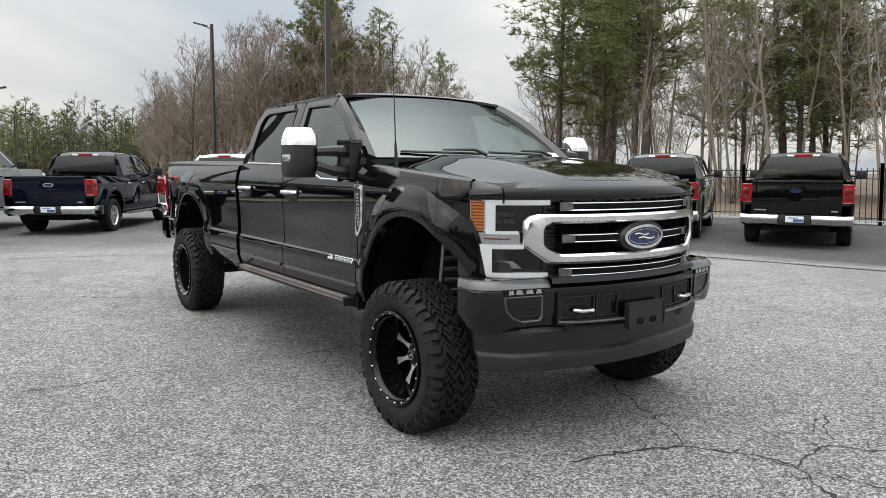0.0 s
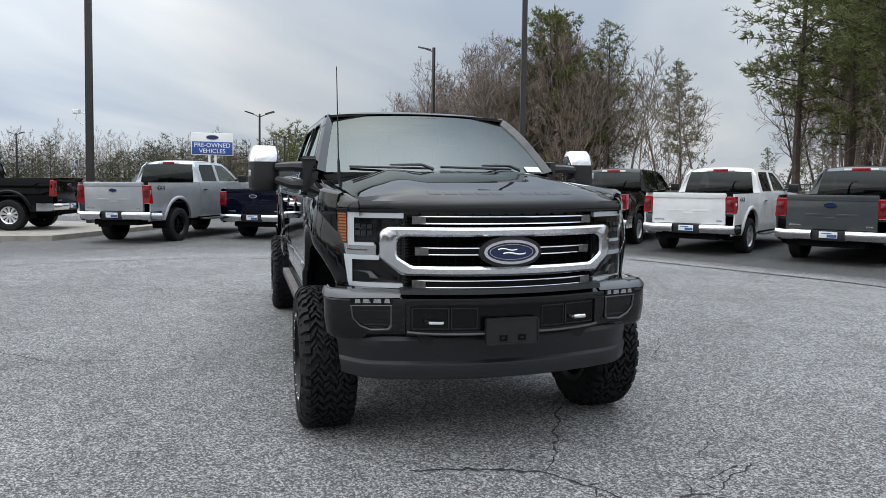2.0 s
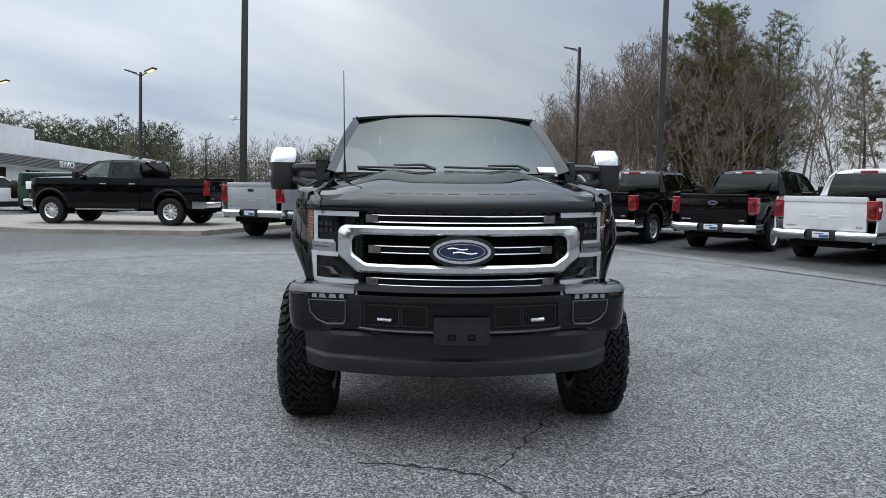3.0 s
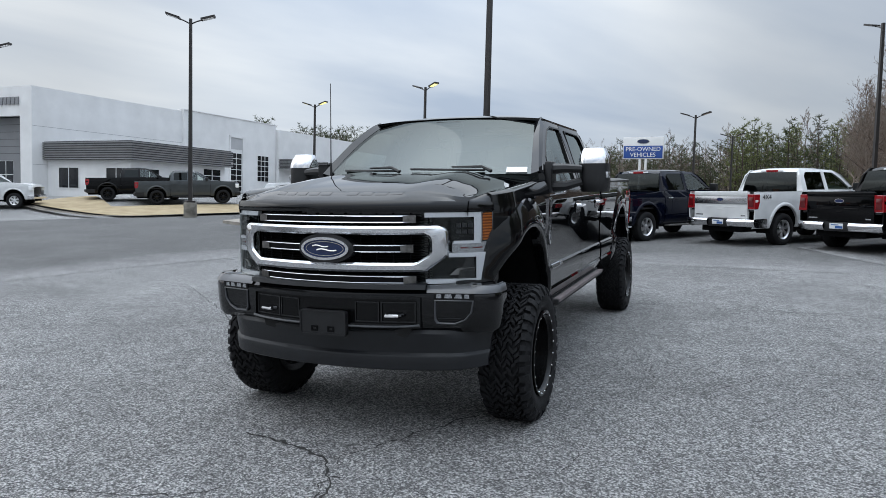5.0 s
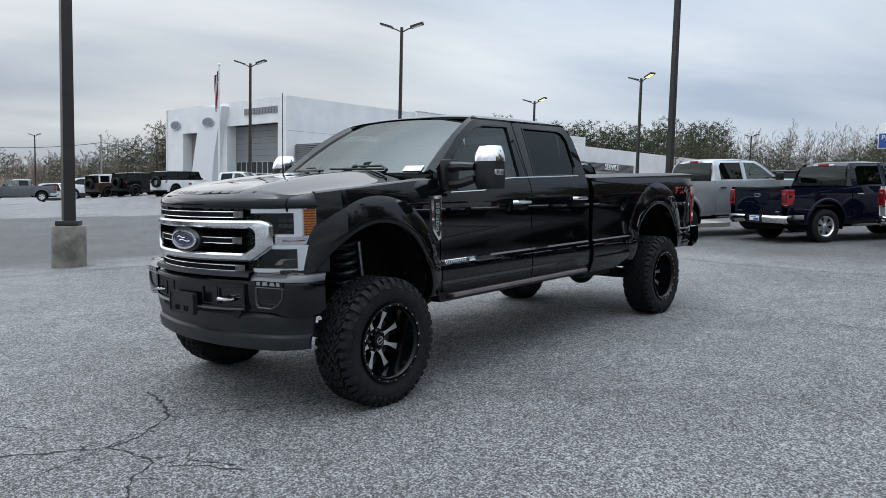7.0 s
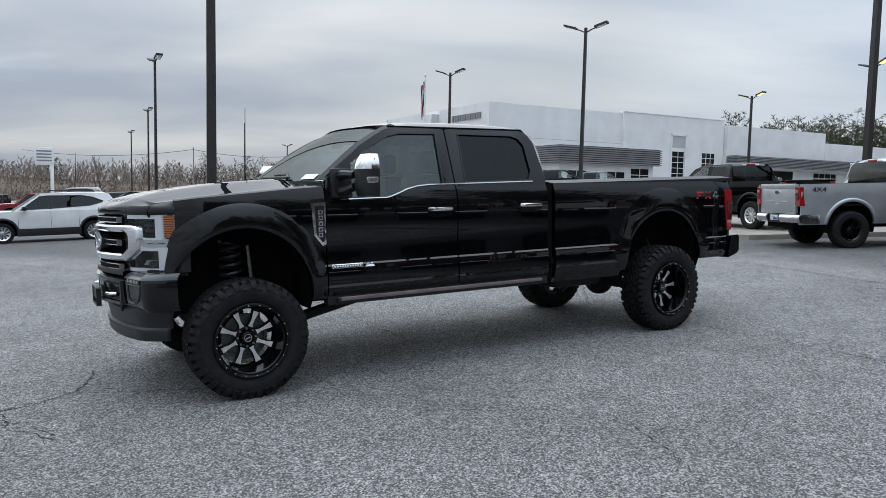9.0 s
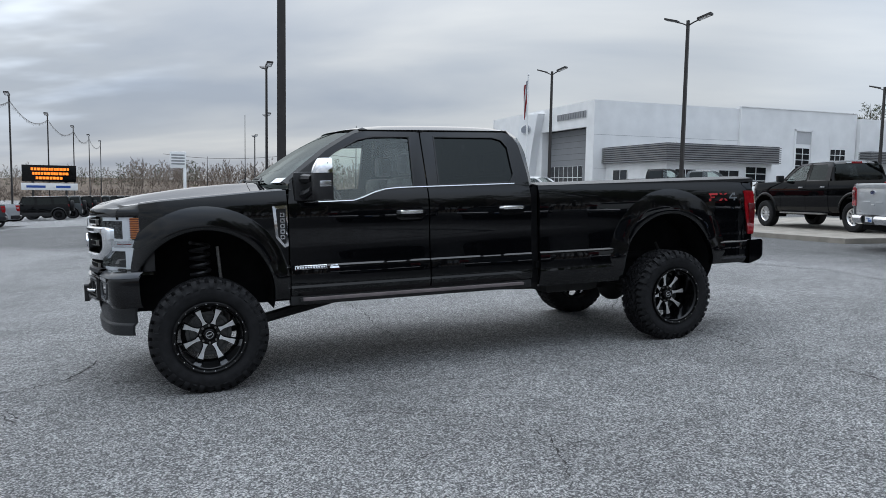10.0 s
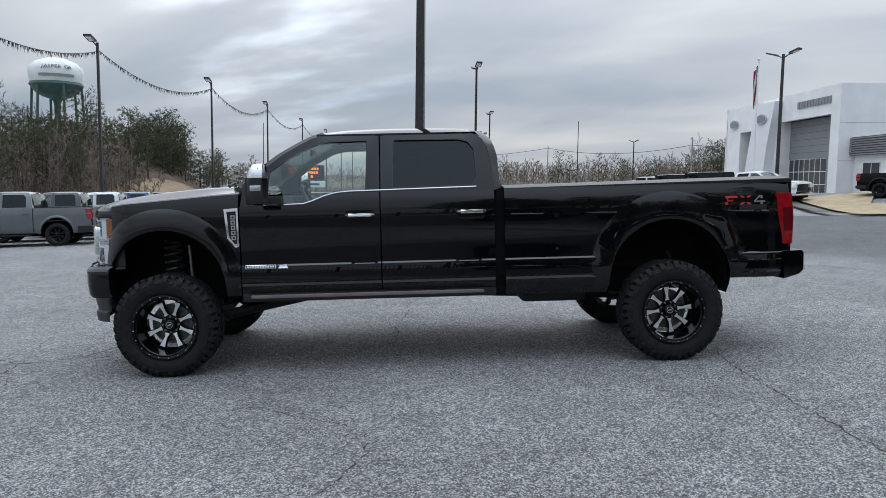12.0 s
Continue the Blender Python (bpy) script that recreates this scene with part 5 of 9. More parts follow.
def parked_pickup(m, label, body, big=False, rim=None, bed_cover=False, chrome=True, lights=True, stripe=None, lift=0.0, gate_oval=True, badge=False, wb=None, group="parked pickup trucks"):
    """Crew cab pickup; local x forward, y left, origin on the ground under the rear bumper's back edge."""
    root = thing("parked_pickup", m, label, "pickup truck", group)
    k = 1.06 if big else 1.0
    R = 0.435 if big else 0.405
    Wh = 1.01
    rear_ax = 1.22 * k
    wbl = wb or (4.06 if big else 3.68)
    front_ax = rear_ax + wbl
    nose = front_ax + 0.95
    z0 = (0.52 if big else 0.44) + lift
    bed_top = (1.45 if big else 1.33) + lift
    hood = (1.50 if big else 1.33) + lift
    top = (2.06 if big else 1.94) + lift
    bed_end = rear_ax + 0.86 * k + (0.1 if big else -0.12)
    cab_front = bed_end + 2.32
    ar = R + 0.115
    yst = [(z0, 0.94), (z0 + 0.12, 0.985), (z0 + 0.4, 1.0), (bed_top - 0.2, 1.0), (bed_top - 0.04, 0.975), (bed_top + 0.2, 0.93)]
    rows = [z0, z0 + 0.1, z0 + 0.22, z0 + 0.36, z0 + 0.40, z0 + 0.52, z0 + 0.64, bed_top - 0.22, bed_top - 0.1, bed_top - 0.04, bed_top, bed_top + 0.08, bed_top + 0.2]
    af, arr = (front_ax, R + 0.06 + lift * 0.8, ar), (rear_ax, R + 0.06 + lift * 0.8, ar)

    def yf(x, z):
        y = interp(z, yst)
        if x > nose - 0.5:
            y -= 0.9 * (x - nose + 0.5) ** 2
        return y

    def sec(name, xa, xb, arch, hi, n=14):
        for s in (1, -1):
            panel(name, arch_xs(xa, xb, arch, n) if arch else span(xa, xb, n), (lambda x: arch_z(x, arch, z0)) if arch else (lambda x: z0), hi, s, body, "", root, yf, rows, 0.03)

    sec("bed_side", 0.10, bed_end - 0.012, arr, lambda x: bed_top)
    mid = bed_end + 1.02
    beltz = bed_top + 0.005
    sec("rear_door", bed_end + 0.012, mid - 0.006, None, lambda x: beltz, 8)
    sec("front_door", mid + 0.006, cab_front - 0.10, None, lambda x: beltz, 8)
    sec("front_fender", cab_front - 0.088, nose - 0.02, af, lambda x: interp(x, [(cab_front, beltz), (nose - 0.5, hood - 0.06), (nose, hood - 0.12)]))
    for s in (1, -1):
        for a_ in (af, arr):
            bm = bmesh.new()
            lo_ = -math.asin(min(1, max(-1, (a_[1] - z0) / a_[2])))
            sheet(bm, [[(a_[0] + (a_[2] + dr) * math.cos(t), s * (yf(a_[0] + (a_[2] + dr) * math.cos(t), a_[1] + (a_[2] + dr) * math.sin(t)) + o), a_[1] + (a_[2] + dr) * math.sin(t)) for dr, o in ((0, -0.04), (0, 0.018), (0.02, 0.028), (0.06, 0.024), (0.085, -0.003))] for t in span(lo_, math.pi - lo_, 21)])
            part("arch_flare", bm, body, root, smooth=50)
    # greenhouse
    cy = lambda z: interp(z, [(beltz, 0.955), (top - 0.12, 0.79), (top - 0.03, 0.70)])
    zt = top - 0.075
    inr = [(bed_end + 0.20, beltz + 0.03), (bed_end + 0.22, zt - 0.14), (bed_end + 0.30, zt - 0.05), (mid - 0.07, zt - 0.045), (mid - 0.07, beltz + 0.03)]
    our = [(bed_end + 0.0, beltz), (bed_end + 0.06, zt - 0.12), (bed_end + 0.16, zt + 0.02), (mid, zt + 0.025), (mid, beltz)]
    inf = [(mid + 0.06, beltz + 0.03), (mid + 0.06, zt - 0.045), (mid + 0.42, zt - 0.06), (mid + 0.62, zt - 0.16), (mid + 0.98, beltz + 0.10), (mid + 1.02, beltz + 0.02)]
    ouf = [(mid, beltz), (mid, zt + 0.025), (mid + 0.50, zt + 0.0), (mid + 0.70, zt - 0.10), (mid + 1.12, beltz + 0.12), (mid + 1.22, beltz)]
    for s in (1, -1):
        pl = lambda x, z, h, s=s: (x, s * (cy(z) - h), z)
        for nm, inn, o in (("rear_door_frame", inr, our), ("front_door_frame", inf, ouf)):
            bm = bmesh.new()
            ring_prism(bm, o, inn, 0.04, 0.0, pl)
            fr = part(nm, bm, body, root, smooth=25)
            bm = bmesh.new()
            f = bm.faces.new([bm.verts.new(pl(x, z, 0.012)) for x, z in inn])
            bmesh.ops.triangulate(bm, faces=[f])
            part("window_glass", bm, M_TINT if nm[0] == "r" else M_GLASS, fr)
        bm = bmesh.new()
        tube(bm, [(mid + 1.0, s * 0.93, beltz + 0.06), (mid + 1.0, s * 1.06, beltz + 0.08)], 0.03, 6)
        box(bm, mid + 0.95, mid + 1.07, min(s * 1.04, s * 1.26), max(s * 1.04, s * 1.26), beltz + 0.0, beltz + 0.20, 0.03)
        part("mirror", bm, M_TRIM, root)
        for xx in (bed_end + 0.22, mid + 0.18):
            bm = bmesh.new()
            box(bm, xx - 0.10, xx + 0.10, min(s * 1.0, s * 1.03), max(s * 1.0, s * 1.03), beltz - 0.20, beltz - 0.165, 0.008)
            part("door_handle", bm, M_CHROME if chrome else body, root)
        bm = bmesh.new()
        box(bm, bed_end + 0.1, cab_front - 0.15, min(s * 0.90, s * 1.06), max(s * 0.90, s * 1.06), z0 - 0.06, z0 - 0.015, 0.012)
        part("running_board", bm, M_STEEL if chrome else M_TRIM, root)
    # roof, screens, bonnet
    bm = bmesh.new()
    rx = [(bed_end + 0.10, top - 0.10), (bed_end + 0.17, top - 0.045), (bed_end + 0.35, top - 0.01), (mid, top), (mid + 0.35, top - 0.02), (mid + 0.56, top - 0.075)]
    sheet(bm, [[(x, y, z - 0.055 * (abs(y) / 0.74) ** 3) for y in span(-0.74, 0.74, 13)] for x, z in rx])
    rim_edges(bm, (0, 0, -0.03))
    part("roof", bm, body, root, smooth=40)
    wsb, wst = mid + 1.32, mid + 0.56
    bm = bmesh.new()
    sheet(bm, [[(wsb - (wsb - wst) * v - 0.14 * u * u, u * (0.80 - 0.10 * v), beltz + 0.04 + (top - 0.085 - beltz - 0.04) * v) for u in span(-1, 1, 9)] for v in span(0, 1, 4)])
    part("windscreen", bm, M_SHIELD, root, smooth=60)
    for s in (1, -1):
        bm = bmesh.new()
        a = [(wsb - (wsb - wst) * v - 0.14, s * (0.80 - 0.10 * v), beltz + 0.04 + (top - 0.085 - beltz - 0.04) * v) for v in span(0, 1, 4)]
        b = [(interp(v, [(0, mid + 1.20), (0.6, mid + 0.78), (1, mid + 0.50)]), s * cy(interp(v, [(0, beltz), (1, zt)])), interp(v, [(0, beltz + 0.02), (0.6, zt - 0.13), (1, zt)])) for v in span(0, 1, 4)]
        sheet(bm, [a, b])
        part("windscreen_pillar", bm, body, root)
    bm = bmesh.new()
    sheet(bm, [[(bed_end - 0.01 + 0.11 * v - 0.035 * math.sin(math.pi * v) - 0.03 * (1 - (y / 0.80) ** 2), y * (1 - 0.12 * v), beltz + (top - 0.12 - beltz) * v) for y in span(-0.80, 0.80, 9)] for v in span(0, 1, 6)])
    part("back_window", bm, M_TINT, root, "dark back window", smooth=80)
    for s in (1, -1):
        bm = bmesh.new()
        sheet(bm, [[(bed_end - 0.012, s * 0.80, beltz), (bed_end + 0.10, s * 0.70, top - 0.11)], [(bed_end - 0.005, s * 0.96, beltz), (bed_end + 0.14, s * 0.75, top - 0.085)]])
        sheet(bm, [[(bed_end - 0.005, s * 0.96, beltz), (bed_end + 0.14, s * 0.75, top - 0.085)], [(bed_end + 0.03, s * cy(beltz), beltz), (bed_end + 0.17, s * cy(zt), zt)]])
        part("rear_pillar", bm, body, root, smooth=40)
    bm = bmesh.new()
    box(bm, bed_end + 0.085, bed_end + 0.12, -0.17, 0.17, top - 0.115, top - 0.055, 0.008)
    part("high_brake_lamp", bm, M_RED, root, "red high brake lamp")
    for s in (1, -1):
        bm = bmesh.new()
        box(bm, bed_end + 0.083, bed_end + 0.12, s * 0.25 - 0.07, s * 0.25 + 0.07, top - 0.105, top - 0.065, 0.005)
        part("cargo_lamp", bm, M_WHITEL, root)
    bm = bmesh.new()
    sheet(bm, [[(x, y, z - 0.05 * (abs(y) / 0.86) ** 2.5) for y in span(-0.86, 0.86, 11)] for x, z in ((wsb - 0.12, beltz + 0.05), (front_ax, hood), (nose - 0.25, hood - 0.03), (nose - 0.05, hood - 0.09), (nose, hood - 0.18))])
    rim_edges(bm, (0, 0, -0.04))
    part("bonnet", bm, body, root, smooth=35)
    bm = bmesh.new()
    sheet(bm, [[(nose - 0.02 - 0.25 * y * y, y, z) for y in span(-0.92, 0.92, 9)] for z in (z0 + 0.15, hood - 0.15)])
    part("grille", bm, M_TRIM, root)
    bm = bmesh.new()
    box(bm, nose - 0.30, nose + 0.06, -0.98, 0.98, z0 + 0.02, z0 + 0.26, 0.06)
    part("front_bumper", bm, M_CHROME if chrome else M_TRIM, root)
    for s in (1, -1):
        bm = bmesh.new()
        box(bm, nose - 0.40, nose - 0.03, min(s * 0.66, s * 0.93), max(s * 0.66, s * 0.93), hood - 0.42, hood - 0.17, 0.03)
        part("headlight", bm, M_WHITEL, root)
    # tailgate with a recessed field, lamps, bumper, plate
    bm = bmesh.new()
    gt = bed_top + 0.0
    box(bm, 0.075, 0.15, -0.80, 0.80, z0 + 0.24, gt, 0.012)
    box(bm, 0.055, 0.10, -0.80, 0.80, gt - 0.10, gt + 0.012, 0.015)
    for w0, w1, za, zb in ((-0.45, -0.12, 0.50, 0.54), (0.12, 0.45, 0.50, 0.54), (-0.08, 0.08, 0.44, 0.48)):
        box(bm, 0.070, 0.085, w0, w1, z0 + za, z0 + zb, 0.004)
    tg = part("tailgate", bm, body, root)
    if gate_oval:
        bm = bmesh.new()
        prism(bm, ellipse(0, gt - 0.19, 0.115, 0.047, 24), 0.0, 0.012, lambda y, z, h: (0.074 - h, y, z))
        ob_ = part("oval_badge", bm, M_CHROME, tg, "small oval badge")
        bm = bmesh.new()
        prism(bm, ellipse(0, gt - 0.19, 0.098, 0.036, 24), 0.012, 0.015, lambda y, z, h: (0.074 - h, y, z))
        part("badge_field", bm, M_BLUE if chrome else M_RIMB, ob_)
    for w0, w1 in ((0.52, 0.74), (-0.74, -0.62)):
        bm = bmesh.new()
        box(bm, 0.066, 0.078, w0, w1, z0 + 0.30, z0 + 0.328)
        part("gate_lettering_bar", bm, M_SATIN, tg)
    for s in (1, -1):
        bm = bmesh.new()
        prism(bm, [(0.065, gt - 0.06), (0.28 if not big else 0.17, gt - 0.06), (0.26 if not big else 0.15, gt - 0.27), (0.20, gt - 0.42 if not big else gt - 0.50), (0.06, gt - 0.42 if not big else gt - 0.50)], -0.19, 0.010, lambda x, z, h, s=s: (x, s * (yf(x + 0.1, z) + h), z))
        bmesh.ops.bevel(bm, geom=bm.edges[:], offset=0.01, segments=1, affect="EDGES")
        tl = part("tail_lamp", bm, M_RED, root, "red tail lamp")
        bm = bmesh.new()
        box(bm, 0.05, 0.07, min(s * 0.84, s * 0.97), max(s * 0.84, s * 0.97), gt - 0.36, gt - 0.13, 0.004)
        part("lamp_core", bm, M_REDD, tl)
    for s in (1, -1):
        bm = bmesh.new()
        rows_ = []
        for y in span(0.30, 1.0, 8):
            xb = -0.02 + 0.10 * max(0, y - 0.7) ** 2 / 0.09
            rows_.append([(xb + 0.10, s * y, z0 + 0.235), (xb + 0.02, s * y, z0 + 0.232), (xb - 0.012, s * y, z0 + 0.212), (xb - 0.030, s * y, z0 + 0.175), (xb - 0.032, s * y, z0 + 0.150), (xb - 0.018, s * y, z0 + 0.105), (xb + 0.010, s * y, z0 + 0.050), (xb + 0.12, s * y, z0 + 0.02)])
        rows_.append([(0.55, s * 1.0, p[2]) for p in rows_[-1]])
        sheet(bm, rows_)
        rb = part("rear_bumper", bm, M_CHROME if chrome else M_TRIM, root, "chrome rear bumper" if chrome else "", smooth=35)
    bm = bmesh.new()
    box(bm, 0.0, 0.10, -0.31, 0.31, z0 + 0.03, z0 + 0.23, 0.01)
    part("bumper_centre", bm, M_TRIM, rb)
    bm = bmesh.new()
    box(bm, -0.012, 0.01, -0.16, 0.16, z0 + 0.085, z0 + 0.205, 0.003)
    pt = part("plate", bm, M_PLATE, rb, "white and blue dealer plate")
    bm = bmesh.new()
    box(bm, -0.016, -0.010, -0.150, 0.02, z0 + 0.095, z0 + 0.150)
    box(bm, -0.017, -0.010, -0.06, 0.12, z0 + 0.165, z0 + 0.182)
    part("plate_field", bm, M_PLATEB, pt)
    bm = bmesh.new()
    box(bm, 0.12, bed_end, -0.93, 0.93, (bed_top - 0.05) if bed_cover else z0 + 0.42, (bed_top + 0.01) if bed_cover else z0 + 0.46)
    part("tonneau_cover" if bed_cover else "bed_floor", bm, M_TRIM, root)
    # wells and underside
    bm = bmesh.new()
    box(bm, 0.15, nose - 0.1, -0.60, 0.60, z0 - 0.10, z0 + 0.10)
    box(bm, bed_end - 0.1, cab_front - 0.1, -0.95, 0.95, z0 - 0.02, z0 + 0.04)
    box(bm, cab_front - 0.1, nose - 0.12, -0.60, 0.60, z0 + 0.1, hood - 0.2)
    box(bm, 0.16, bed_end - 0.02, -0.62, 0.62, z0 + 0.1, z0 + 0.42)
    part("underbody", bm, M_WELL, root)
    for a_ in (af, arr):
        for s in (1, -1):
            bm = bmesh.new()
            arc = [(a_[0] + (a_[2] + 0.01) * math.cos(t), a_[1] + (a_[2] + 0.01) * math.sin(t)) for t in span(-0.3, math.pi + 0.3, 13)]
            sheet(bm, [[(x, s * 0.97, z) for x, z in arc], [(x, s * 0.58, z) for x, z in arc]])
            bm.faces.new([bm.verts.new((x, s * 0.58, z)) for x, z in arc])
            part("wheel_well", bm, M_WELL, root)
    bm = bmesh.new()
    box(bm, cab_front - 0.75, cab_front - 0.35, -0.78, 0.78, beltz - 0.35, beltz - 0.02, 0.05)
    part("dashboard", bm, M_CLOTH, root)
    for y in (0.42, -0.42):
        bm = bmesh.new()
        box(bm, mid + 0.0, mid + 0.20, y - 0.25, y + 0.25, z0 + 0.5, beltz + 0.12, 0.06)
        box(bm, mid + 0.0, mid + 0.10, y - 0.13, y + 0.13, beltz + 0.14, beltz + 0.34, 0.04)
        part("seat", bm, M_CLOTH, root)
    if badge:
        for s in (1, -1):
            dc_ = link("decal", letters("4X4", 0.155, 0.002), M_TRIM, root)
            dc_.matrix_local = pose(0.52, s * 1.006, bed_top - 0.13, 90, 0, 180 if s > 0 else 0) @ Matrix.Diagonal((1.25, 1, 1, 1))
    if stripe:
        bm = bmesh.new()
        box(bm, 0.062, 0.073, -0.79, 0.79, gt - 0.30, gt - 0.12, 0.004)
        part("tailgate_applique", bm, stripe, tg)
    if big:
        wheels(root, (rear_ax, front_ax), 0.87, TY_L, rim or RIM_BK, 0.435)
    else:
        wheels(root, (rear_ax, front_ax), 0.865, TY_S, rim or RIM_CH, 0.405)
    return root


def at(x, y, heading, lift=0.0):
    """Heading: degrees to the right of +y; (x, y) is the middle of the tail."""
    a = radians(heading)
    return on_ground(x, y, math.sin(a), math.cos(a), lift)


parked_pickup(at(6.85, 14.10, 29), "black crew cab pickup with chrome rear bumper parked by the fence", P_BLACK)
parked_pickup(at(4.42, 15.60, 24), "dark grey crew cab pickup with chrome rear bumper", P_GREY)
parked_pickup(at(1.83, 16.73, 20), "white crew cab pickup with chrome bumper and twin exhausts", P_WHITE, gate_oval=False, badge=True)
parked_pickup(at(-0.53, 18.0, 12), "black crew cab pickup with bright wheels", P_BLACK)
parked_pickup(at(-3.40, 18.4, 8), "black crew cab pickup with chrome wheels", P_BLACK)
parked_pickup(at(-6.2, 18.1, 4), "white crew cab pickup with silver tailgate strip", P_WHITE, badge=True, stripe=M_SATIN)
parked_pickup(at(-8.9, 16.3, -3), "dark navy crew cab pickup with chrome bumper", P_NAVY)
parked_pickup(at(-11.25, 13.95, -7), "silver heavy duty pickup on black wheels", P_SILVER, big=True, lift=0.04, chrome=True, badge=True)


def parked_suv(m, label, body, L=4.6, H=1.70, W=0.92, hood=1.08, belt_z=1.05, boxy=0.0, tyre=None, rim=None, R=0.345, ground=0.24, roof_body=None, category="suv", rack=False, group="parked suvs", cladding=True, spare=False):
    """Closed wagon; local x forward, origin on the ground under the rear."""
    root = thing("parked_suv", m, label, category, group)
    ra, fa = 0.95 if boxy < 0.5 else 0.75, L - (0.90 if boxy < 0.5 else 0.62)
    ar = R + 0.07
    a_r, a_f = (ra, R + 0.02, ar), (fa, R + 0.02, ar)
    yst = [(ground, W - 0.07), (ground + 0.2, W), (belt_z - 0.25, W), (belt_z, W - 0.03), (belt_z + 0.1, W - 0.06)]
    rows = [ground, ground + 0.1, ground + 0.2, ground + 0.35, 0.7, belt_z - 0.25, belt_z - 0.1, belt_z]

    def yf(x, z):
        y = interp(z, yst)
        k = 0.5 if boxy < 0.5 else 0.15
        if x > L - 0.5:
            y -= k * (x - L + 0.5) ** 2
        if x < 0.4:
            y -= k * (0.4 - x) ** 2
        return y

    cowl = fa - (0.42 if boxy < 0.5 else 0.30)
    mid = (ra + cowl) / 2 + 0.15
    hi = lambda x: belt_z if x < cowl else interp(x, [(cowl, belt_z), (L - 0.4, hood - 0.06), (L, hood - 0.2)])
    for s in (1, -1):
        for nm, xa, xb, arch in (("rear_quarter", 0.02, ra + ar + 0.05, a_r), ("rear_door", ra + ar + 0.06, mid, None), ("front_door", mid + 0.01, cowl - 0.05, None), ("front_fender", cowl - 0.04, L - 0.02, a_f)):
            panel(nm, arch_xs(xa, xb, arch, 12) if arch else span(xa, xb, 6), (lambda x, arch=arch: arch_z(x, arch, ground)) if arch else (lambda x: ground), hi, s, body, "", root, yf, rows, 0.03)
        for a_ in (a_f, a_r):
            bm = bmesh.new()
            lo_ = -math.asin(min(1, max(-1, (a_[1] - ground) / a_[2])))
            sheet(bm, [[(a_[0] + (a_[2] + dr) * math.cos(t), s * (yf(a_[0] + (a_[2] + dr) * math.cos(t), a_[1] + (a_[2] + dr) * math.sin(t)) + o), a_[1] + (a_[2] + dr) * math.sin(t)) for dr, o in ((0, -0.04), (0, 0.018), (0.04, 0.02), (0.07, -0.003))] for t in span(lo_, math.pi - lo_, 17)])
            part("arch_flare", bm, M_TRIM if cladding else body, root, smooth=50)
            bm = bmesh.new()
            arc = [(a_[0] + (a_[2] + 0.01) * math.cos(t), a_[1] + (a_[2] + 0.01) * math.sin(t)) for t in span(-0.3, math.pi + 0.3, 11)]
            sheet(bm, [[(x, s * (W - 0.03), z) for x, z in arc], [(x, s * (W - 0.34), z) for x, z in arc]])
            bm.faces.new([bm.verts.new((x, s * (W - 0.34), z)) for x, z in arc])
            part("wheel_well", bm, M_WELL, root)
        if cladding:
            bm = bmesh.new()
            box(bm, ra + ar, fa - ar, min(s * (W - 0.08), s * (W + 0.012)), max(s * (W - 0.08), s * (W + 0.012)), ground - 0.02, ground + 0.23, 0.01)
            part("sill_cladding", bm, M_TRIM, root)
    # greenhouse as one glass band with body pillars
    tb = 0.10 if boxy > 0.5 else 0.22
    cyy = lambda z: interp(z, [(belt_z, W - 0.04), (H - 0.08, W - 0.04 - tb)])
    slope = 0.10 if boxy > 0.5 else 0.45
    wsl = 0.25 if boxy > 0.5 else 0.80
    zt = H - 0.07
    cell = [(0.06, ra + ar - 0.2), (ra + ar - 0.12, mid - 0.04), (mid + 0.04, cowl - 0.08)]
    lean = lambda x, z: x + (z - belt_z) / (zt - belt_z) * interp(x, [(0.0, slope), (1.2, 0.10), (mid, 0.0), (cowl, -wsl)])
    xr, xf = lean(0.0, zt) - 0.03, lean(cowl, zt)
    for s in (1, -1):
        pl = lambda x, z, h, s=s: (lean(x, z), s * (cyy(z) - h), z)
        if boxy < 0.5:
            # one tapering band of glass over a rising waistline
            tip, arc_x = 0.60, (0.60 + xf) / 2 - 0.25
            opening = [(cowl - 0.10, belt_z + 0.03), (xf + 0.10, zt - 0.075), (xf - 0.15, zt - 0.045), (arc_x, zt - 0.05), (tip + 0.32, zt - 0.12), (tip, belt_z + 0.30), (tip + 0.04, belt_z + 0.24), (tip + 0.45, belt_z + 0.13), (mid, belt_z + 0.06)]
            shell = [(cowl + 0.10, belt_z - 0.01), (xf + 0.06, zt), (xf - 0.15, zt + 0.03), (arc_x, zt + 0.035), (tip + 0.32, zt + 0.025), (xr - 0.01, zt - 0.01), (0.0, belt_z - 0.01), (tip + 0.45, belt_z - 0.01), (mid, belt_z - 0.01)]
            flat = lambda x, z, h, s=s: (x, s * (cyy(z) - h), z)
            bm = bmesh.new()
            ring_prism(bm, shell, opening, 0.05, 0.0, flat)
            fr = part("window_frame", bm, roof_body or body, root)
            bm = bmesh.new()
            ring_prism(bm, opening, [(x + (0.02 if x < mid - 0.3 else -0.02 if x > mid + 0.3 else 0.0), z + (0.018 if z < belt_z + 0.28 else -0.018)) for x, z in opening], 0.012, -0.004, flat)
            ring_prism(bm, [(mid - 0.06, belt_z + 0.05), (mid - 0.06, zt - 0.04), (mid + 0.06, zt - 0.04), (mid + 0.06, belt_z + 0.05)], [(mid - 0.05, belt_z + 0.06), (mid - 0.05, zt - 0.05), (mid + 0.05, zt - 0.05), (mid + 0.05, belt_z + 0.06)], 0.014, 0.0, flat)
            part("window_trim", bm, M_TRIM, fr, "thin black window surround")
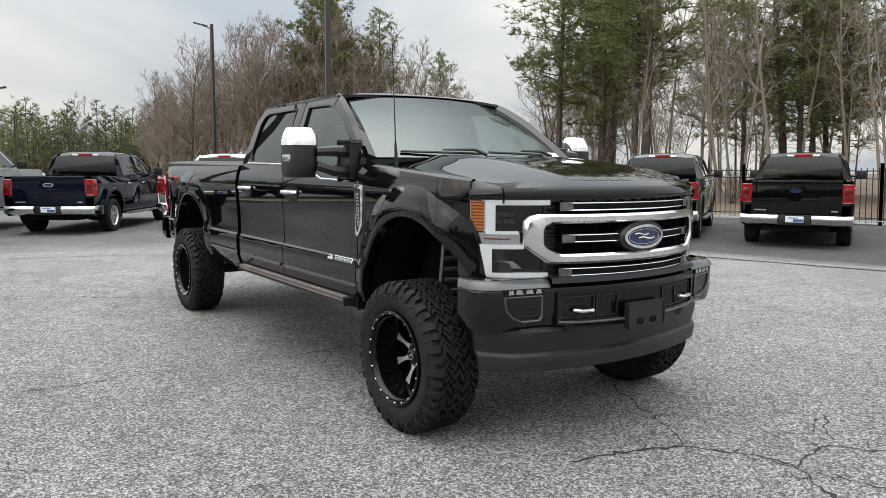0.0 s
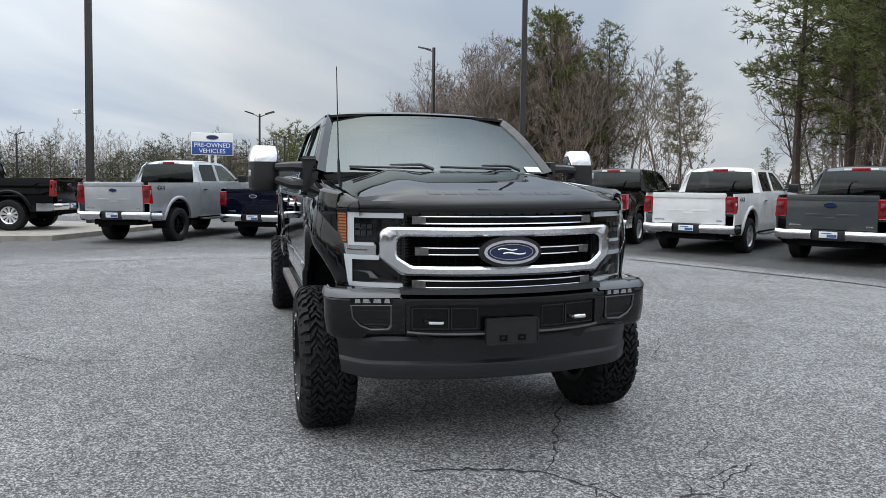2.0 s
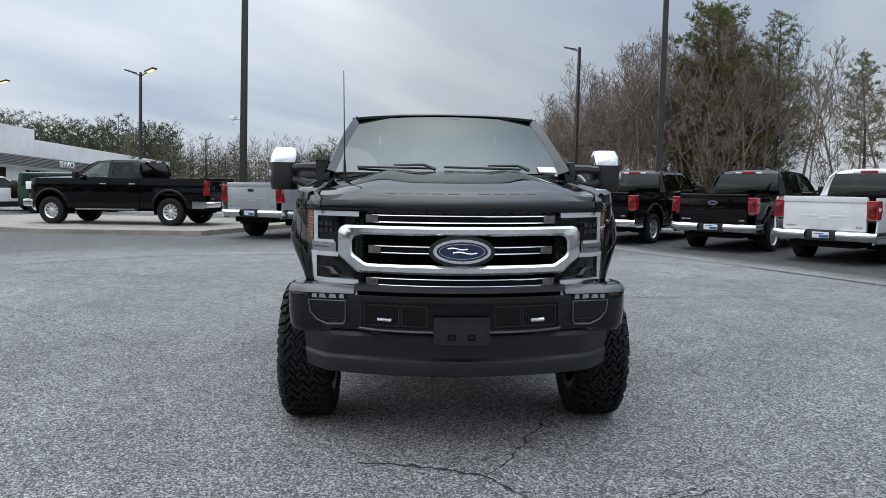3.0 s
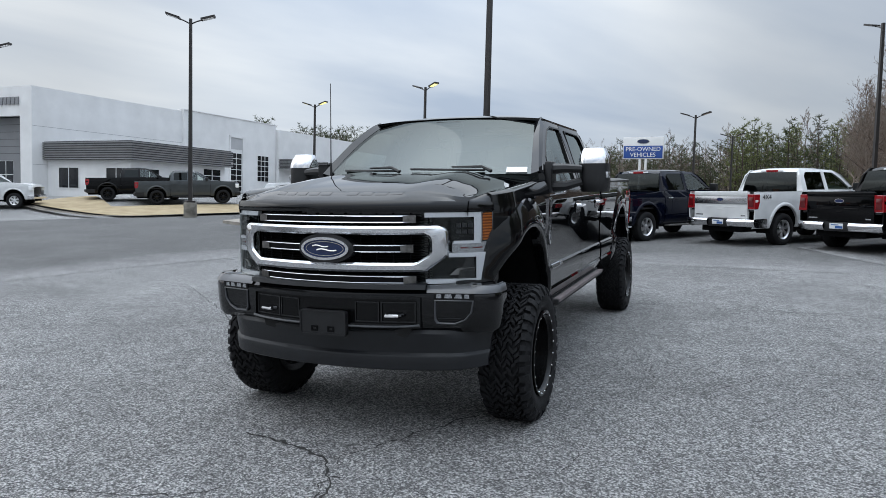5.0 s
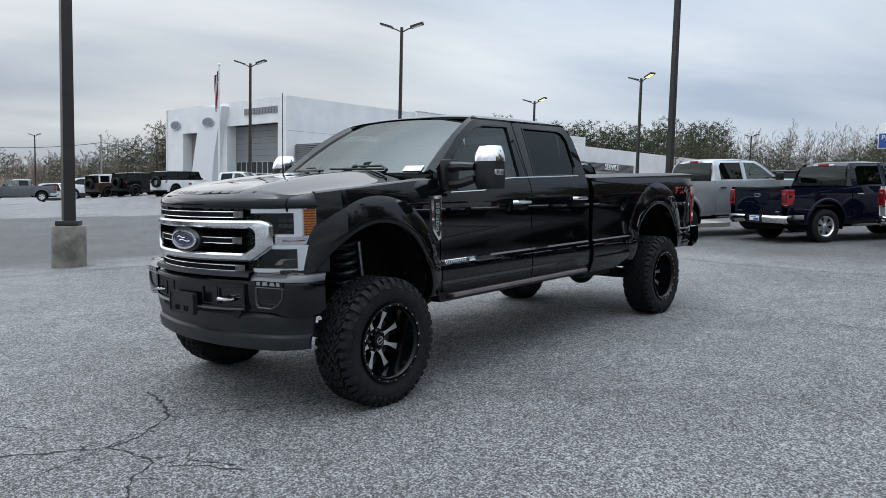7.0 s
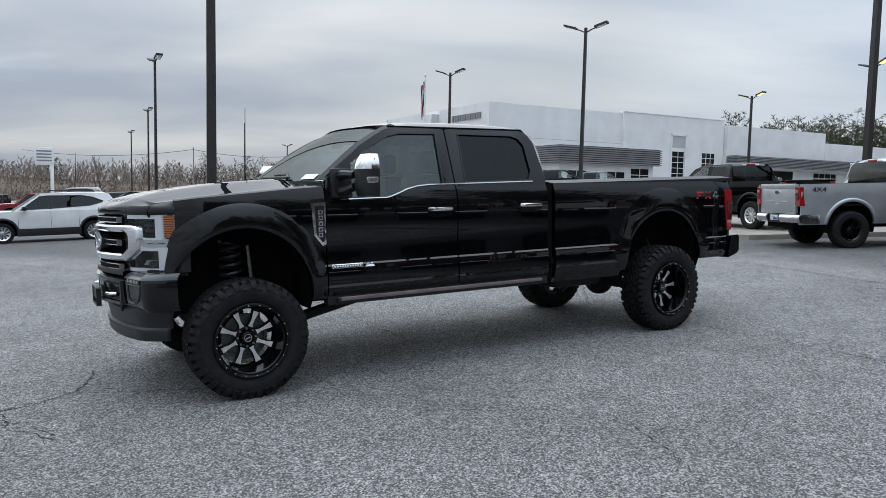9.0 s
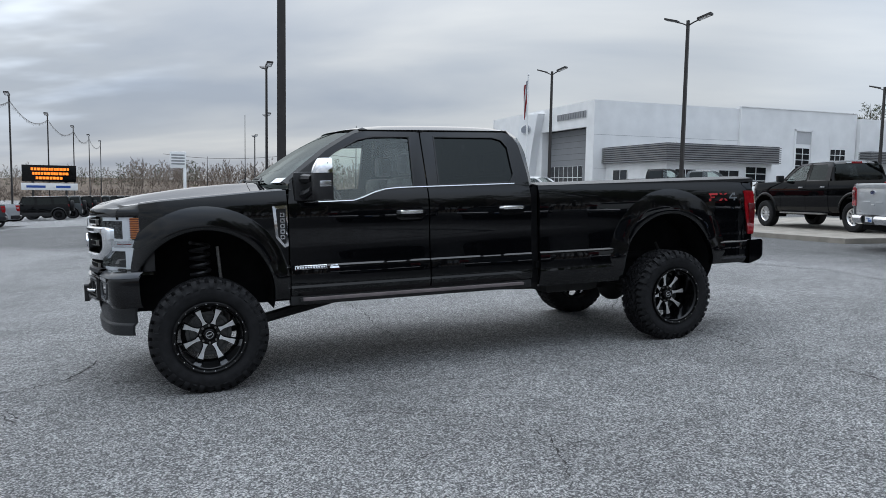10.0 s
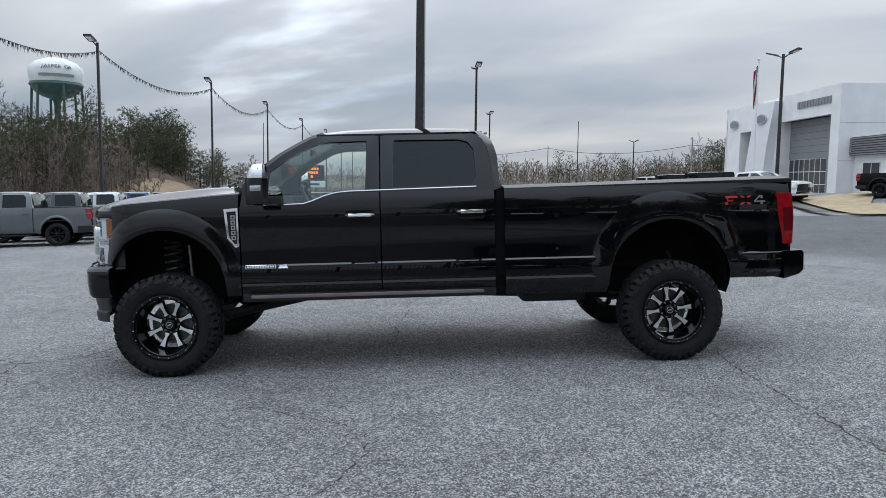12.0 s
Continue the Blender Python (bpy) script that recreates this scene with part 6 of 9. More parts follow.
            top_z = lambda x: interp(x, sorted((a_, b_) for a_, b_ in opening[1:6]))
            for poly in ([opening[0], opening[1], opening[2], (mid, top_z(mid)), opening[8]] if mid < xf - 0.15 else [opening[0], opening[1], (mid, top_z(mid)), opening[8]], [opening[8], (mid, top_z(mid))] + [p_ for p_ in opening[2:8] if p_[0] < mid]):
                bm = bmesh.new()
                bm.faces.new([bm.verts.new(flat(x, z, 0.014)) for x, z in poly])
                part("window_glass", bm, M_TINT, fr)
        for x0, x1 in cell if boxy >= 0.5 else ():
            inn = [(x0 + 0.06, belt_z + 0.03), (x0 + 0.06, zt - 0.06), (x1 - 0.05, zt - 0.06), (x1 - 0.05, belt_z + 0.03)]
            o = [(x0 - 0.06, belt_z), (x0 - 0.06, zt + 0.02), (x1 + 0.05, zt + 0.02), (x1 + 0.05, belt_z)]
            bm = bmesh.new()
            ring_prism(bm, o, inn, 0.04, 0.0, pl)
            fr = part("window_frame", bm, roof_body or body, root)
            bm = bmesh.new()
            bm.faces.new([bm.verts.new(pl(x, z, 0.012)) for x, z in inn])
            part("window_glass", bm, M_TINT, fr)
        bm = bmesh.new()
        box(bm, cowl - 0.30, cowl - 0.16, min(s * W, s * (W + 0.18)), max(s * W, s * (W + 0.18)), belt_z + 0.02, belt_z + 0.15, 0.03)
        part("mirror", bm, M_TRIM, root)
        bm = bmesh.new()
        box(bm, 0.0, 0.12, min(s * (W - 0.24), s * (W - 0.04)), max(s * (W - 0.24), s * (W - 0.04)), belt_z - 0.22, belt_z - 0.02, 0.02)
        part("tail_lamp", bm, M_RED, root)
        bm = bmesh.new()
        box(bm, L - 0.26, L - 0.04, min(s * (W - 0.34), s * (W - 0.12)), max(s * (W - 0.34), s * (W - 0.12)), hood - 0.36, hood - 0.20, 0.03)
        part("headlight", bm, M_WHITEL, root)
        if rack:
            bm = bmesh.new()
            tube(bm, [(lean(0.3, zt), s * (W - 0.30), H + 0.0), (lean(0.5, zt), s * (W - 0.30), H + 0.045), (mid, s * (W - 0.30), H + 0.05), (lean(cowl, zt) - 0.2, s * (W - 0.30), H)], 0.015, 6)
            part("roof_rail", bm, M_TRIM, root)
    bm = bmesh.new()
    sheet(bm, [[(x, y, z - 0.05 * (abs(y) / (W - 0.24)) ** 3) for y in span(-(W - 0.04 - tb), W - 0.04 - tb, 9)] for x, z in ((xr, zt), (xr + 0.12, H - 0.02), ((xr + xf) / 2, H), (xf - 0.2, H - 0.03), (xf, zt - 0.01))])
    rim_edges(bm, (0, 0, -0.03))
    part("roof", bm, roof_body or body, root, smooth=40)
    bm = bmesh.new()
    sheet(bm, [[(interp(v, [(0, cowl + 0.12), (1, xf)]) - 0.08 * q * q, q * (W - 0.10 - tb * 0.8 * v), interp(v, [(0, belt_z + 0.02), (1, zt)])) for q in span(-1, 1, 7)] for v in (0, 0.5, 1)])
    part("windscreen", bm, M_SHIELD, root, smooth=60)
    bm = bmesh.new()
    sheet(bm, [[(interp(v, [(0, 0.0), (1, xr)]), q * (W - 0.06 - tb * v), interp(v, [(0, belt_z), (1, zt)])) for q in span(-1, 1, 5)] for v in (0, 1)])
    part("back_window", bm, M_TINT, root)
    bm = bmesh.new()
    sheet(bm, [[(x, y, z - 0.05 * (abs(y) / W) ** 2) for y in span(-(W - 0.06), W - 0.06, 9)] for x, z in ((cowl - 0.02, belt_z + 0.02), (fa, hood), (L - 0.2, hood - 0.05), (L - 0.02, hood - 0.16))])
    rim_edges(bm, (0, 0, -0.03))
    part("bonnet", bm, body, root, smooth=40)
    bm = bmesh.new()
    box(bm, 0.0, 0.10, -(W - 0.05), W - 0.05, ground + 0.1, belt_z, 0.03)
    part("tailgate", bm, body, root)
    bm = bmesh.new()
    box(bm, L - 0.10, L + 0.0, -(W - 0.10), W - 0.10, ground + 0.1, hood - 0.16, 0.04)
    part("front_clip", bm, body, root)
    bm = bmesh.new()
    box(bm, L - 0.04, L + 0.02, -0.55, 0.55, ground + 0.18, hood - 0.22, 0.02)
    part("grille", bm, M_TRIM, root)
    bm = bmesh.new()
    box(bm, 0.1, L - 0.1, -(W - 0.36), W - 0.36, ground - 0.02, 0.7)
    box(bm, ra + ar, fa - ar, -(W - 0.1), W - 0.1, ground, ground + 0.06)
    part("underbody", bm, M_WELL, root)
    if spare:
        w = link("spare_wheel", tyre, None, root)
        w.matrix_local = pose(-0.12, 0.1, belt_z - 0.12, 0, 0, 90)
    wheels(root, (ra, fa), W - 0.12, tyre or TY_C, rim or RIM_C, R)
    return root

# ---------------------------------------------------------------- ground sheet
def asphalt(name="worn_asphalt", tone=1.0, crisp=1.0, frayed=False):
    """Worn paving: pale stones of two sizes in dark binder, with stains and scoured patches."""
    m = bpy.data.materials.new(name)
    m.use_nodes = True
    nt = m.node_tree
    p = nt.nodes["Principled BSDF"]
    tc = nt.nodes.new("ShaderNodeTexCoord")

    def noise_(scale, detail=4.0, rough=0.55):
        n = nt.nodes.new("ShaderNodeTexNoise")
        n.inputs["Scale"].default_value, n.inputs["Detail"].default_value, n.inputs["Roughness"].default_value = scale, detail, rough
        nt.links.new(tc.outputs["Object"], n.inputs["Vector"])
        return n.outputs["Fac"]

    def ranged(src, a, b, lo, hi):
        r = nt.nodes.new("ShaderNodeMapRange")
        r.inputs["From Min"].default_value, r.inputs["From Max"].default_value = a, b
        r.inputs["To Min"].default_value, r.inputs["To Max"].default_value = lo, hi
        nt.links.new(src, r.inputs[0])
        return r.outputs[0]

    def math_(op, a, b):
        n = nt.nodes.new("ShaderNodeMath")
        n.operation = op
        for k, v in enumerate((a, b)):
            if isinstance(v, float):
                n.inputs[k].default_value = v
            else:
                nt.links.new(v, n.inputs[k])
        return n.outputs[0]

    def stones(scale):
        v = nt.nodes.new("ShaderNodeTexVoronoi")
        v.inputs["Scale"].default_value = scale
        nt.links.new(tc.outputs["Object"], v.inputs["Vector"])
        sep = nt.nodes.new("ShaderNodeSeparateColor")
        nt.links.new(v.outputs["Color"], sep.inputs[0])
        return v, sep.outputs[0]

    v1, c1 = stones(88.0)
    v2, c2 = stones(170.0)
    grain = math_("ADD", math_("MULTIPLY", c1, 0.55), math_("MULTIPLY", c2, 0.45))
    rim = ranged(v1.outputs["Distance"], 0.25, 0.75, 0.05, -0.16)
    value = math_("ADD", grain, rim)
    r = nt.nodes.new("ShaderNodeValToRGB")
    e = r.color_ramp.elements
    lo, mid, hi = ((0.043, 0.043, 0.044), (0.168, 0.167, 0.167), (0.52, 0.516, 0.505))
    soft = lambda c: tuple(x * crisp + y * (1 - crisp) for x, y in zip(c, (0.195,) * 3))
    e[0].position, e[0].color = 0.16, (*soft(lo), 1)
    e[1].position, e[1].color = 0.80, (*soft(hi), 1)
    mm = e.new(0.46)
    mm.color = (*soft(mid), 1)
    nt.links.new(value, r.inputs[0])
    stain = math_("MULTIPLY", ranged(noise_(0.35, 6), 0.3, 0.7, 0.82, 1.16), ranged(noise_(2.6, 5), 0.3, 0.7, 0.87, 1.12))
    scour = math_("MULTIPLY", stain, ranged(noise_(14.0, 8, 0.75), 0.35, 0.65, 0.80, 1.20))
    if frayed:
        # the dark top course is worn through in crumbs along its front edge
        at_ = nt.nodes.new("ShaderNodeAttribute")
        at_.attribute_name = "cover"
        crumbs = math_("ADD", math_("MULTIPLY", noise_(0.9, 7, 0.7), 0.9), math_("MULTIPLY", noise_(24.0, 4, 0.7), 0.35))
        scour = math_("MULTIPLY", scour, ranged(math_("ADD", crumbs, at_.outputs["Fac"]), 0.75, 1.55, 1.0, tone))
    sc = nt.nodes.new("ShaderNodeVectorMath")
    sc.operation = "SCALE"
    nt.links.new(r.outputs[0], sc.inputs[0])
    nt.links.new(scour, sc.inputs["Scale"])
    nt.links.new(sc.outputs[0], p.inputs["Base Color"])
    p.inputs["Roughness"].default_value = 0.82 if crisp > 0.8 else 0.62
    b = nt.nodes.new("ShaderNodeBump")
    b.inputs["Strength"].default_value, b.inputs["Distance"].default_value = 0.9 * crisp, 0.012
    nt.links.new(math_("ADD", math_("MULTIPLY", grain, 0.7), noise_(240, 3)), b.inputs["Height"])
    nt.links.new(b.outputs[0], p.inputs["Normal"])
    return m


M_ASPHALT = asphalt()
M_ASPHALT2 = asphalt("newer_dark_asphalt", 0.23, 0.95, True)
M_ASPHALT3 = asphalt("smooth_old_asphalt", 0.46, 0.85, True)
M_CONC = mat("pale_concrete", (0.255, 0.232, 0.200), rough=0.9, vary=0.18, scale=2.5, bump=0.3, bump_scale=80)
M_CONC2 = mat("grey_concrete", (0.27, 0.265, 0.25), rough=0.9, vary=0.25, scale=5, bump=0.4, bump_scale=60)
M_FOOT = mat("stained_footing_concrete", (0.105, 0.095, 0.080), rough=0.9, color2=(0.22, 0.205, 0.175), scale=4.5, detail=10, bump=0.4, bump_scale=50)
M_TAN = mat("dry_tan_lawn", (0.26, 0.20, 0.115), rough=0.95, color2=(0.36, 0.29, 0.18), scale=1.5, detail=10, bump=0.5, bump_scale=30)
M_FIELD = mat("brown_leaf_ground", (0.075, 0.052, 0.036), rough=0.95, color2=(0.12, 0.088, 0.060), scale=0.6, detail=10, bump=0.5, bump_scale=10)
M_BANK = mat("dry_bank_grass", (0.15, 0.105, 0.06), rough=0.95, color2=(0.22, 0.165, 0.10), scale=0.8, detail=10, bump=0.5, bump_scale=20)
M_POLE = mat("bronze_pole_paint", (0.022, 0.019, 0.018), rough=0.45, vary=0.2, scale=4)
M_STUCCO = mat("white_wall_panels", (0.78, 0.78, 0.775), rough=0.7, vary=0.06, scale=0.7, detail=8)
M_GREYP = mat("grey_metal_panels", (0.22, 0.225, 0.235), rough=0.45, vary=0.06, scale=1.0)
M_CORR = mat("corrugated_metal", (0.30, 0.30, 0.305), rough=0.4, metal=0.35, vary=0.1, scale=1.5)
# same metal as the ribs, darkened to paint the shade between them
M_RIBSHADE = mat("rib_gap_shade", (0.07, 0.07, 0.074), rough=0.6, vary=0.1, scale=1.5)
M_SILVERP = mat("silver_tower_panel", (0.74, 0.75, 0.76), rough=0.35)
M_NICHE = mat("pale_grey_panel", (0.46, 0.465, 0.475), rough=0.6, vary=0.06, scale=1.0)
M_WIN = mat("dark_building_glass", (0.012, 0.014, 0.017), rough=0.06, coat=0.3)
M_SIGNB = mat("sign_blue", (0.022, 0.075, 0.30), rough=0.4)
M_CRACK = mat("crack_tar", (0.020, 0.019, 0.018), rough=0.9, vary=0.4, scale=30)


def ground_sheet():
    c = sorted(set([-1500, -900, -500, -300, -200, -150, -120, -105] + list(range(-90, 63, 3)) + [70, 80, 110, 160, 250, 400, 700, 1500]))
    bm = bmesh.new()
    sheet(bm, [[(x, y, gz(x, y)) for y in c] for x in c])
    return bm


ground = part("ground", ground_sheet(), M_ASPHALT, None, "worn grey asphalt lot with pale aggregate and cracks", smooth=60)
tagged(ground, category="asphalt", kind="structure")


def slab(name, poly, h, material, label, category, step=None, kerb=0.0):
    """A raised slab on the ground, following its slope."""
    bm = bmesh.new()
    prism(bm, poly, -0.3, h, lambda x, y, q: (x, y, gz(x, y) + q))
    ob = part(name, bm, material, None, label, smooth=0)
    tagged(ob, category=category, kind="structure")
    return ob


def strip_land(name, pts, width, dz, material, label, category):
    bm = bmesh.new()
    rows = []
    for i, (x, y) in enumerate(pts):
        a, b = pts[max(i - 1, 0)], pts[min(i + 1, len(pts) - 1)]
        d = Vector((b[0] - a[0], b[1] - a[1])).normalized()
        n = Vector((-d.y, d.x))
        rows.append([(x + n.x * w, y + n.y * w, gz(x + n.x * w, y + n.y * w) + dz) for w in (-width / 2, width / 2)])
    sheet(bm, rows)
    bmesh.ops.solidify(bm, geom=bm.faces[:], thickness=0.12)
    ob = part(name, bm, material, None, label, smooth=30)
    tagged(ob, category=category, kind="structure")
    return ob


def quad_land(name, poly, dz, material, label, category, div=14):
    """A four-cornered patch of ground, divided so that it follows the slope."""
    A, B_, C_, D = [Vector((*p, 0)) for p in poly]
    bm = bmesh.new()
    rows = []
    for i in range(div + 1):
        p, q = A.lerp(D, i / div), B_.lerp(C_, i / div)
        rows.append([(lambda r: (r.x, r.y, gz(r.x, r.y) + dz))(p.lerp(q, j / div)) for j in range(div + 1)])
    sheet(bm, rows)
    ob = part(name, bm, material, None, label, smooth=60)
    tagged(ob, category=category, kind="structure")
    return ob


# kerbed islands and lawns
slab("kerb_island", [(-13.3, 14.05), (-17.2, 11.9), (-20.8, 11.2), (-24.6, 11.2), (-25.9, 12.6), (-26.0, 16.6), (-20, 19.0), (-14.0, 19.3)], 0.14, M_CONC, "pale concrete kerbed display island", "kerb")
quad_land("lawn", [(-32.6, 9.2), (-33.0, 18), (-38.2, 17), (-38.4, 9.2)], 0.12, M_TAN, "dry tan lawn in front of the showroom", "lawn", 10)
quad_land("lawn", [(-32.6, 9.2), (-38.4, 9.2), (-45.2, 9.3), (-41.5, 5.2)], 0.12, M_TAN, "dry tan lawn beside the showroom drive", "lawn", 10)
strip_land("kerb", [(-33.2, 18), (-32.5, 12), (-32.0, 9.2), (-33.8, 7.6), (-38, 5.9), (-41.5, 4.9), (-44, 6.4)], 0.5, 0.14, M_CONC, "pale concrete kerb round the lawn", "kerb")
quad_land("verge", [(9.0, 25.6), (45, -2), (90, 30), (20, 90)], 0.02, M_FIELD, "brown leaf-covered ground under the trees", "ground")
quad_land("verge", [(-75, 62), (9.0, 25.6), (20, 90), (-70, 140)], 0.02, M_FIELD, "brown leaf-covered ground under the trees", "ground")
strip_land("kerb", [(40, -0.5), (20.5, 12.8), (12.2, 19.8), (9.6, 22.9), (4, 24.4), (-4, 25.4), (-12, 25.2), (-17, 24)], 0.35, 0.13, M_CONC2, "grey concrete kerb behind the parked trucks", "kerb")

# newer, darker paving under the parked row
def paved_band(front, back, dz, material, label, fray):
    """Paving between two lines; "cover" grows from its front edge over a width of fray metres."""
    V, cover, n_rows = [], [], 0
    for i in range(len(front) - 1):
        for t in span(0, 1, 13)[: 13 if i == len(front) - 2 else 12]:
            a, b = Vector(front[i]).lerp(Vector(front[i + 1]), t), Vector(back[i]).lerp(Vector(back[i + 1]), t)
            d = (b - a).normalized()
            far = (b - a).length
            for w in sorted([fray * k for k in (0, 0.25, 0.5, 0.75, 1.0, 1.5)] + [far * k for k in (0.3, 0.4, 0.5, 0.6, 0.75, 0.88, 1.0)]):
                q = a + d * w
                V.append((q.x, q.y, gz(q.x, q.y) + dz + 0.03 * min(1, w / 20) ** 2))
                cover.append(min(1.0, w / fray))
            n_rows += 1
    F_ = [(i * 13 + k, i * 13 + k + 1, i * 13 + k + 14, i * 13 + k + 13) for i in range(n_rows - 1) for k in range(12)]
    me = bpy.data.meshes.new("pavement")
    me.from_pydata(V, [], F_)
    me.attributes.new("cover", "FLOAT", "POINT").data.foreach_set("value", cover)
    me.shade_smooth()
    tagged(link("pavement", me, material, None, label), category="asphalt", kind="structure")


paved_band([(2.0, 15.2), (-1.1, 14.9), (-4.6, 13.0), (-7.4, 12.2), (-9.6, 10.0), (-10.4, 7.3), (-9.6, 4.6), (-8.2, 1.8), (-7.2, -0.6), (-9.6, -5.0), (-11.2, -10.0), (-11.7, -15.0)],
           [(0.0, 25.0), (-5.0, 25.4), (-14, 25.0), (-20, 24.0), (-26, 22.0), (-32, 18.0), (-33, 12.0), (-33, 6.0), (-33, 0.0), (-33, -10.0), (-32, -18.0), (-26, -23.0)], 0.005, M_ASPHALT3, "smooth dark grey old asphalt drive", 3.0)
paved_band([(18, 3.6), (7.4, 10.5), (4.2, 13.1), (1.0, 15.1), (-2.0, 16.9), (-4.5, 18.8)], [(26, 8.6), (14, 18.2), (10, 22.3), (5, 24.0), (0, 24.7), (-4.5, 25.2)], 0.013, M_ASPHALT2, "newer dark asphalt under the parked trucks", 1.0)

# cracks in the asphalt: thin sunken-looking tar lines
def crack(name, pts, width=0.012, seed=1, spurs=True):
    """A jagged open crack along a line, with short spurs where the paving has crumbled."""
    rng = random.Random(seed)
    bm = bmesh.new()

    def run(line, width):
        rows = []
        for i, p in enumerate(line):
            d = (line[min(i + 1, len(line) - 1)] - line[max(i - 1, 0)]).normalized()
            n = Vector((-d.y, d.x, 0))
            wd = width * (rng.uniform(0.20, 0.9) if rng.random() < 0.85 else rng.uniform(1.0, 1.7)) * (0.3 if i in (0, len(line) - 1) else 1)
            k = rng.uniform(-0.4, 0.4) * wd
            rows.append([(p.x + n.x * o, p.y + n.y * o, gz(p.x + n.x * o, p.y + n.y * o) + 0.003) for o in (k - wd / 2, k + wd / 2)])
        sheet(bm, rows)

    fine = [Vector((*pts[0], 0))]
    for a, b in zip(pts, pts[1:]):
        a, b = Vector((*a, 0)), Vector((*b, 0))
        n = max(2, int((b - a).length / 0.035))
        side_ = Vector((-(b - a).y, (b - a).x, 0)).normalized()
        w = 0.0
        for k in range(1, n + 1):
            w = 0.80 * w + rng.uniform(-0.017, 0.017)
            fine.append(a.lerp(b, k / n) + side_ * (w if k < n else 0))
    run(fine, width)
    for k in range(len(fine) // 9 if spurs else 0):
        i = rng.randrange(1, len(fine) - 1)
        d = (fine[i + 1] - fine[i - 1]).normalized()
        a = rng.choice((-1, 1)) * rng.uniform(0.6, 1.3)
        e = Vector((d.x * math.cos(a) - d.y * math.sin(a), d.x * math.sin(a) + d.y * math.cos(a), 0))
        q = [fine[i]]
        for _ in range(rng.randint(3, 6)):
            q.append(q[-1] + e * 0.03 + Vector((rng.uniform(-0.01, 0.01), rng.uniform(-0.01, 0.01), 0)))
        run(q, width * 0.6)
    return part(name, bm, M_CRACK, ground, "dark crack in the asphalt", smooth=0)


CRACKS = [
    ([(0.68, 3.75), (0.95, 3.89), (1.38, 3.97), (1.69, 3.86), (1.85, 3.68), (1.86, 3.3), (1.80, 2.9)], 0.022),
    ([(1.24, 5.16), (1.33, 4.44), (1.38, 3.97)], 0.014),
    ([(1.85, 3.68), (2.19, 3.99), (2.50, 3.91), (3.2, 4.1)], 0.016),
    ([(-3.4, 4.3), (-3.03, 4.84), (-2.58, 5.11), (-1.92, 5.56), (-1.24, 5.91), (-0.72, 6.27)], 0.014),
    ([(1.74, 6.90), (1.75, 7.42), (1.78, 7.87), (2.07, 8.15), (2.7, 8.3)], 0.010),
    ([(-1.65, 9.34), (-1.06, 9.63), (-0.21, 10.17), (0.62, 10.77), (1.5, 11.2)], 0.014),
    ([(0.17, 13.51), (1.42, 12.53), (2.64, 12.85), (5.5, 12.2)], 0.02),
    ([(1.42, 12.53), (1.7, 11.2), (2.2, 10.6)], 0.012),
    ([(-6.5, 8.2), (-4.4, 8.6), (-2.9, 8.5)], 0.02),
    ([(-9, 4.0), (-6.2, 5.2), (-3.03, 4.84)], 0.014),
    ([(-4.6, 12.4), (-3.0, 13.2), (0.17, 13.51)], 0.02),
    ([(1.62, 3.83), (2.01, 3.60), (2.6, 3.0), (3.3, 2.6)], 0.010),
    ([(-12, 6.5), (-8.5, 7.4), (-6.5, 8.2)], 0.025),
    ([(2.35, 4.45), (2.17, 4.13), (2.28, 4.04)], 0.014),
    ([(2.25, 4.06), (2.42, 4.51)], 0.010),
    ([(0.95, 2.66), (1.38, 3.12), (1.44, 3.39)], 0.010),
]
for i, (p, w) in enumerate(CRACKS):
    crack("crack", p, w, i + 3)
rng = random.Random(21)
for i in range(16):
    x, y, a = rng.uniform(-5, 4), rng.uniform(2.0, 13), rng.uniform(0, 6.28)
    pts = [(x, y)]
    for k in range(rng.randint(2, 4)):
        a += rng.uniform(-0.7, 0.7)
        pts.append((pts[-1][0] + 0.45 * math.cos(a), pts[-1][1] + 0.45 * math.sin(a)))
    crack("crack", pts, rng.uniform(0.004, 0.008), i + 40)

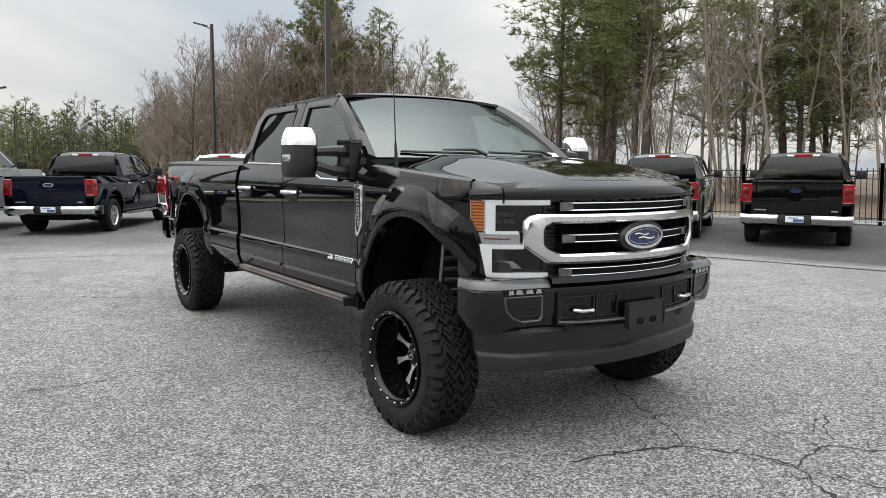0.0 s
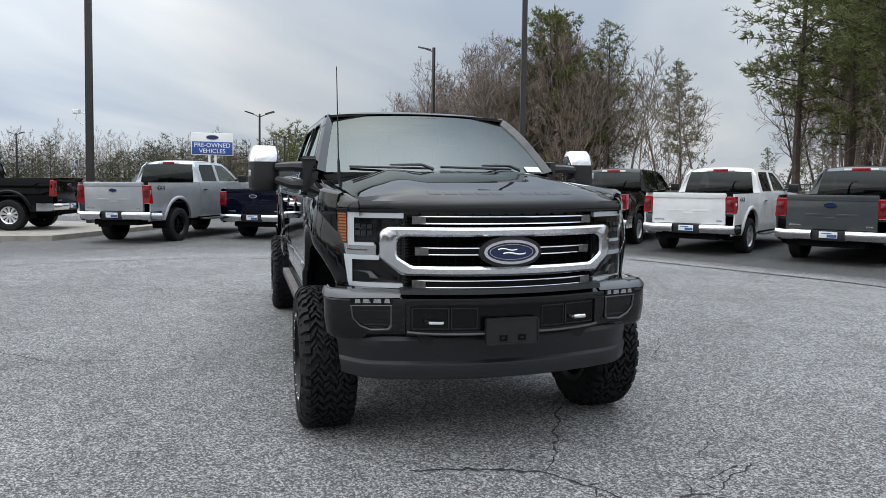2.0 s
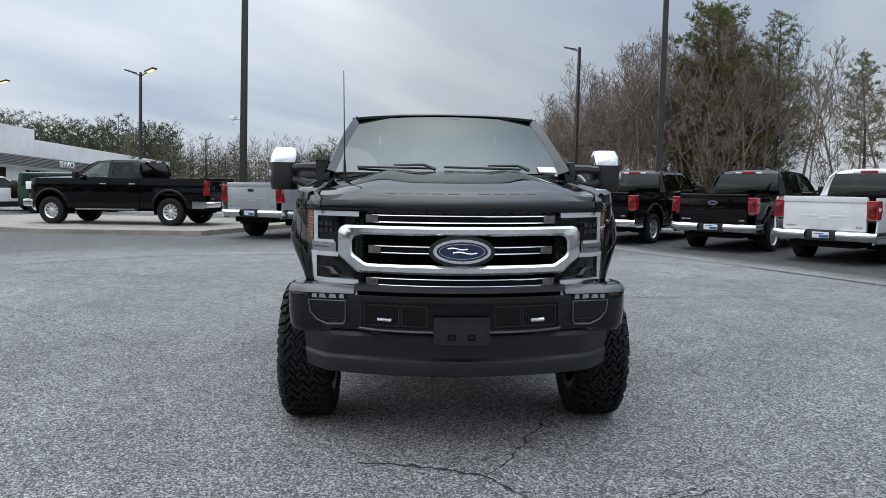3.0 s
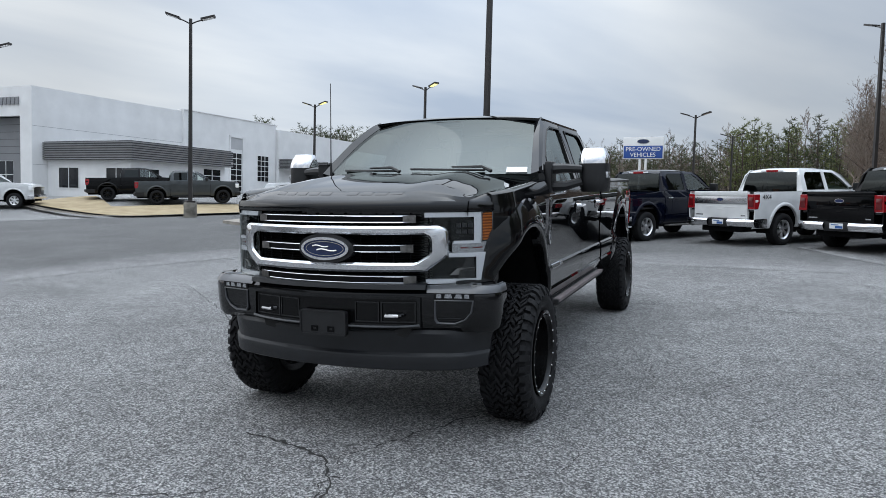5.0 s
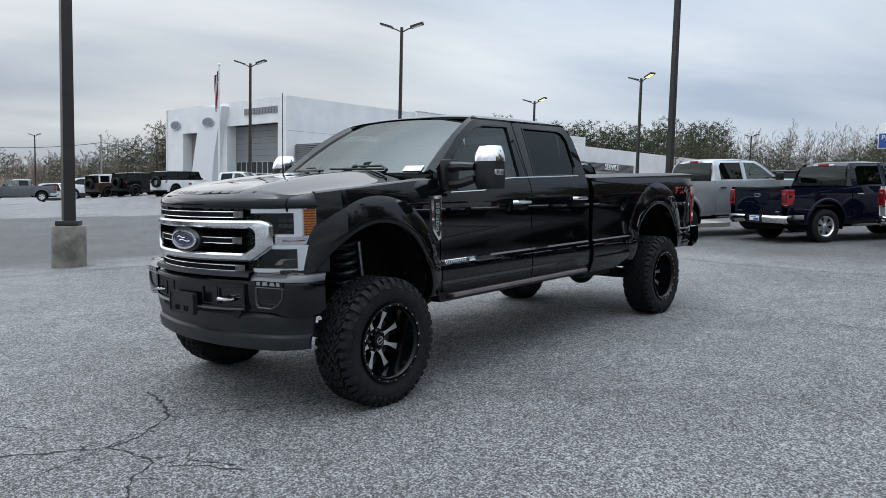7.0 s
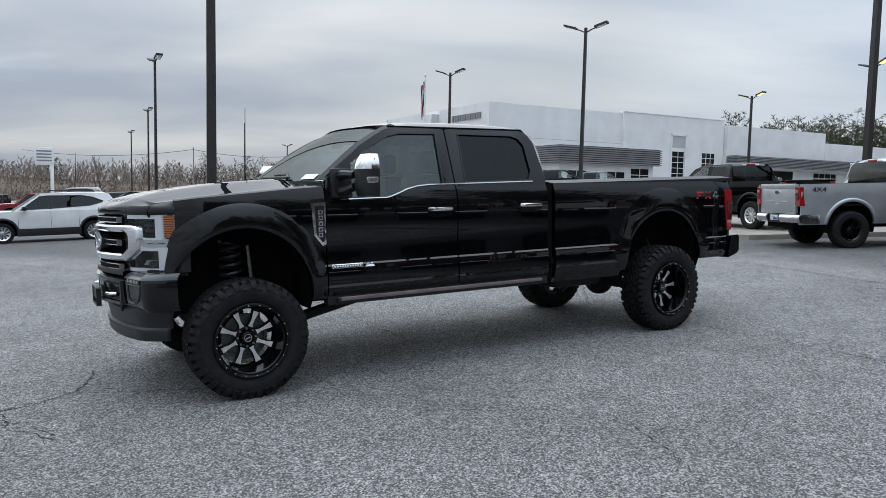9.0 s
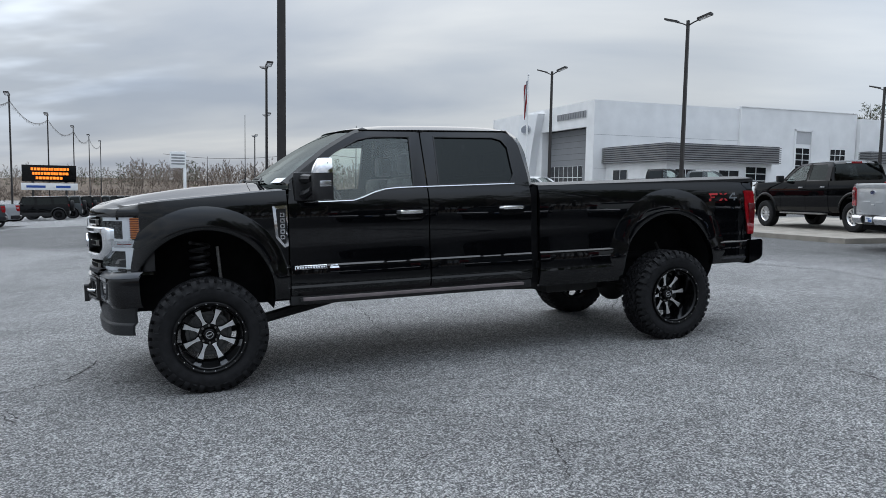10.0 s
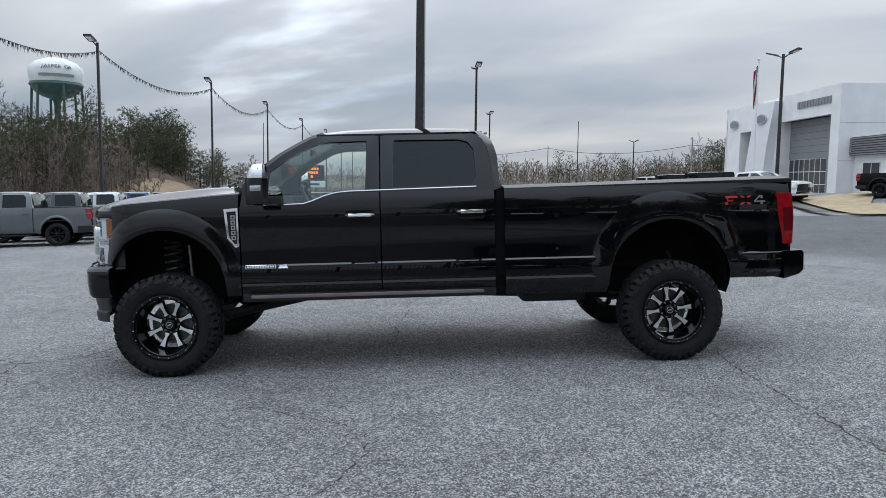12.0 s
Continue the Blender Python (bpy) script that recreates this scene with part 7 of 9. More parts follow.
# ---------------------------------------------------------------- light poles
def light_pole(x, y, top, heads=2, turn=0.0, r=0.085, base=0.0, label="tall dark bronze lamp post with two flood heads", lit=False, box_cam=0.0):
    z = gz(x, y)
    root = thing("street_lamp", Matrix.Translation((x, y, z)), label, "lamp post", "lamp posts")
    h = top - z
    if base:
        bm = bmesh.new()
        lathe(bm, [(-0.1, 0.315), (0.05, 0.31), (base * 0.5, 0.305), (base - 0.03, 0.305), (base, 0.28), (base, 0.01)], 24, "z")
        part("concrete_base", bm, M_FOOT, root, "round weathered concrete footing", smooth=40)
        bm = bmesh.new()
        box(bm, -0.20, 0.20, -0.20, 0.20, base, base + 0.10, 0.02)
        part("base_cover", bm, M_POLE, root)
    bm = bmesh.new()
    c, s_ = math.cos(radians(turn)), math.sin(radians(turn))
    q = [(r * (c * a - s_ * b), r * (s_ * a + c * b)) for a, b in ((-1, -1), (1, -1), (1, 1), (-1, 1))]
    lo_ = [bm.verts.new((a, b, base)) for a, b in q]
    hi_ = [bm.verts.new((a * 0.72, b * 0.72, h)) for a, b in q]
    for k in range(4):
        bm.faces.new((lo_[k], lo_[(k + 1) % 4], hi_[(k + 1) % 4], hi_[k]))
    bm.faces.new(hi_)
    part("pole", bm, M_POLE, root, smooth=0)
    for k in range(heads):
        d = Vector((c, s_, 0)) * (1 if k == 0 else -1)
        n = Vector((-d.y, d.x, 0))
        bm = bmesh.new()
        tube(bm, [Vector((0, 0, h - 0.25)), d * 0.30 + Vector((0, 0, h - 0.10)), d * 0.55 + Vector((0, 0, h - 0.02))], 0.035, 6)
        ro = link("arm", mesh_of("arm", bm), M_POLE, root)
        bm = bmesh.new()
        pts = [d * a_ + n * b_ + Vector((0, 0, h + zz)) for a_, zz in ((0.48, -0.05), (1.12, 0.14)) for b_ in (-0.20, 0.20)]
        up = Vector((0, 0, 0.09))
        vs = [bm.verts.new(p) for p in pts] + [bm.verts.new(p + up) for p in pts]
        for f in ((0, 2, 3, 1), (4, 5, 7, 6), (0, 1, 5, 4), (2, 6, 7, 3), (0, 4, 6, 2), (1, 3, 7, 5)):
            bm.faces.new([vs[j] for j in f])
        hd = part("lamp_head", bm, M_POLE, root, smooth=0)
        bm = bmesh.new()
        pts = [d * a_ + n * b_ + Vector((0, 0, h + zz - 0.006)) for a_, zz in ((0.56, -0.027), (1.05, 0.118)) for b_ in (-0.15, 0.15)]
        vs = [bm.verts.new(p) for p in pts]
        bm.faces.new((vs[0], vs[2], vs[3], vs[1]))
        part("lamp_lens", bm, M_LAMPY if lit else M_WHITEL, hd, smooth=0)
    if box_cam:
        bm = bmesh.new()
        tube(bm, [(0, 0, box_cam), (-0.25, -0.15, box_cam + 0.02)], 0.02, 6)
        box(bm, -0.48, -0.2, -0.26, -0.14, box_cam - 0.02, box_cam + 0.12, 0.02)
        tube(bm, [(-0.3, -0.2, box_cam), (-0.36, -0.22, box_cam - 0.22), (-0.2, -0.12, box_cam - 0.36), (0, 0, box_cam - 0.30)], 0.012, 5)
        part("camera_box", bm, M_WHITE, root, "white security camera with a hanging cable")
    return root


M_LAMPY = mat("lit_lamp_lens", (0.95, 0.85, 0.25), rough=0.4, emit=1.6)
light_pole(-11.7, 37.2, 10.25, 1, 150, label="dark lamp post with one flood head behind the trucks")
light_pole(-36.6, 28.4, 9.35, 2, 10, lit=True)
light_pole(-30.8, 11.5, 10.05, 2, 65, 0.09, 0.75)
light_pole(-44.5, 3.8, 9.95, 2, 62)
light_pole(-49.6, 26.1, 9.25, 2, 30, lit=True)
light_pole(-37.6, -14.2, 9.5, 2, 40)
light_pole(-63.3, -27.4, 9.0, 2, 40)
light_pole(-88, -42, 8.6, 2, 40)
light_pole(-16.72, 18.65, 13.5, 2, 20, 0.10, 0.0, "tall dark bronze lamp post with a security camera", box_cam=3.7)
light_pole(-4.1, 26.2, 13.5, 2, 20, 0.11)
light_pole(-8.87, 0.97, 12.6, 2, 25, 0.105, 0.80, "tall dark lamp post on a round concrete footing")
light_pole(-30.5, 48.9, 8.75, 2, 20)
light_pole(-37.2, 63.3, 8.65, 2, 20)
light_pole(-86, 74, 11.0, 2, 20)
light_pole(-105, 8, 9.5, 2, 60)
light_pole(-120, -30, 9.0, 2, 60)

# single-arm posts with tinsel garland along the road
ROAD_POSTS = [(-4.2, -16.6), (-17.4, -25.5), (-31, -33), (-44.6, -41.4), (-60.5, -52), (-76, -62), (-91, -72), (-106, -82)]
for x, y in ROAD_POSTS:
    light_pole(x, y, 8.9, 1, 33, 0.075, 0.0, "slim dark roadside post with one flood head")


def garland(p, q, sag, seed):
    rng = random.Random(seed)
    bm = bmesh.new()
    p, q = Vector(p), Vector(q)
    n = 60
    pts = [p.lerp(q, t) - Vector((0, 0, sag * 4 * t * (1 - t))) for t in span(0, 1, n)]
    tube(bm, pts, 0.015, 4)
    for a, b in zip(pts, pts[1:]):
        for k in range(4):
            c = a.lerp(b, rng.random())
            d = Vector((rng.uniform(-0.1, 0.1), rng.uniform(-0.1, 0.1), -rng.uniform(0.12, 0.34)))
            e = (b - a).normalized() * 0.05
            bm.faces.new([bm.verts.new(c - e), bm.verts.new(c + e), bm.verts.new(c + d)])
    return tagged(part("garland", bm, M_POLE, None, smooth=0), "dark pennant garland strung between lamp posts", "garland", "garlands")


for i, (a, b) in enumerate(zip(ROAD_POSTS, ROAD_POSTS[1:])):
    garland((*a, 8.55), (*b, 8.45), 1.05, i)
# utility wire further off
bm = bmesh.new()
for a, b in (((-150, -60, 9.5), (-128, -22, 8.6)), ((-128, -22, 8.6), (-110, 18, 9.2)), ((-110, 18, 9.2), (-100, 40, 9.5)), ((-150, -60, 9.5), (-165, -110, 9.5))):
    a, b = Vector(a), Vector(b)
    tube(bm, [a.lerp(b, t) - Vector((0, 0, 1.4 * 4 * t * (1 - t))) for t in span(0, 1, 14)], 0.05, 4)
tagged(part("overhead_wire", bm, M_POLE, None), "dark overhead utility wire", "wire")
for x, y in ((-150, -60), (-128, -22), (-110, 18)):
    bm = bmesh.new()
    tube(bm, [(0, 0, 0), (0, 0, 10 - gz(x, y))], [0.14, 0.10], 8)
    ob = tagged(part("utility_pole", bm, M_CONC2, None), "weathered wooden utility pole", "utility pole", "utility poles")
    ob.location = (x, y, gz(x, y))


# ---------------------------------------------------------------- pre-owned sign
def preowned_sign():
    x, y = -31.0, 43.75
    z = gz(x, y)
    root = thing("dealer_sign", Matrix.Translation((x, y, 0)) @ pose(0, 0, 0, 0, 0, 31) @ Matrix.Translation((0, 0, 5.9)) @ Matrix.Diagonal((0.86, 0.86, 0.86, 1)) @ Matrix.Translation((0, 0, -5.9)), "white and blue pre-owned vehicles sign on two posts", "sign")
    bm = bmesh.new()
    box(bm, -1.68, 1.68, -0.10, 0.10, 5.05, 6.90, 0.03)
    part("sign_panel", bm, M_WHITE, root)
    bm = bmesh.new()
    box(bm, -1.62, 1.62, -0.115, -0.09, 5.10, 6.16, 0.01)
    bl = part("blue_field", bm, M_SIGNB, root)
    for txt, zz in (("PRE-OWNED", 5.86), ("VEHICLES", 5.38)):
        me = letters(txt, 0.50)
        ob = link("lettering", me, M_WHITE, bl)
        ob.matrix_local = Matrix.Translation((0, -0.125, zz)) @ pose(0, 0, 0, 90, 0, 0) @ Matrix.Diagonal((1.0, 1.0, 1, 1))
    bm = bmesh.new()
    prism(bm, ellipse(0, 6.52, 0.52, 0.21), -0.135, -0.10, lambda u, v, h: (u, h, v))
    ov = part("oval_badge", bm, M_SATIN, root)
    bm = bmesh.new()
    prism(bm, ellipse(0, 6.52, 0.46, 0.17), -0.142, -0.12, lambda u, v, h: (u, h, v))
    part("badge_field", bm, M_BLUE, ov)
    for sx in (-0.25, 0.25):
        bm = bmesh.new()
        tube(bm, [(sx, 0, 5.9 + (z - 6.0) / 0.86), (sx, 0, 5.1)], 0.10, 8)
        part("post", bm, M_WHITE, root)


preowned_sign()

# ---------------------------------------------------------------- showroom
BC, BU, BV = Vector((-53.2, 6.47, 0)), Vector((-0.842, -0.539, 0)), Vector((-0.539, 0.842, 0))
m_b = Matrix(((BV.x, BU.x, 0, BC.x), (BV.y, BU.y, 0, BC.y), (0, 0, 1, 0), (0, 0, 0, 1)))
Z0, ZT = 0.9, 9.06
showroom = thing("showroom", m_b, "white dealership showroom with grey entrance panels and ribbed canopy", "building")


def bbox(name, x0, x1, y0, y1, z0, z1, material, parent=None, label="", bevel=0.0):
    bm = bmesh.new()
    box(bm, x0, x1, y0, y1, z0, z1, bevel)
    return part(name, bm, material, parent or showroom, label, smooth=0 if not bevel else 30)


def window(parent, x0, x1, z0, z1, face_y, nx, nz, axis="x", out=-1):
    """Glass with white bars, on a wall that faces -y (axis x) or -x (axis y)."""
    def B3(name, a0, a1, z0_, z1_, d0, d1, material, par):
        if axis == "x":
            return bbox(name, a0, a1, face_y + min(d0, d1), face_y + max(d0, d1), z0_, z1_, material, par)
        return bbox(name, face_y + min(d0, d1), face_y + max(d0, d1), a0, a1, z0_, z1_, material, par)
    w = B3("window", x0, x1, z0, z1, -0.012, 0.05, M_WIN, parent)
    t = 0.05
    for k in range(nx + 1):
        a = x0 + (x1 - x0) * k / nx
        B3("window_bar", a - t / 2, a + t / 2, z0, z1, -0.04, -0.012, M_WHITE, w)
    for k in range(nz + 1):
        a = z0 + (z1 - z0) * k / nz
        B3("window_bar", x0, x1, a - t / 2, a + t / 2, -0.038, -0.013, M_WHITE, w)
    return w


# main block
wl = bbox("side_wall", 0.0, 14.3, 0.0, 0.4, Z0, ZT, M_STUCCO)
bbox("side_wall", 14.3, 27.4, -0.25, 0.4, Z0, ZT + 0.12, M_STUCCO)
bbox("front_wall", 0.0, 0.4, 0.4, 1.2, Z0, ZT, M_STUCCO)
bbox("front_wall", 0.0, 0.4, 9.1, 14.1, Z0, ZT, M_STUCCO)
bbox("front_wall", 0.0, 0.4, 17.2, 20.5, Z0, ZT, M_STUCCO)
bbox("front_fascia", 0.0, 0.4, 1.2, 9.1, 7.0, ZT, M_STUCCO)
bbox("front_fascia", 0.0, 0.4, 14.1, 17.2, 6.65, ZT, M_STUCCO)
rec = bbox("entrance_panel", 0.9, 1.1, 1.2, 9.1, 3.9, 7.0, M_GREYP)
bbox("entrance_panel", 0.9, 1.1, 1.2, 3.2, Z0, 3.9, M_GREYP)
bbox("entrance_panel", 0.9, 1.1, 14.1, 17.2, Z0, 6.65, M_GREYP)
for a, b, z in ((9.1, 9.3, 7.0), (1.0, 1.2, 7.0), (17.2, 17.4, 6.65)):
    bbox("entrance_jamb", 0.4, 1.1, a, b, Z0, z, M_STUCCO)
for k in range(1, 6):
    bbox("panel_joint", 0.892, 0.905, 1.2, 9.1, 3.9 + k * 0.52 - 0.01, 3.9 + k * 0.52 + 0.01, M_TRIM, rec)
window(showroom, 3.2, 9.1, Z0, 3.9, 0.95, 7, 3, "y")
bbox("roof", 0.2, 27.1, 0.2, 20.4, ZT - 0.5, ZT - 0.35, M_GREYP)
bbox("rear_wall", 0.0, 27.4, 20.3, 20.7, Z0, ZT, M_STUCCO)
bbox("end_wall", 27.1, 27.4, 0.4, 20.3, Z0, ZT, M_STUCCO)
for z in (3.6, 6.3):
    bbox("wall_joint", 0.05, 14.3, -0.006, 0.01, z, z + 0.02, M_GREYP, wl)
bbox("parapet_cap", 14.25, 27.45, -0.30, 0.45, ZT + 0.121, ZT + 0.18, M_STUCCO)
# leaning entrance tower
bm = bmesh.new()
blade = [(z, interp(z, [(Z0, 14.4), (3.0, 14.1), (5.0, 13.55), (7.0, 12.95), (8.7, 12.35)]), interp(z, [(Z0, 10.6), (3.0, 10.35), (5.0, 9.95), (7.0, 9.35), (8.7, 8.75)])) for z in span(Z0, 8.7, 12)]
prism(bm, [(b_, z) for z, a_, b_ in blade] + [(a_, z) for z, a_, b_ in blade[::-1]], -0.7, -0.004, lambda y, z, h: (h, y, z))
tw = part("entrance_tower", bm, M_SILVERP, showroom, "leaning white and silver entrance tower", smooth=0)
for yy, zz, px, nm in ((11.0, 7.4, -0.72, "oval_sign"), (18.5, 7.5, -0.02, "oval_sign")):
    bm = bmesh.new()
    prism(bm, ellipse(yy, zz, 0.95, 0.42), 0.0, 0.12, lambda y, z, h, px=px: (px - h, y, z))
    o = part(nm, bm, M_SATIN, tw)
    bm = bmesh.new()
    prism(bm, ellipse(yy, zz, 0.84, 0.34), 0.12, 0.14, lambda y, z, h, px=px: (px - h, y, z))
    part("badge_field", bm, mat("oval_grey", (0.16, 0.18, 0.22), rough=0.3), o)
# unreadable raised sign: plain bars
for k in range(12):
    a = 1.25 + k * 0.42
    bbox("sign_bar", -0.09, -0.02, a, a + 0.30, 7.80, 8.32, M_GREYP)
# tall windows of the side wall
for x0, x1, za, zb, nx, nz in ((20.4, 22.0, 2.2, 5.9, 2, 7), (24.4, 26.2, 3.3, 5.9, 3, 5)):
    window(showroom, x0, x1, za, zb, -0.25, nx, nz)
bbox("wall_niche", 20.4, 22.1, -0.262, -0.245, 6.25, 7.35, M_NICHE)
for a, b in ((20.2, 20.36), (22.1, 22.26)):
    bbox("niche_jamb", a, b, -0.34, -0.245, 2.2, 7.55, M_STUCCO)
bbox("niche_head", 20.2, 22.26, -0.34, -0.245, 7.36, 7.55, M_STUCCO)
bbox("wall_niche", 24.3, 26.3, -0.262, -0.245, 6.05, 7.1, M_STUCCO)
# low wing with the ribbed band
wing = thing("service_wing", m_b, "low white office wing with ribbed grey metal fascia", "building")
for x0, x1, y0, y1 in ((1.2, 10.5, -8.0, -7.7), (1.2, 1.5, -7.7, 0.0), (10.2, 10.5, -7.7, -0.26)):
    bbox("wing_wall", x0, x1, y0, y1, 0.6, 4.0, M_STUCCO, wing)
bbox("wing_roof", 1.1, 10.6, -8.1, -0.3, 4.9, 5.0, M_GREYP, wing)
def ribbed(x0, x1, y0, y1, z0, z1, parent, n=8):
    # backing coloured dark so the gaps between ribs look shaded
    b = bbox("ribbed_fascia", x0, x1, y0, y1, z0, z1, M_RIBSHADE, parent, "ribbed grey metal fascia")
    for k in range(n):
        z = z0 + (z1 - z0) * (k + 0.15) / n
        bbox("rib", x0 - 0.10, x1 + 0.10, y0 - 0.10, y1 + 0.10, z, z + (z1 - z0) / n * 0.50, M_CORR, b)
    return b
ribbed(0.9, 10.8, -8.4, -8.1, 3.98, 5.25, wing)
ribbed(0.9, 1.2, -8.1, -0.05, 3.98, 5.25, wing)
for a, b in ((1.9, 3.7), (5.7, 7.5)):
    window(wing, a, b, 2.35, 3.45, -8.0, 2, 1)
window(wing, 8.1, 10.0, 0.7, 3.75, -8.0, 2, 6)
for a, b in ((-3.15, -1.15), (-7.65, -5.75)):
    window(wing, a, b, 2.0, 3.45, 1.2, 2, 1, "y")
# string of small white bulbs along the fascia's top edge
bm = bmesh.new()
box(bm, -0.055, 0.055, -0.055, 0.055, 0.0, 0.10, 0.02)
BULB = mesh_of("bulb", bm, 40)
BULB.materials.append(M_WHITE)
for k in range(30):
    link("bulb", BULB, None, wing).location = (1.0 + k * 0.334, -8.45, 5.26)
for k in range(23):
    link("bulb", BULB, None, wing).location = (0.85, -8.1 + k * 0.345, 5.26)
# long service hall beyond, with a second ribbed canopy
hall = thing("service_hall", m_b, "long white service hall with a ribbed canopy", "building")
bbox("hall_wall", 27.5, 43, -0.6, 0.0, 0.8, 8.75, M_STUCCO, hall)
bbox("hall_wall", 43.05, 82, -0.6, 0.0, 0.8, 7.7, M_STUCCO, hall)
bbox("hall_roof", 27.5, 82, 0.0, 18, 7.3, 7.5, M_GREYP, hall)
bbox("canopy_soffit", 27.8, 53, -1.5, -0.65, 4.75, 4.85, M_GREYP, hall)
ribbed(27.6, 53, -1.75, -1.5, 4.72, 5.75, hall, 7)
ribbed(27.6, 27.9, -1.5, -0.65, 4.72, 5.75, hall, 7)
bbox("garage_opening", 32.7, 37.8, -0.63, -0.55, 0.8, 4.45, M_WIN, hall)
bbox("rooftop_unit", 36.0, 38.8, 2.0, 3.6, 8.76, 9.1, M_GREYP, hall)
window(hall, 41.2, 45.2, 1.2, 4.4, -0.61, 4, 6)
me = letters("SERVICE", 0.95, 0.04)
sv = link("lettering", me, M_WHITE, hall)
sv.matrix_local = Matrix.Translation((47.3, -1.93, 5.25)) @ pose(0, 0, 0, 90, 0, 0)


# ---------------------------------------------------------------- flag
def flag():
    x, y = -49.7, 1.52
    z = gz(x, y)
    root = thing("flagpole", Matrix.Translation((x, y, z)), "white flagpole with a limp striped flag", "flagpole")
    h = 10.5 - z
    bm = bmesh.new()
    tube(bm, [(0, 0, 0), (0, 0, h)], [0.09, 0.05], 8)
    bmesh.ops.create_uvsphere(bm, u_segments=8, v_segments=6, radius=0.10, matrix=Matrix.Translation((0, 0, h + 0.06)))
    part("pole", bm, M_WHITE, root)
    reds, whites, blues = bmesh.new(), bmesh.new(), bmesh.new()
    for k in range(9):
        bm2 = reds if k % 2 == 0 else whites
        rows = []
        for t in span(0, 1, 9):
            row = []
            for e in (k / 9, (k + 1) / 9):
                row.append((-(0.10 + 0.75 * e * (1 - 0.35 * t)) * 0.55 - 0.10 * t, -0.62 * e * 0.55 - 0.10 * math.sin(9 * e + 3 * t), h - 0.35 - 2.6 * t - 0.4 * e))
            rows.append(row)
        if k < 4:
            sheet(blues, rows[:4])
            sheet(bm2, rows[3:])
        else:
            sheet(bm2, rows)
    for nm, b_, m_ in (("red_stripes", reds, mat("flag_red", (0.30, 0.02, 0.03), rough=0.8)), ("white_stripes", whites, mat("flag_white", (0.6, 0.6, 0.6), rough=0.8)), ("blue_canton", blues, mat("flag_blue", (0.02, 0.03, 0.12), rough=0.8))):
        bmesh.ops.solidify(b_, geom=b_.faces[:], thickness=0.01)
        part(nm, b_, m_, root, smooth=60)


flag()

# ---------------------------------------------------------------- fence behind the trucks
def fence(pts):
    root = thing("picket_fence", Matrix.Identity(4), "black metal picket fence at the edge of the lot", "fence")
    bm0 = bmesh.new()
    box(bm0, -0.010, 0.010, -0.010, 0.010, 0.05, 1.60)
    picket = mesh_of("picket", bm0, 0)
    picket.materials.append(M_POLE)
    bm0 = bmesh.new()
    box(bm0, -0.035, 0.035, -0.035, 0.035, 0.0, 1.70)
    box(bm0, -0.045, 0.045, -0.045, 0.045, 1.70, 1.74, 0.01)
    post = mesh_of("post", bm0, 0)
    post.materials.append(M_POLE)
    for a, b in zip(pts, pts[1:]):
        a, b = Vector((*a, 0)), Vector((*b, 0))
        L_ = (b - a).length
        n = max(1, round(L_ / 2.4))
        for k in range(n + 1):
            p = a.lerp(b, k / n)
            o = link("post", post, None, root)
            o.location = (p.x, p.y, gz(p.x, p.y))
        m = int(L_ / 0.15)
        for k in range(m):
            p = a.lerp(b, (k + 0.5) / m)
            o = link("picket", picket, None, root)
            o.location = (p.x, p.y, gz(p.x, p.y))
        for hgt in (0.18, 1.30, 1.52):
            bm = bmesh.new()
            tube(bm, [(p.x, p.y, gz(p.x, p.y) + hgt) for p in (a.lerp(b, t) for t in span(0, 1, 5))], 0.018, 4)
            part("rail", bm, M_POLE, root)


fence([(24.0, 11.0), (17.5, 15.9), (12.3, 20.3), (9.7, 23.4), (4.0, 24.9)])

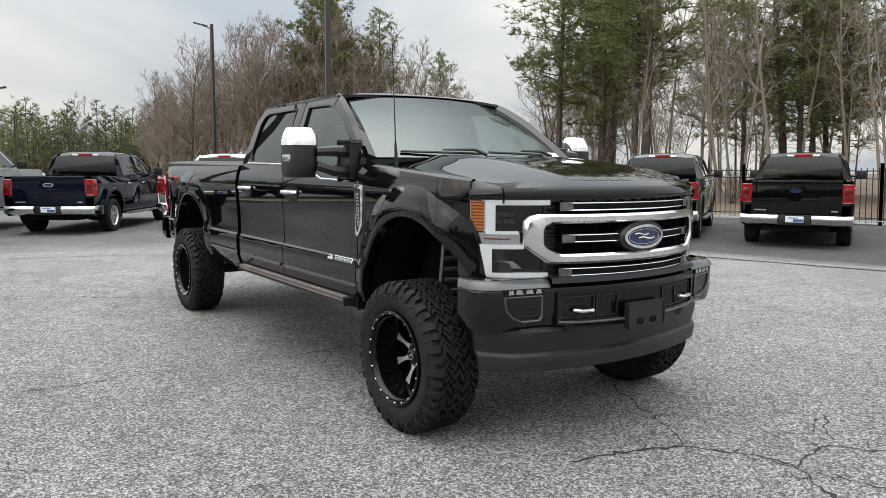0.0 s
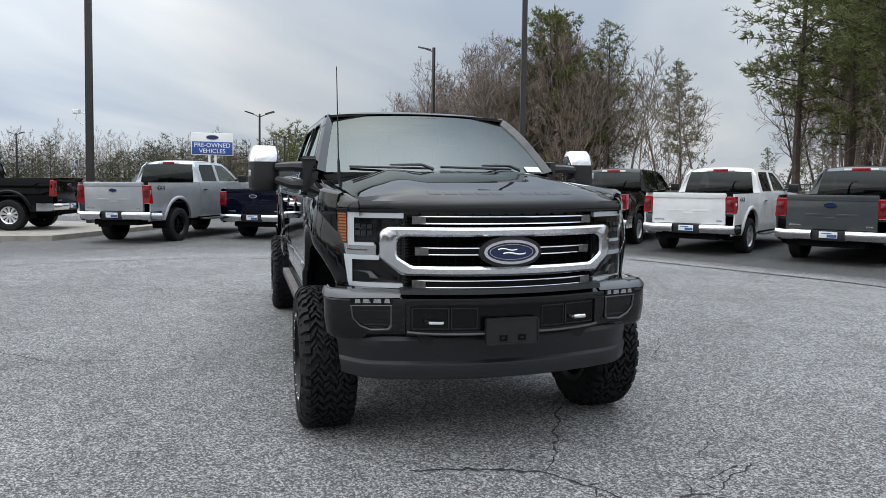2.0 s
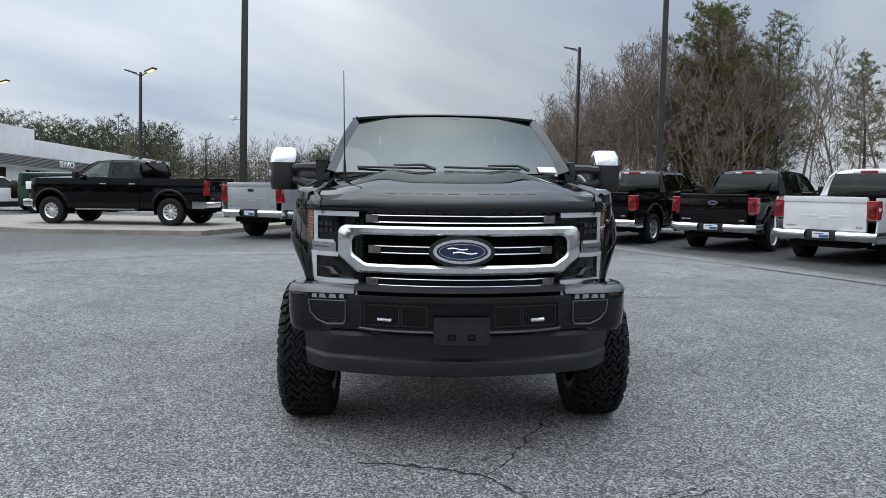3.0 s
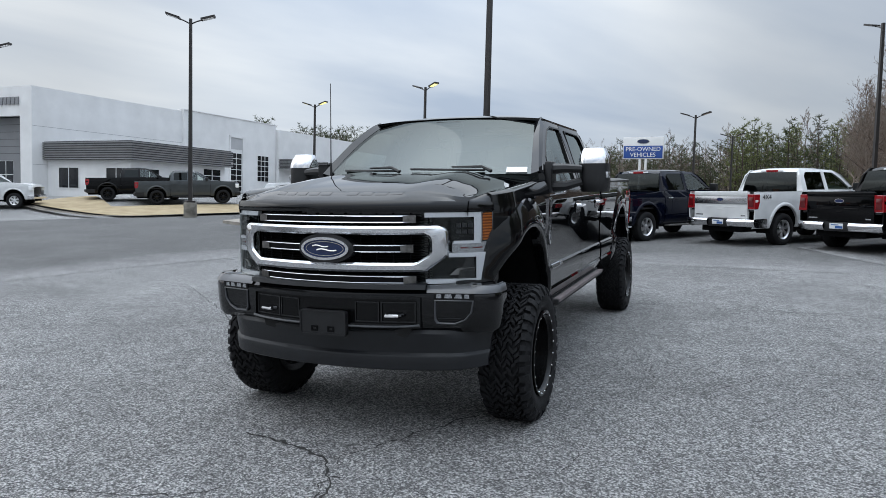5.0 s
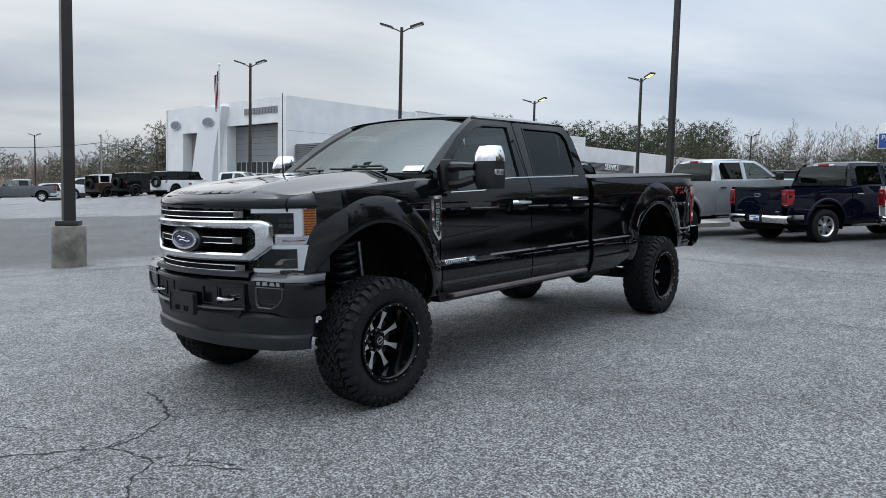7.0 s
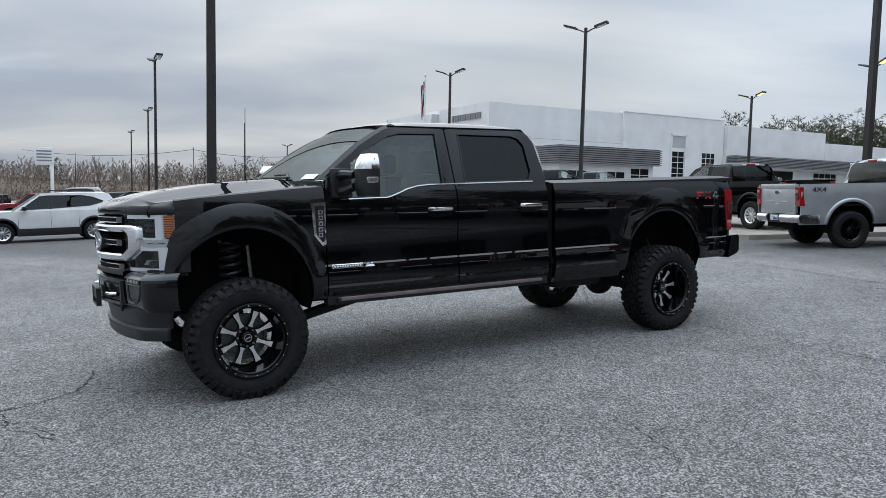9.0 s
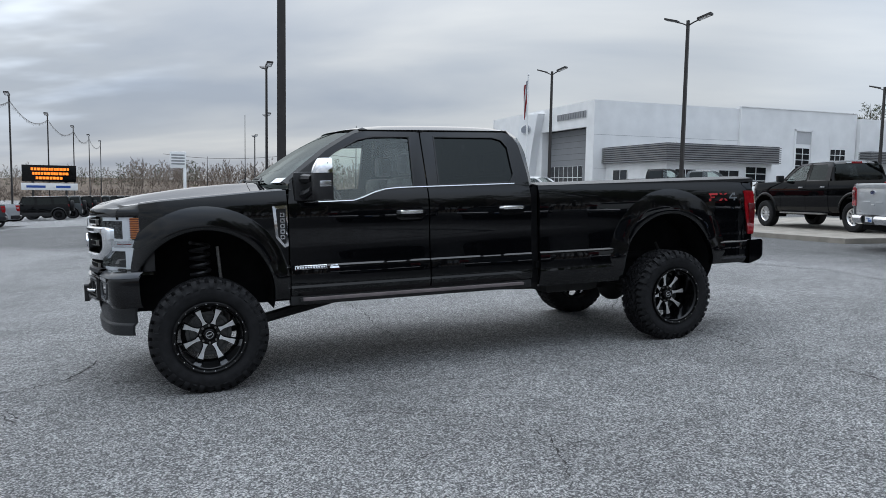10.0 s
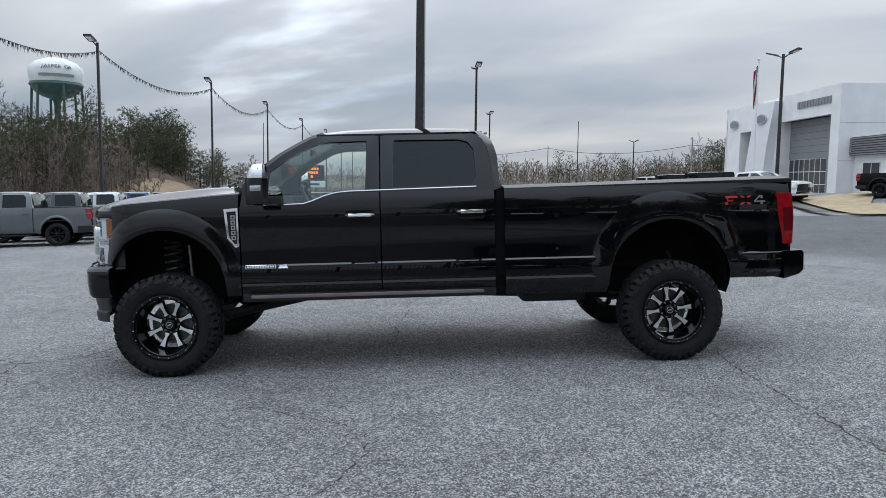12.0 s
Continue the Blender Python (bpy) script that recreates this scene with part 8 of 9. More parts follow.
# ---------------------------------------------------------------- water tower, message board, far signs
def water_tower():
    x, y = -92.6, -162.4
    z = gz(x, y)
    root = thing("water_tower", Matrix.Translation((x, y, z)), "white and green town water tower on steel legs", "water tower")
    top = 32.3
    bm = bmesh.new()
    R = 5.7
    lathe(bm, [(top, 0.01), (top - 0.35, 2.3), (top - 1.3, 4.6), (top - 3.0, 6.1), (top - 5.0, R + 0.2), (top - 6.0, R)], 40, "z")
    tank = part("tank", bm, mat("tank_white", (0.62, 0.64, 0.62), rough=0.5, vary=0.08, scale=0.4), root, smooth=50)
    bm = bmesh.new()
    lathe(bm, [(top - 6.0, R), (top - 6.6, R + 0.25), (top - 7.3, R * 0.95), (top - 8.4, R * 0.80), (top - 9.3, R * 0.55), (top - 9.8, R * 0.28), (top - 10.3, 0.9), (top - 11.2, 0.7), (0, 0.7)], 40, "z")
    part("tank_bottom", bm, mat("tank_green", (0.030, 0.075, 0.065), rough=0.5, vary=0.1, scale=0.4), root, "dark green tank bottom and riser", smooth=50)
    for k in range(6):
        a = 2 * math.pi * k / 6 + 0.25
        bm = bmesh.new()
        tube(bm, [((R + 1.2) * math.cos(a), (R + 1.2) * math.sin(a), 0), ((R - 0.3) * math.cos(a), (R - 0.1) * math.sin(a), top - 6.5)], 0.30, 8)
        part("leg", bm, M_GREENS, root)
        b = 2 * math.pi * (k + 1) / 6 + 0.25
        for zz in (9, 17):
            bm = bmesh.new()
            tube(bm, [((R + 0.5) * math.cos(q), (R + 0.5) * math.sin(q), zz) for q in (a, b)], 0.12, 5)
            part("brace", bm, M_GREENS, root)
    # lettering round the tank
    d = Vector((5.4 - x, 10.8 - y, 0)).normalized()
    yaw = math.atan2(d.y, d.x)
    for i, ch in enumerate("JASPER GA"):
        if ch == " ":
            continue
        a = yaw - 0.48 + i * 0.12
        ob = link("lettering", letters(ch, 1.35), M_POLE, tank)
        ob.matrix_local = pose(6.12 * math.cos(a), 6.12 * math.sin(a), top - 2.85, 0, 0, math.degrees(a) + 90) @ pose(0, 0, 0, 62, 0, 0)
    for i in range(16):
        a = yaw - 0.62 + i * 0.083
        bm = bmesh.new()
        box(bm, -0.22, 0.22, -0.05, 0.05, -0.3, 0.3)
        ob = part("lettering_bar", bm, M_GREYP, tank)
        ob.matrix_local = pose(6.02 * math.cos(a), 6.02 * math.sin(a), top - 4.7, 0, 0, math.degrees(a) + 90)


M_GREENS = mat("tower_green", (0.035, 0.08, 0.07), rough=0.5)
water_tower()


def message_board():
    x, y = -60.0, -51.5
    z = gz(x, y)
    root = thing("message_board", Matrix.Translation((x, y, z + 0.4)) @ pose(0, 0, 0, 0, 0, 132), "black electronic message board over a white sign", "sign")
    # local -y faces the lot
    bm = bmesh.new()
    box(bm, -2.6, 2.6, -0.2, 0.2, 3.1, 4.9, 0.03)
    part("screen", bm, M_RIMB, root)
    M_OR = mat("orange_led", (1.0, 0.22, 0.02), emit=1.2)
    for zz, ww in ((4.45, 1.75), (3.98, 1.6), (3.5, 1.3)):
        k = -ww
        rng = random.Random(int(zz * 10))
        while k < ww:
            w = rng.uniform(0.16, 0.30)
            bm = bmesh.new()
            box(bm, k, k + w, -0.23, -0.20, zz - 0.13, zz + 0.15)
            part("led_bar", bm, M_OR, root)
            k += w + 0.07
    bm = bmesh.new()
    box(bm, -2.7, 2.7, -0.2, 0.2, 2.2, 2.95, 0.03)
    lp = part("lower_panel", bm, M_WHITE, root)
    for a, b in ((-2.2, -0.4), (0.6, 2.0)):
        bm = bmesh.new()
        box(bm, a, b, -0.22, -0.2, 2.45, 2.7)
        part("lettering_bar", bm, M_SIGNB, lp)
    for sx in (-1.6, 1.6):
        bm = bmesh.new()
        tube(bm, [(sx, 0, -0.5), (sx, 0, 3.2)], 0.12, 8)
        part("post", bm, M_POLE, root)


message_board()


def far_sign(x, y, w, h, top, label):
    z = gz(x, y)
    root = thing("roadside_sign", Matrix.Translation((x, y, z)) @ pose(0, 0, 0, 0, 0, 123), label, "sign")
    bm = bmesh.new()
    box(bm, -w / 2, w / 2, -0.2, 0.2, top - h, top, 0.05)
    p = part("sign_panel", bm, M_WHITE, root)
    for k in range(4):
        bm = bmesh.new()
        box(bm, -w * 0.4, w * 0.4, -0.22, -0.2, top - h * (0.25 + 0.18 * k), top - h * (0.17 + 0.18 * k))
        part("lettering_bar", bm, M_GREYP, p)
    bm = bmesh.new()
    box(bm, w / 2 - 0.42, w / 2, -0.16, 0.16, -0.1, top - h, 0.02)
    part("post", bm, M_WHITE, root)


far_sign(-85.5, -52.7, 2.2, 2.3, 8.0, "pale roadside business sign on a post")
for x, y in ((-118, -68), (-70, -20)):
    bm = bmesh.new()
    tube(bm, [(0, 0, 0), (0, 0, 9.0)], [0.07, 0.04], 6)
    ob = tagged(part("thin_mast", bm, M_POLE, None), "thin bare dark mast", "mast", "masts")
    ob.location = (x, y, gz(x, y))
bm = bmesh.new()
box(bm, -0.9, 0.9, -0.5, 0.5, 0.0, 1.2, 0.05)
ob = tagged(part("utility_cabinet", bm, M_WHITE, None), "small white utility cabinet on the grass bank", "cabinet")
ob.location = (-58.5, -77.5, gz(-58.5, -77.5) + 4.05)

# ---------------------------------------------------------------- remaining vehicles



def tail_at(x, y, fx, fy, back):
    n = math.hypot(fx, fy)
    return on_ground(x - fx / n * back, y - fy / n * back, fx, fy)


parked_pickup(on_ground(-14.98, 16.33, -0.92, -0.39, 0.14), "black heavy duty pickup with chrome wheels on the kerb island", P_BLACK, big=True, rim=RIM_GR)
parked_suv(on_ground(-18.8, -6.5, 0.62, -0.79), "white compact suv with black lower cladding", P_WHITE, L=4.6, H=1.68, rack=True)
# row by the road
ROAD_ROW = [(P_MID, "grey crew cab pickup with dark wheels"), (P_GREY, "dark grey crew cab pickup with dark wheels"), (P_SILVER, "silver crew cab pickup"), (P_BLUE, "bright blue crew cab pickup"), (P_BLACK, "black crew cab pickup"), (P_BROWN, "dark brown crew cab pickup"), (P_GREY, "dark grey crew cab pickup"), (P_SILVER, "silver crew cab pickup")]
for i, (p_, lb) in enumerate(ROAD_ROW):
    parked_pickup(on_ground(-10.1 - 2.8 * i, -14.0 - 1.75 * i, 0.72, -0.694), lb, p_, rim=RIM_BK if i < 2 else RIM_CH, chrome=False)
for i, (p_, lb) in enumerate(((P_BLACK, "black boxy suv parked in the row"), (P_GREY, "dark grey boxy suv parked in the row"), (P_BLACK, "black boxy suv parked in the row"), (P_BROWN, "brown boxy suv parked in the row"), (P_GREY, "dark grey boxy suv parked in the row"), (P_BLACK, "black boxy suv parked in the row"), (P_GREY, "dark grey boxy suv parked in the row"), (P_BLACK, "black boxy suv parked in the row"), (P_GREY, "dark grey boxy suv parked in the row"), (P_BROWN, "brown boxy suv parked in the row"), (P_BLACK, "black boxy suv parked in the row"))):
    k = i
    parked_suv(on_ground(-40.7 - 3.82 * k, -32.2 - 2.09 * k, 0.574, -0.819), lb, p_, L=4.3, H=1.85, hood=1.2, belt_z=1.18, boxy=1.0, tyre=TY_S, rim=RIM_BK, R=0.405, ground=0.36, spare=True)
# scattered vehicles across the far lot
FAR_LOT = [(P_RED, 121.5), (P_WHITE, 119.2), (P_GREY, 117.2), (P_BLACK, 115.4), (P_MID, 113.6)]
FAR_WORDS = {P_RED.name: "dark red", P_WHITE.name: "white", P_GREY.name: "dark grey", P_BLACK.name: "black", P_MID.name: "mid grey"}
for i, (p_, yaw_) in enumerate(FAR_LOT):
    d_ = 60 + (i % 3) * 4
    parked_suv(on_ground(6.7 - d_ * math.sin(radians(yaw_)), 7.2 + d_ * math.cos(radians(yaw_)), 0.62, -0.79), FAR_WORDS[p_.name] + " suv parked far across the lot", p_, L=4.7, H=1.78 if i != 1 else 2.2, hood=1.1)
# by the showroom
parked_pickup(on_ground(-42.5, 0.5, 0.38, 0.92), "white crew cab pickup parked before the showroom", P_WHITE)
parked_pickup(on_ground(-42.6, 8.5, 0.2, 0.98), "dark crew cab pickup beside the showroom", P_BLACK, rim=RIM_BK, chrome=False)
parked_pickup(on_ground(-40.0, 10.7, 0.2, 0.98), "black crew cab pickup beside the showroom", P_GREY, rim=RIM_BK, chrome=False)
parked_suv(on_ground(-49.2, -2.6, -0.75, 0.66), "white boxy off-roader with a black top", P_WHITE, L=4.3, H=1.85, hood=1.2, belt_z=1.18, boxy=1.0, tyre=TY_S, rim=RIM_BK, R=0.405, ground=0.36, roof_body=P_BLACK, spare=True)
parked_suv(on_ground(-52.9, -5.9, -0.75, 0.66), "black boxy off-roader with spare wheel", P_BLACK, L=4.3, H=1.85, hood=1.2, belt_z=1.18, boxy=1.0, tyre=TY_S, rim=RIM_BK, R=0.405, ground=0.36, spare=True)
parked_suv(on_ground(-55.8, -8.4, -0.75, 0.66), "dark red boxy off-roader with a white top", P_BROWN, L=4.3, H=1.85, hood=1.2, belt_z=1.18, boxy=1.0, tyre=TY_S, rim=RIM_BK, R=0.405, ground=0.36, roof_body=P_WHITE, spare=True)
parked_suv(on_ground(-61.0, -10.6, 0.65, 0.76), "white suv parked in line", P_WHITE, L=4.7, H=1.75)
parked_pickup(on_ground(-64.5, -13.0, 0.2, -0.98), "grey crew cab pickup facing out", P_MID)
parked_suv(on_ground(-69.5, -15.5, 0.65, 0.76), "white suv parked in line", P_WHITE, L=5.2, H=1.85)
# by the service hall
parked_suv(on_ground(-30.2, 17.8, 0.45, 0.89), "dark green boxy off-roader", P_GREEN, L=4.4, H=1.85, hood=1.2, belt_z=1.18, boxy=1.0, tyre=TY_S, rim=RIM_GR, R=0.405, ground=0.36, spare=True)
parked_suv(on_ground(-33.8, 16.0, 0.3, 0.95), "white suv with dark glass", P_WHITE, L=4.7, H=1.7)
parked_suv(on_ground(-19.5, 23.5, 0.5, 0.86), "black suv behind the kerb island", P_BLACK, L=5.0, H=1.85)

# ---------------------------------------------------------------- trees
def leaf_mat(name, c1, c2, rough=0.7, glow=0.0):
    m = bpy.data.materials.new(name)
    m.use_nodes = True
    nt = m.node_tree
    p = nt.nodes["Principled BSDF"]
    g = nt.nodes.new("ShaderNodeNewGeometry")
    r = nt.nodes.new("ShaderNodeValToRGB")
    r.color_ramp.elements[0].color = (*c1, 1)
    r.color_ramp.elements[1].color = (*c2, 1)
    nt.links.new(g.outputs["Random Per Island"], r.inputs[0])
    nt.links.new(r.outputs[0], p.inputs["Base Color"])
    p.inputs["Roughness"].default_value = rough
    p.inputs["Specular IOR Level"].default_value = 0.25
    if glow > 0:
        tr = nt.nodes.new("ShaderNodeBsdfTranslucent")
        nt.links.new(r.outputs[0], tr.inputs[0])
        mx = nt.nodes.new("ShaderNodeMixShader")
        mx.inputs[0].default_value = glow
        nt.links.new(p.outputs[0], mx.inputs[1])
        nt.links.new(tr.outputs[0], mx.inputs[2])
        nt.links.new(mx.outputs[0], nt.nodes["Material Output"].inputs[0])
    return m


M_NEEDLE = leaf_mat("pine_needles", (0.070, 0.088, 0.033), (0.20, 0.215, 0.088), glow=0.45)
M_NEEDLE2 = leaf_mat("bright_evergreen_leaves", (0.055, 0.075, 0.018), (0.150, 0.160, 0.048), glow=0.4)
M_NEEDLE3 = leaf_mat("dark_pine_needles", (0.034, 0.045, 0.021), (0.092, 0.105, 0.052), glow=0.3)
M_BARK = mat("pine_bark", (0.060, 0.045, 0.036), rough=0.9, vary=0.35, scale=3, bump=0.6, bump_scale=20)
M_TWIG = leaf_mat("grey_brown_twigs", (0.135, 0.110, 0.092), (0.26, 0.215, 0.178), 0.9)
M_TWIG2 = leaf_mat("reddish_twigs", (0.125, 0.092, 0.074), (0.23, 0.175, 0.142), 0.9)


class Soup:
    """Collects triangles and quads for one mesh."""

    def __init__(self):
        self.v, self.f = [], []

    def limb(self, pts, r0, r1, seg=4):
        base = len(self.v)
        n = len(pts)
        for i, p in enumerate(pts):
            d = (pts[min(i + 1, n - 1)] - pts[max(i - 1, 0)])
            a = d.cross(Vector((0.31, 0.17, 0.93)))
            if a.length < 1e-4:
                a = d.cross(Vector((1, 0, 0)))
            a.normalize()
            b = d.normalized().cross(a)
            r = r0 + (r1 - r0) * i / (n - 1)
            for k in range(seg):
                t = 2 * math.pi * k / seg
                self.v.append(p + a * (r * math.cos(t)) + b * (r * math.sin(t)))
        for i in range(n - 1):
            for k in range(seg):
                j = (k + 1) % seg
                self.f.append((base + i * seg + k, base + i * seg + j, base + (i + 1) * seg + j, base + (i + 1) * seg + k))

    def ribbon(self, pts, r0, r1, side):
        base = len(self.v)
        n = len(pts)
        for i, p in enumerate(pts):
            w = side * (r0 + (r1 - r0) * i / (n - 1))
            self.v += [p - w, p + w]
        for i in range(n - 1):
            b = base + 2 * i
            self.f.append((b, b + 1, b + 3, b + 2))

    def tuft(self, c, d, size, rng, n=7, w=0.032):
        for _ in range(n):
            e = (d * 0.6 + Vector((rng.gauss(0, 0.6), rng.gauss(0, 0.6), rng.gauss(0.12, 0.5)))).normalized() * size * rng.uniform(0.6, 1.1)
            s = e.cross(Vector((rng.gauss(0, 1), rng.gauss(0, 1), rng.gauss(0, 1)))).normalized() * size * w * 2.2
            b = len(self.v)
            self.v += [c - s, c + s, c + e + s * 0.5, c + e - s * 0.5]
            self.f.append((b, b + 1, b + 2, b + 3))

    def mesh(self, name, material):
        me = bpy.data.meshes.new(name)
        me.from_pydata([tuple(p) for p in self.v], [], self.f)
        me.materials.append(material)
        return me


def bend(rng, a, d, length, n, wobble, lift=0.0):
    pts = [a]
    d = d.normalized()
    for k in range(n):
        d = (d + Vector((rng.gauss(0, wobble), rng.gauss(0, wobble), rng.gauss(0, wobble) + lift))).normalized()
        pts.append(pts[-1] + d * (length / n))
    return pts


def pine_meshes(seed, h=17.0, start=0.42, spread=3.2, leaf=M_NEEDLE, dense=1.0, size=0.42, shape=0.6, n_leaf=10):
    rng = random.Random(seed)
    wood, leaves = Soup(), Soup()
    trunk = bend(rng, Vector((0, 0, -0.3)), Vector((0, 0, 1)), h, 10, 0.022, 0.02)
    wood.limb(trunk, 0.011 * h + 0.03, 0.03, 7)

    def at_h(t):
        k = min(len(trunk) - 2, int(t * (len(trunk) - 1)))
        return trunk[k].lerp(trunk[k + 1], t * (len(trunk) - 1) - k)

    n = int(46 * dense)
    for i in range(n):
        t = start + (1 - start) * (i + rng.random() * 0.8) / n
        u = (t - start) / (1 - start)
        prof = (min(1.0, u / 0.18 + 0.35)) * (1 - u) ** shape + 0.10
        ln = spread * prof * rng.uniform(0.55, 1.15)
        a = i * 2.399 + rng.uniform(-0.5, 0.5)
        d = Vector((math.cos(a), math.sin(a), rng.uniform(-0.10, 0.35) + 0.4 * u))
        pts = bend(rng, at_h(t), d, ln, 4, 0.10, 0.03)
        wood.limb(pts, 0.02 + 0.03 * (1 - u), 0.008, 4)
        m = max(3, int(ln * 4.2 * dense))
        for j in range(m):
            q = 0.30 + 0.70 * (j + rng.random()) / m
            k = min(3, int(q * 4))
            c = pts[k].lerp(pts[k + 1], q * 4 - k)
            off = Vector((rng.gauss(0, 0.22), rng.gauss(0, 0.22), rng.gauss(0.02, 0.13))) * (0.5 + 0.25 * ln)
            leaves.tuft(c + off, (pts[-1] - pts[0]).normalized(), size, rng, n_leaf)
        # dead stubs below the crown
    for i in range(8):
        t = rng.uniform(0.18, start)
        a = rng.uniform(0, 6.28)
        wood.limb(bend(rng, at_h(t), Vector((math.cos(a), math.sin(a), 0.1)), rng.uniform(0.5, 1.6), 2, 0.15), 0.02, 0.006, 3)
    return wood.mesh("trunk", M_BARK), leaves.mesh("crown", leaf)


def bare_meshes(seed, h=13.0, stems=1, twig=M_TWIG, fork=0.30, width=0.34, n=(14, 6, 5, 2), up=0.8, stout=1.0, fine=0.011):
    """Leafless tree: an upright stem, rising limbs in a rounded crown, and fans of fine twigs."""
    rng = random.Random(seed)
    wood, twigs = Soup(), Soup()

    def twig_at(p, d, ln, r, kids):
        side = d.cross(Vector((rng.gauss(0, 1), rng.gauss(0, 1), rng.gauss(0, 1)))).normalized()
        pts = bend(rng, p, d, ln, 2 if kids else 1, 0.10, 0.05)
        twigs.ribbon(pts, r, r * 0.5, side)
        return pts

    def off(ax, lean):
        a = rng.uniform(0, 6.28)
        return (ax * rng.uniform(0.7, 1.0) + ax.cross(Vector((math.cos(a), math.sin(a), 0.15))).normalized() * rng.uniform(lean * 0.7, lean * 1.3) + Vector((0, 0, 0.20))).normalized()

    for st in range(stems):
        a = 6.28 * st / max(1, stems) + rng.uniform(-0.4, 0.4)
        lean = 0.03 if stems == 1 else rng.uniform(0.12, 0.85)
        hh = h * rng.uniform(0.85, 1.0)
        trunk = bend(rng, Vector((0, 0, -0.2)), Vector((lean * math.cos(a), lean * math.sin(a), 1)), hh, 8, 0.045, 0.02)
        r0 = (0.0085 * h / stems ** 0.5 + 0.02) * stout
        wood.limb(trunk, r0, 0.012, 6 if stems == 1 else 4)
        for i in range(n[0]):
            q = fork + (1 - fork) * (i + rng.random() * 0.8) / n[0]
            u = (q - fork) / (1 - fork)
            k = min(7, int(q * 8))
            p = trunk[k].lerp(trunk[k + 1], q * 8 - k)
            ln = hh * width * (1 - 0.80 * u) ** 0.8 * (0.65 + 0.35 * min(1, u / 0.25)) * rng.uniform(0.7, 1.2) / stems ** 0.25
            az = i * 2.4 + rng.uniform(-0.5, 0.5)
            limb = bend(rng, p, Vector((math.cos(az), math.sin(az), up * rng.uniform(0.6, 1.3) + 0.6 * u)), ln, 4, 0.10, 0.07)
            wood.limb(limb, max(fine, r0 * (1 - q) * 0.55 + 0.004), fine * 0.7, 3)
            for j in range(n[1]):
                q2 = 0.18 + 0.82 * (j + rng.random()) / n[1]
                m = min(3, int(q2 * 4))
                p2 = limb[m].lerp(limb[m + 1], min(1.0, q2 * 4 - m))
                d2 = off((limb[m + 1] - limb[m]).normalized(), 0.75)
                l2 = ln * rng.uniform(0.32, 0.52) * (1.15 - 0.5 * q2)
                t2 = twig_at(p2, d2, l2, fine * 1.5, True)
                for e in range(n[2]):
                    q3 = 0.2 + 0.8 * (e + rng.random()) / n[2]
                    m3 = min(1, int(q3 * 2))
                    p3 = t2[m3].lerp(t2[m3 + 1], min(1.0, q3 * 2 - m3))
                    d3 = off((t2[m3 + 1] - t2[m3]).normalized(), 0.7)
                    l3 = l2 * rng.uniform(0.35, 0.65)
                    t3 = twig_at(p3, d3, l3, fine, False)
                    for g in range(n[3]):
                        twig_at(t3[0].lerp(t3[1], rng.uniform(0.3, 1.0)), off(d3, 0.65), l3 * rng.uniform(0.4, 0.7), fine * 0.8, False)
    return wood.mesh("trunk", M_BARK if twig is M_TWIG2 else M_TWIG), twigs.mesh("crown", twig)


PINES = [pine_meshes(3, 18, 0.34, 3.8, dense=1.5, size=0.36, n_leaf=9), pine_meshes(4, 20, 0.28, 4.2, dense=1.6, size=0.36, n_leaf=9), pine_meshes(5, 16, 0.36, 3.4, dense=1.5, size=0.36, n_leaf=9), pine_meshes(6, 19, 0.22, 4.4, dense=1.6, size=0.37, n_leaf=9)]
CEDARS = [pine_meshes(11, 15, 0.10, 5.0, M_NEEDLE2, 2.5, 0.38, 0.45, 9), pine_meshes(12, 10, 0.08, 2.8, M_NEEDLE, 1.3, 0.34, 0.8, 8), pine_meshes(13, 9, 0.10, 2.6, M_NEEDLE2, 1.2, 0.34, 0.7, 8)]
BARES = [bare_meshes(21, 13, width=0.40, n=(16, 6, 5, 2), fine=0.017), bare_meshes(22, 15, width=0.36, n=(16, 6, 5, 2), fine=0.017), bare_meshes(23, 12, width=0.46, n=(15, 6, 5, 2), fine=0.017), bare_meshes(24, 15, twig=M_TWIG2, fork=0.34, width=0.38, n=(16, 6, 5, 2), fine=0.017)]
SHRUB = bare_meshes(31, 7.0, 16, M_TWIG2, 0.15, 0.40, (7, 5, 5, 2), fine=0.011)
THIN = [bare_meshes(61, 15, fork=0.28, width=0.24, stout=0.55, fine=0.010), bare_meshes(62, 17, fork=0.34, width=0.22, stout=0.55, fine=0.010), bare_meshes(63, 12, fork=0.22, width=0.28, stout=0.55, fine=0.010)]
BRUSH = bare_meshes(32, 3.2, 8, M_TWIG2, 0.1, 0.45, (5, 4, 4, 1), fine=0.008)


def tree(pair, x, y, s=1.0, turn=0.0, label="tall pine with bare lower trunk", name="pine_tree", group="pines", sz=None, up=0.0):
    root = thing(name, Matrix.Translation((x, y, gz(x, y) + up)) @ pose(0, 0, 0, 0, 0, turn) @ Matrix.Diagonal((s, s, sz or s, 1)), label, "tree", group)
    for me in pair:
        ob = new(me.name, me)
        ob.parent = root
    return root


rng = random.Random(77)
PINE_L, BARE_L, CED_L = "tall green pine with bare lower trunk", "leafless grey-brown tree with fine twigs", "dense dark evergreen tree"
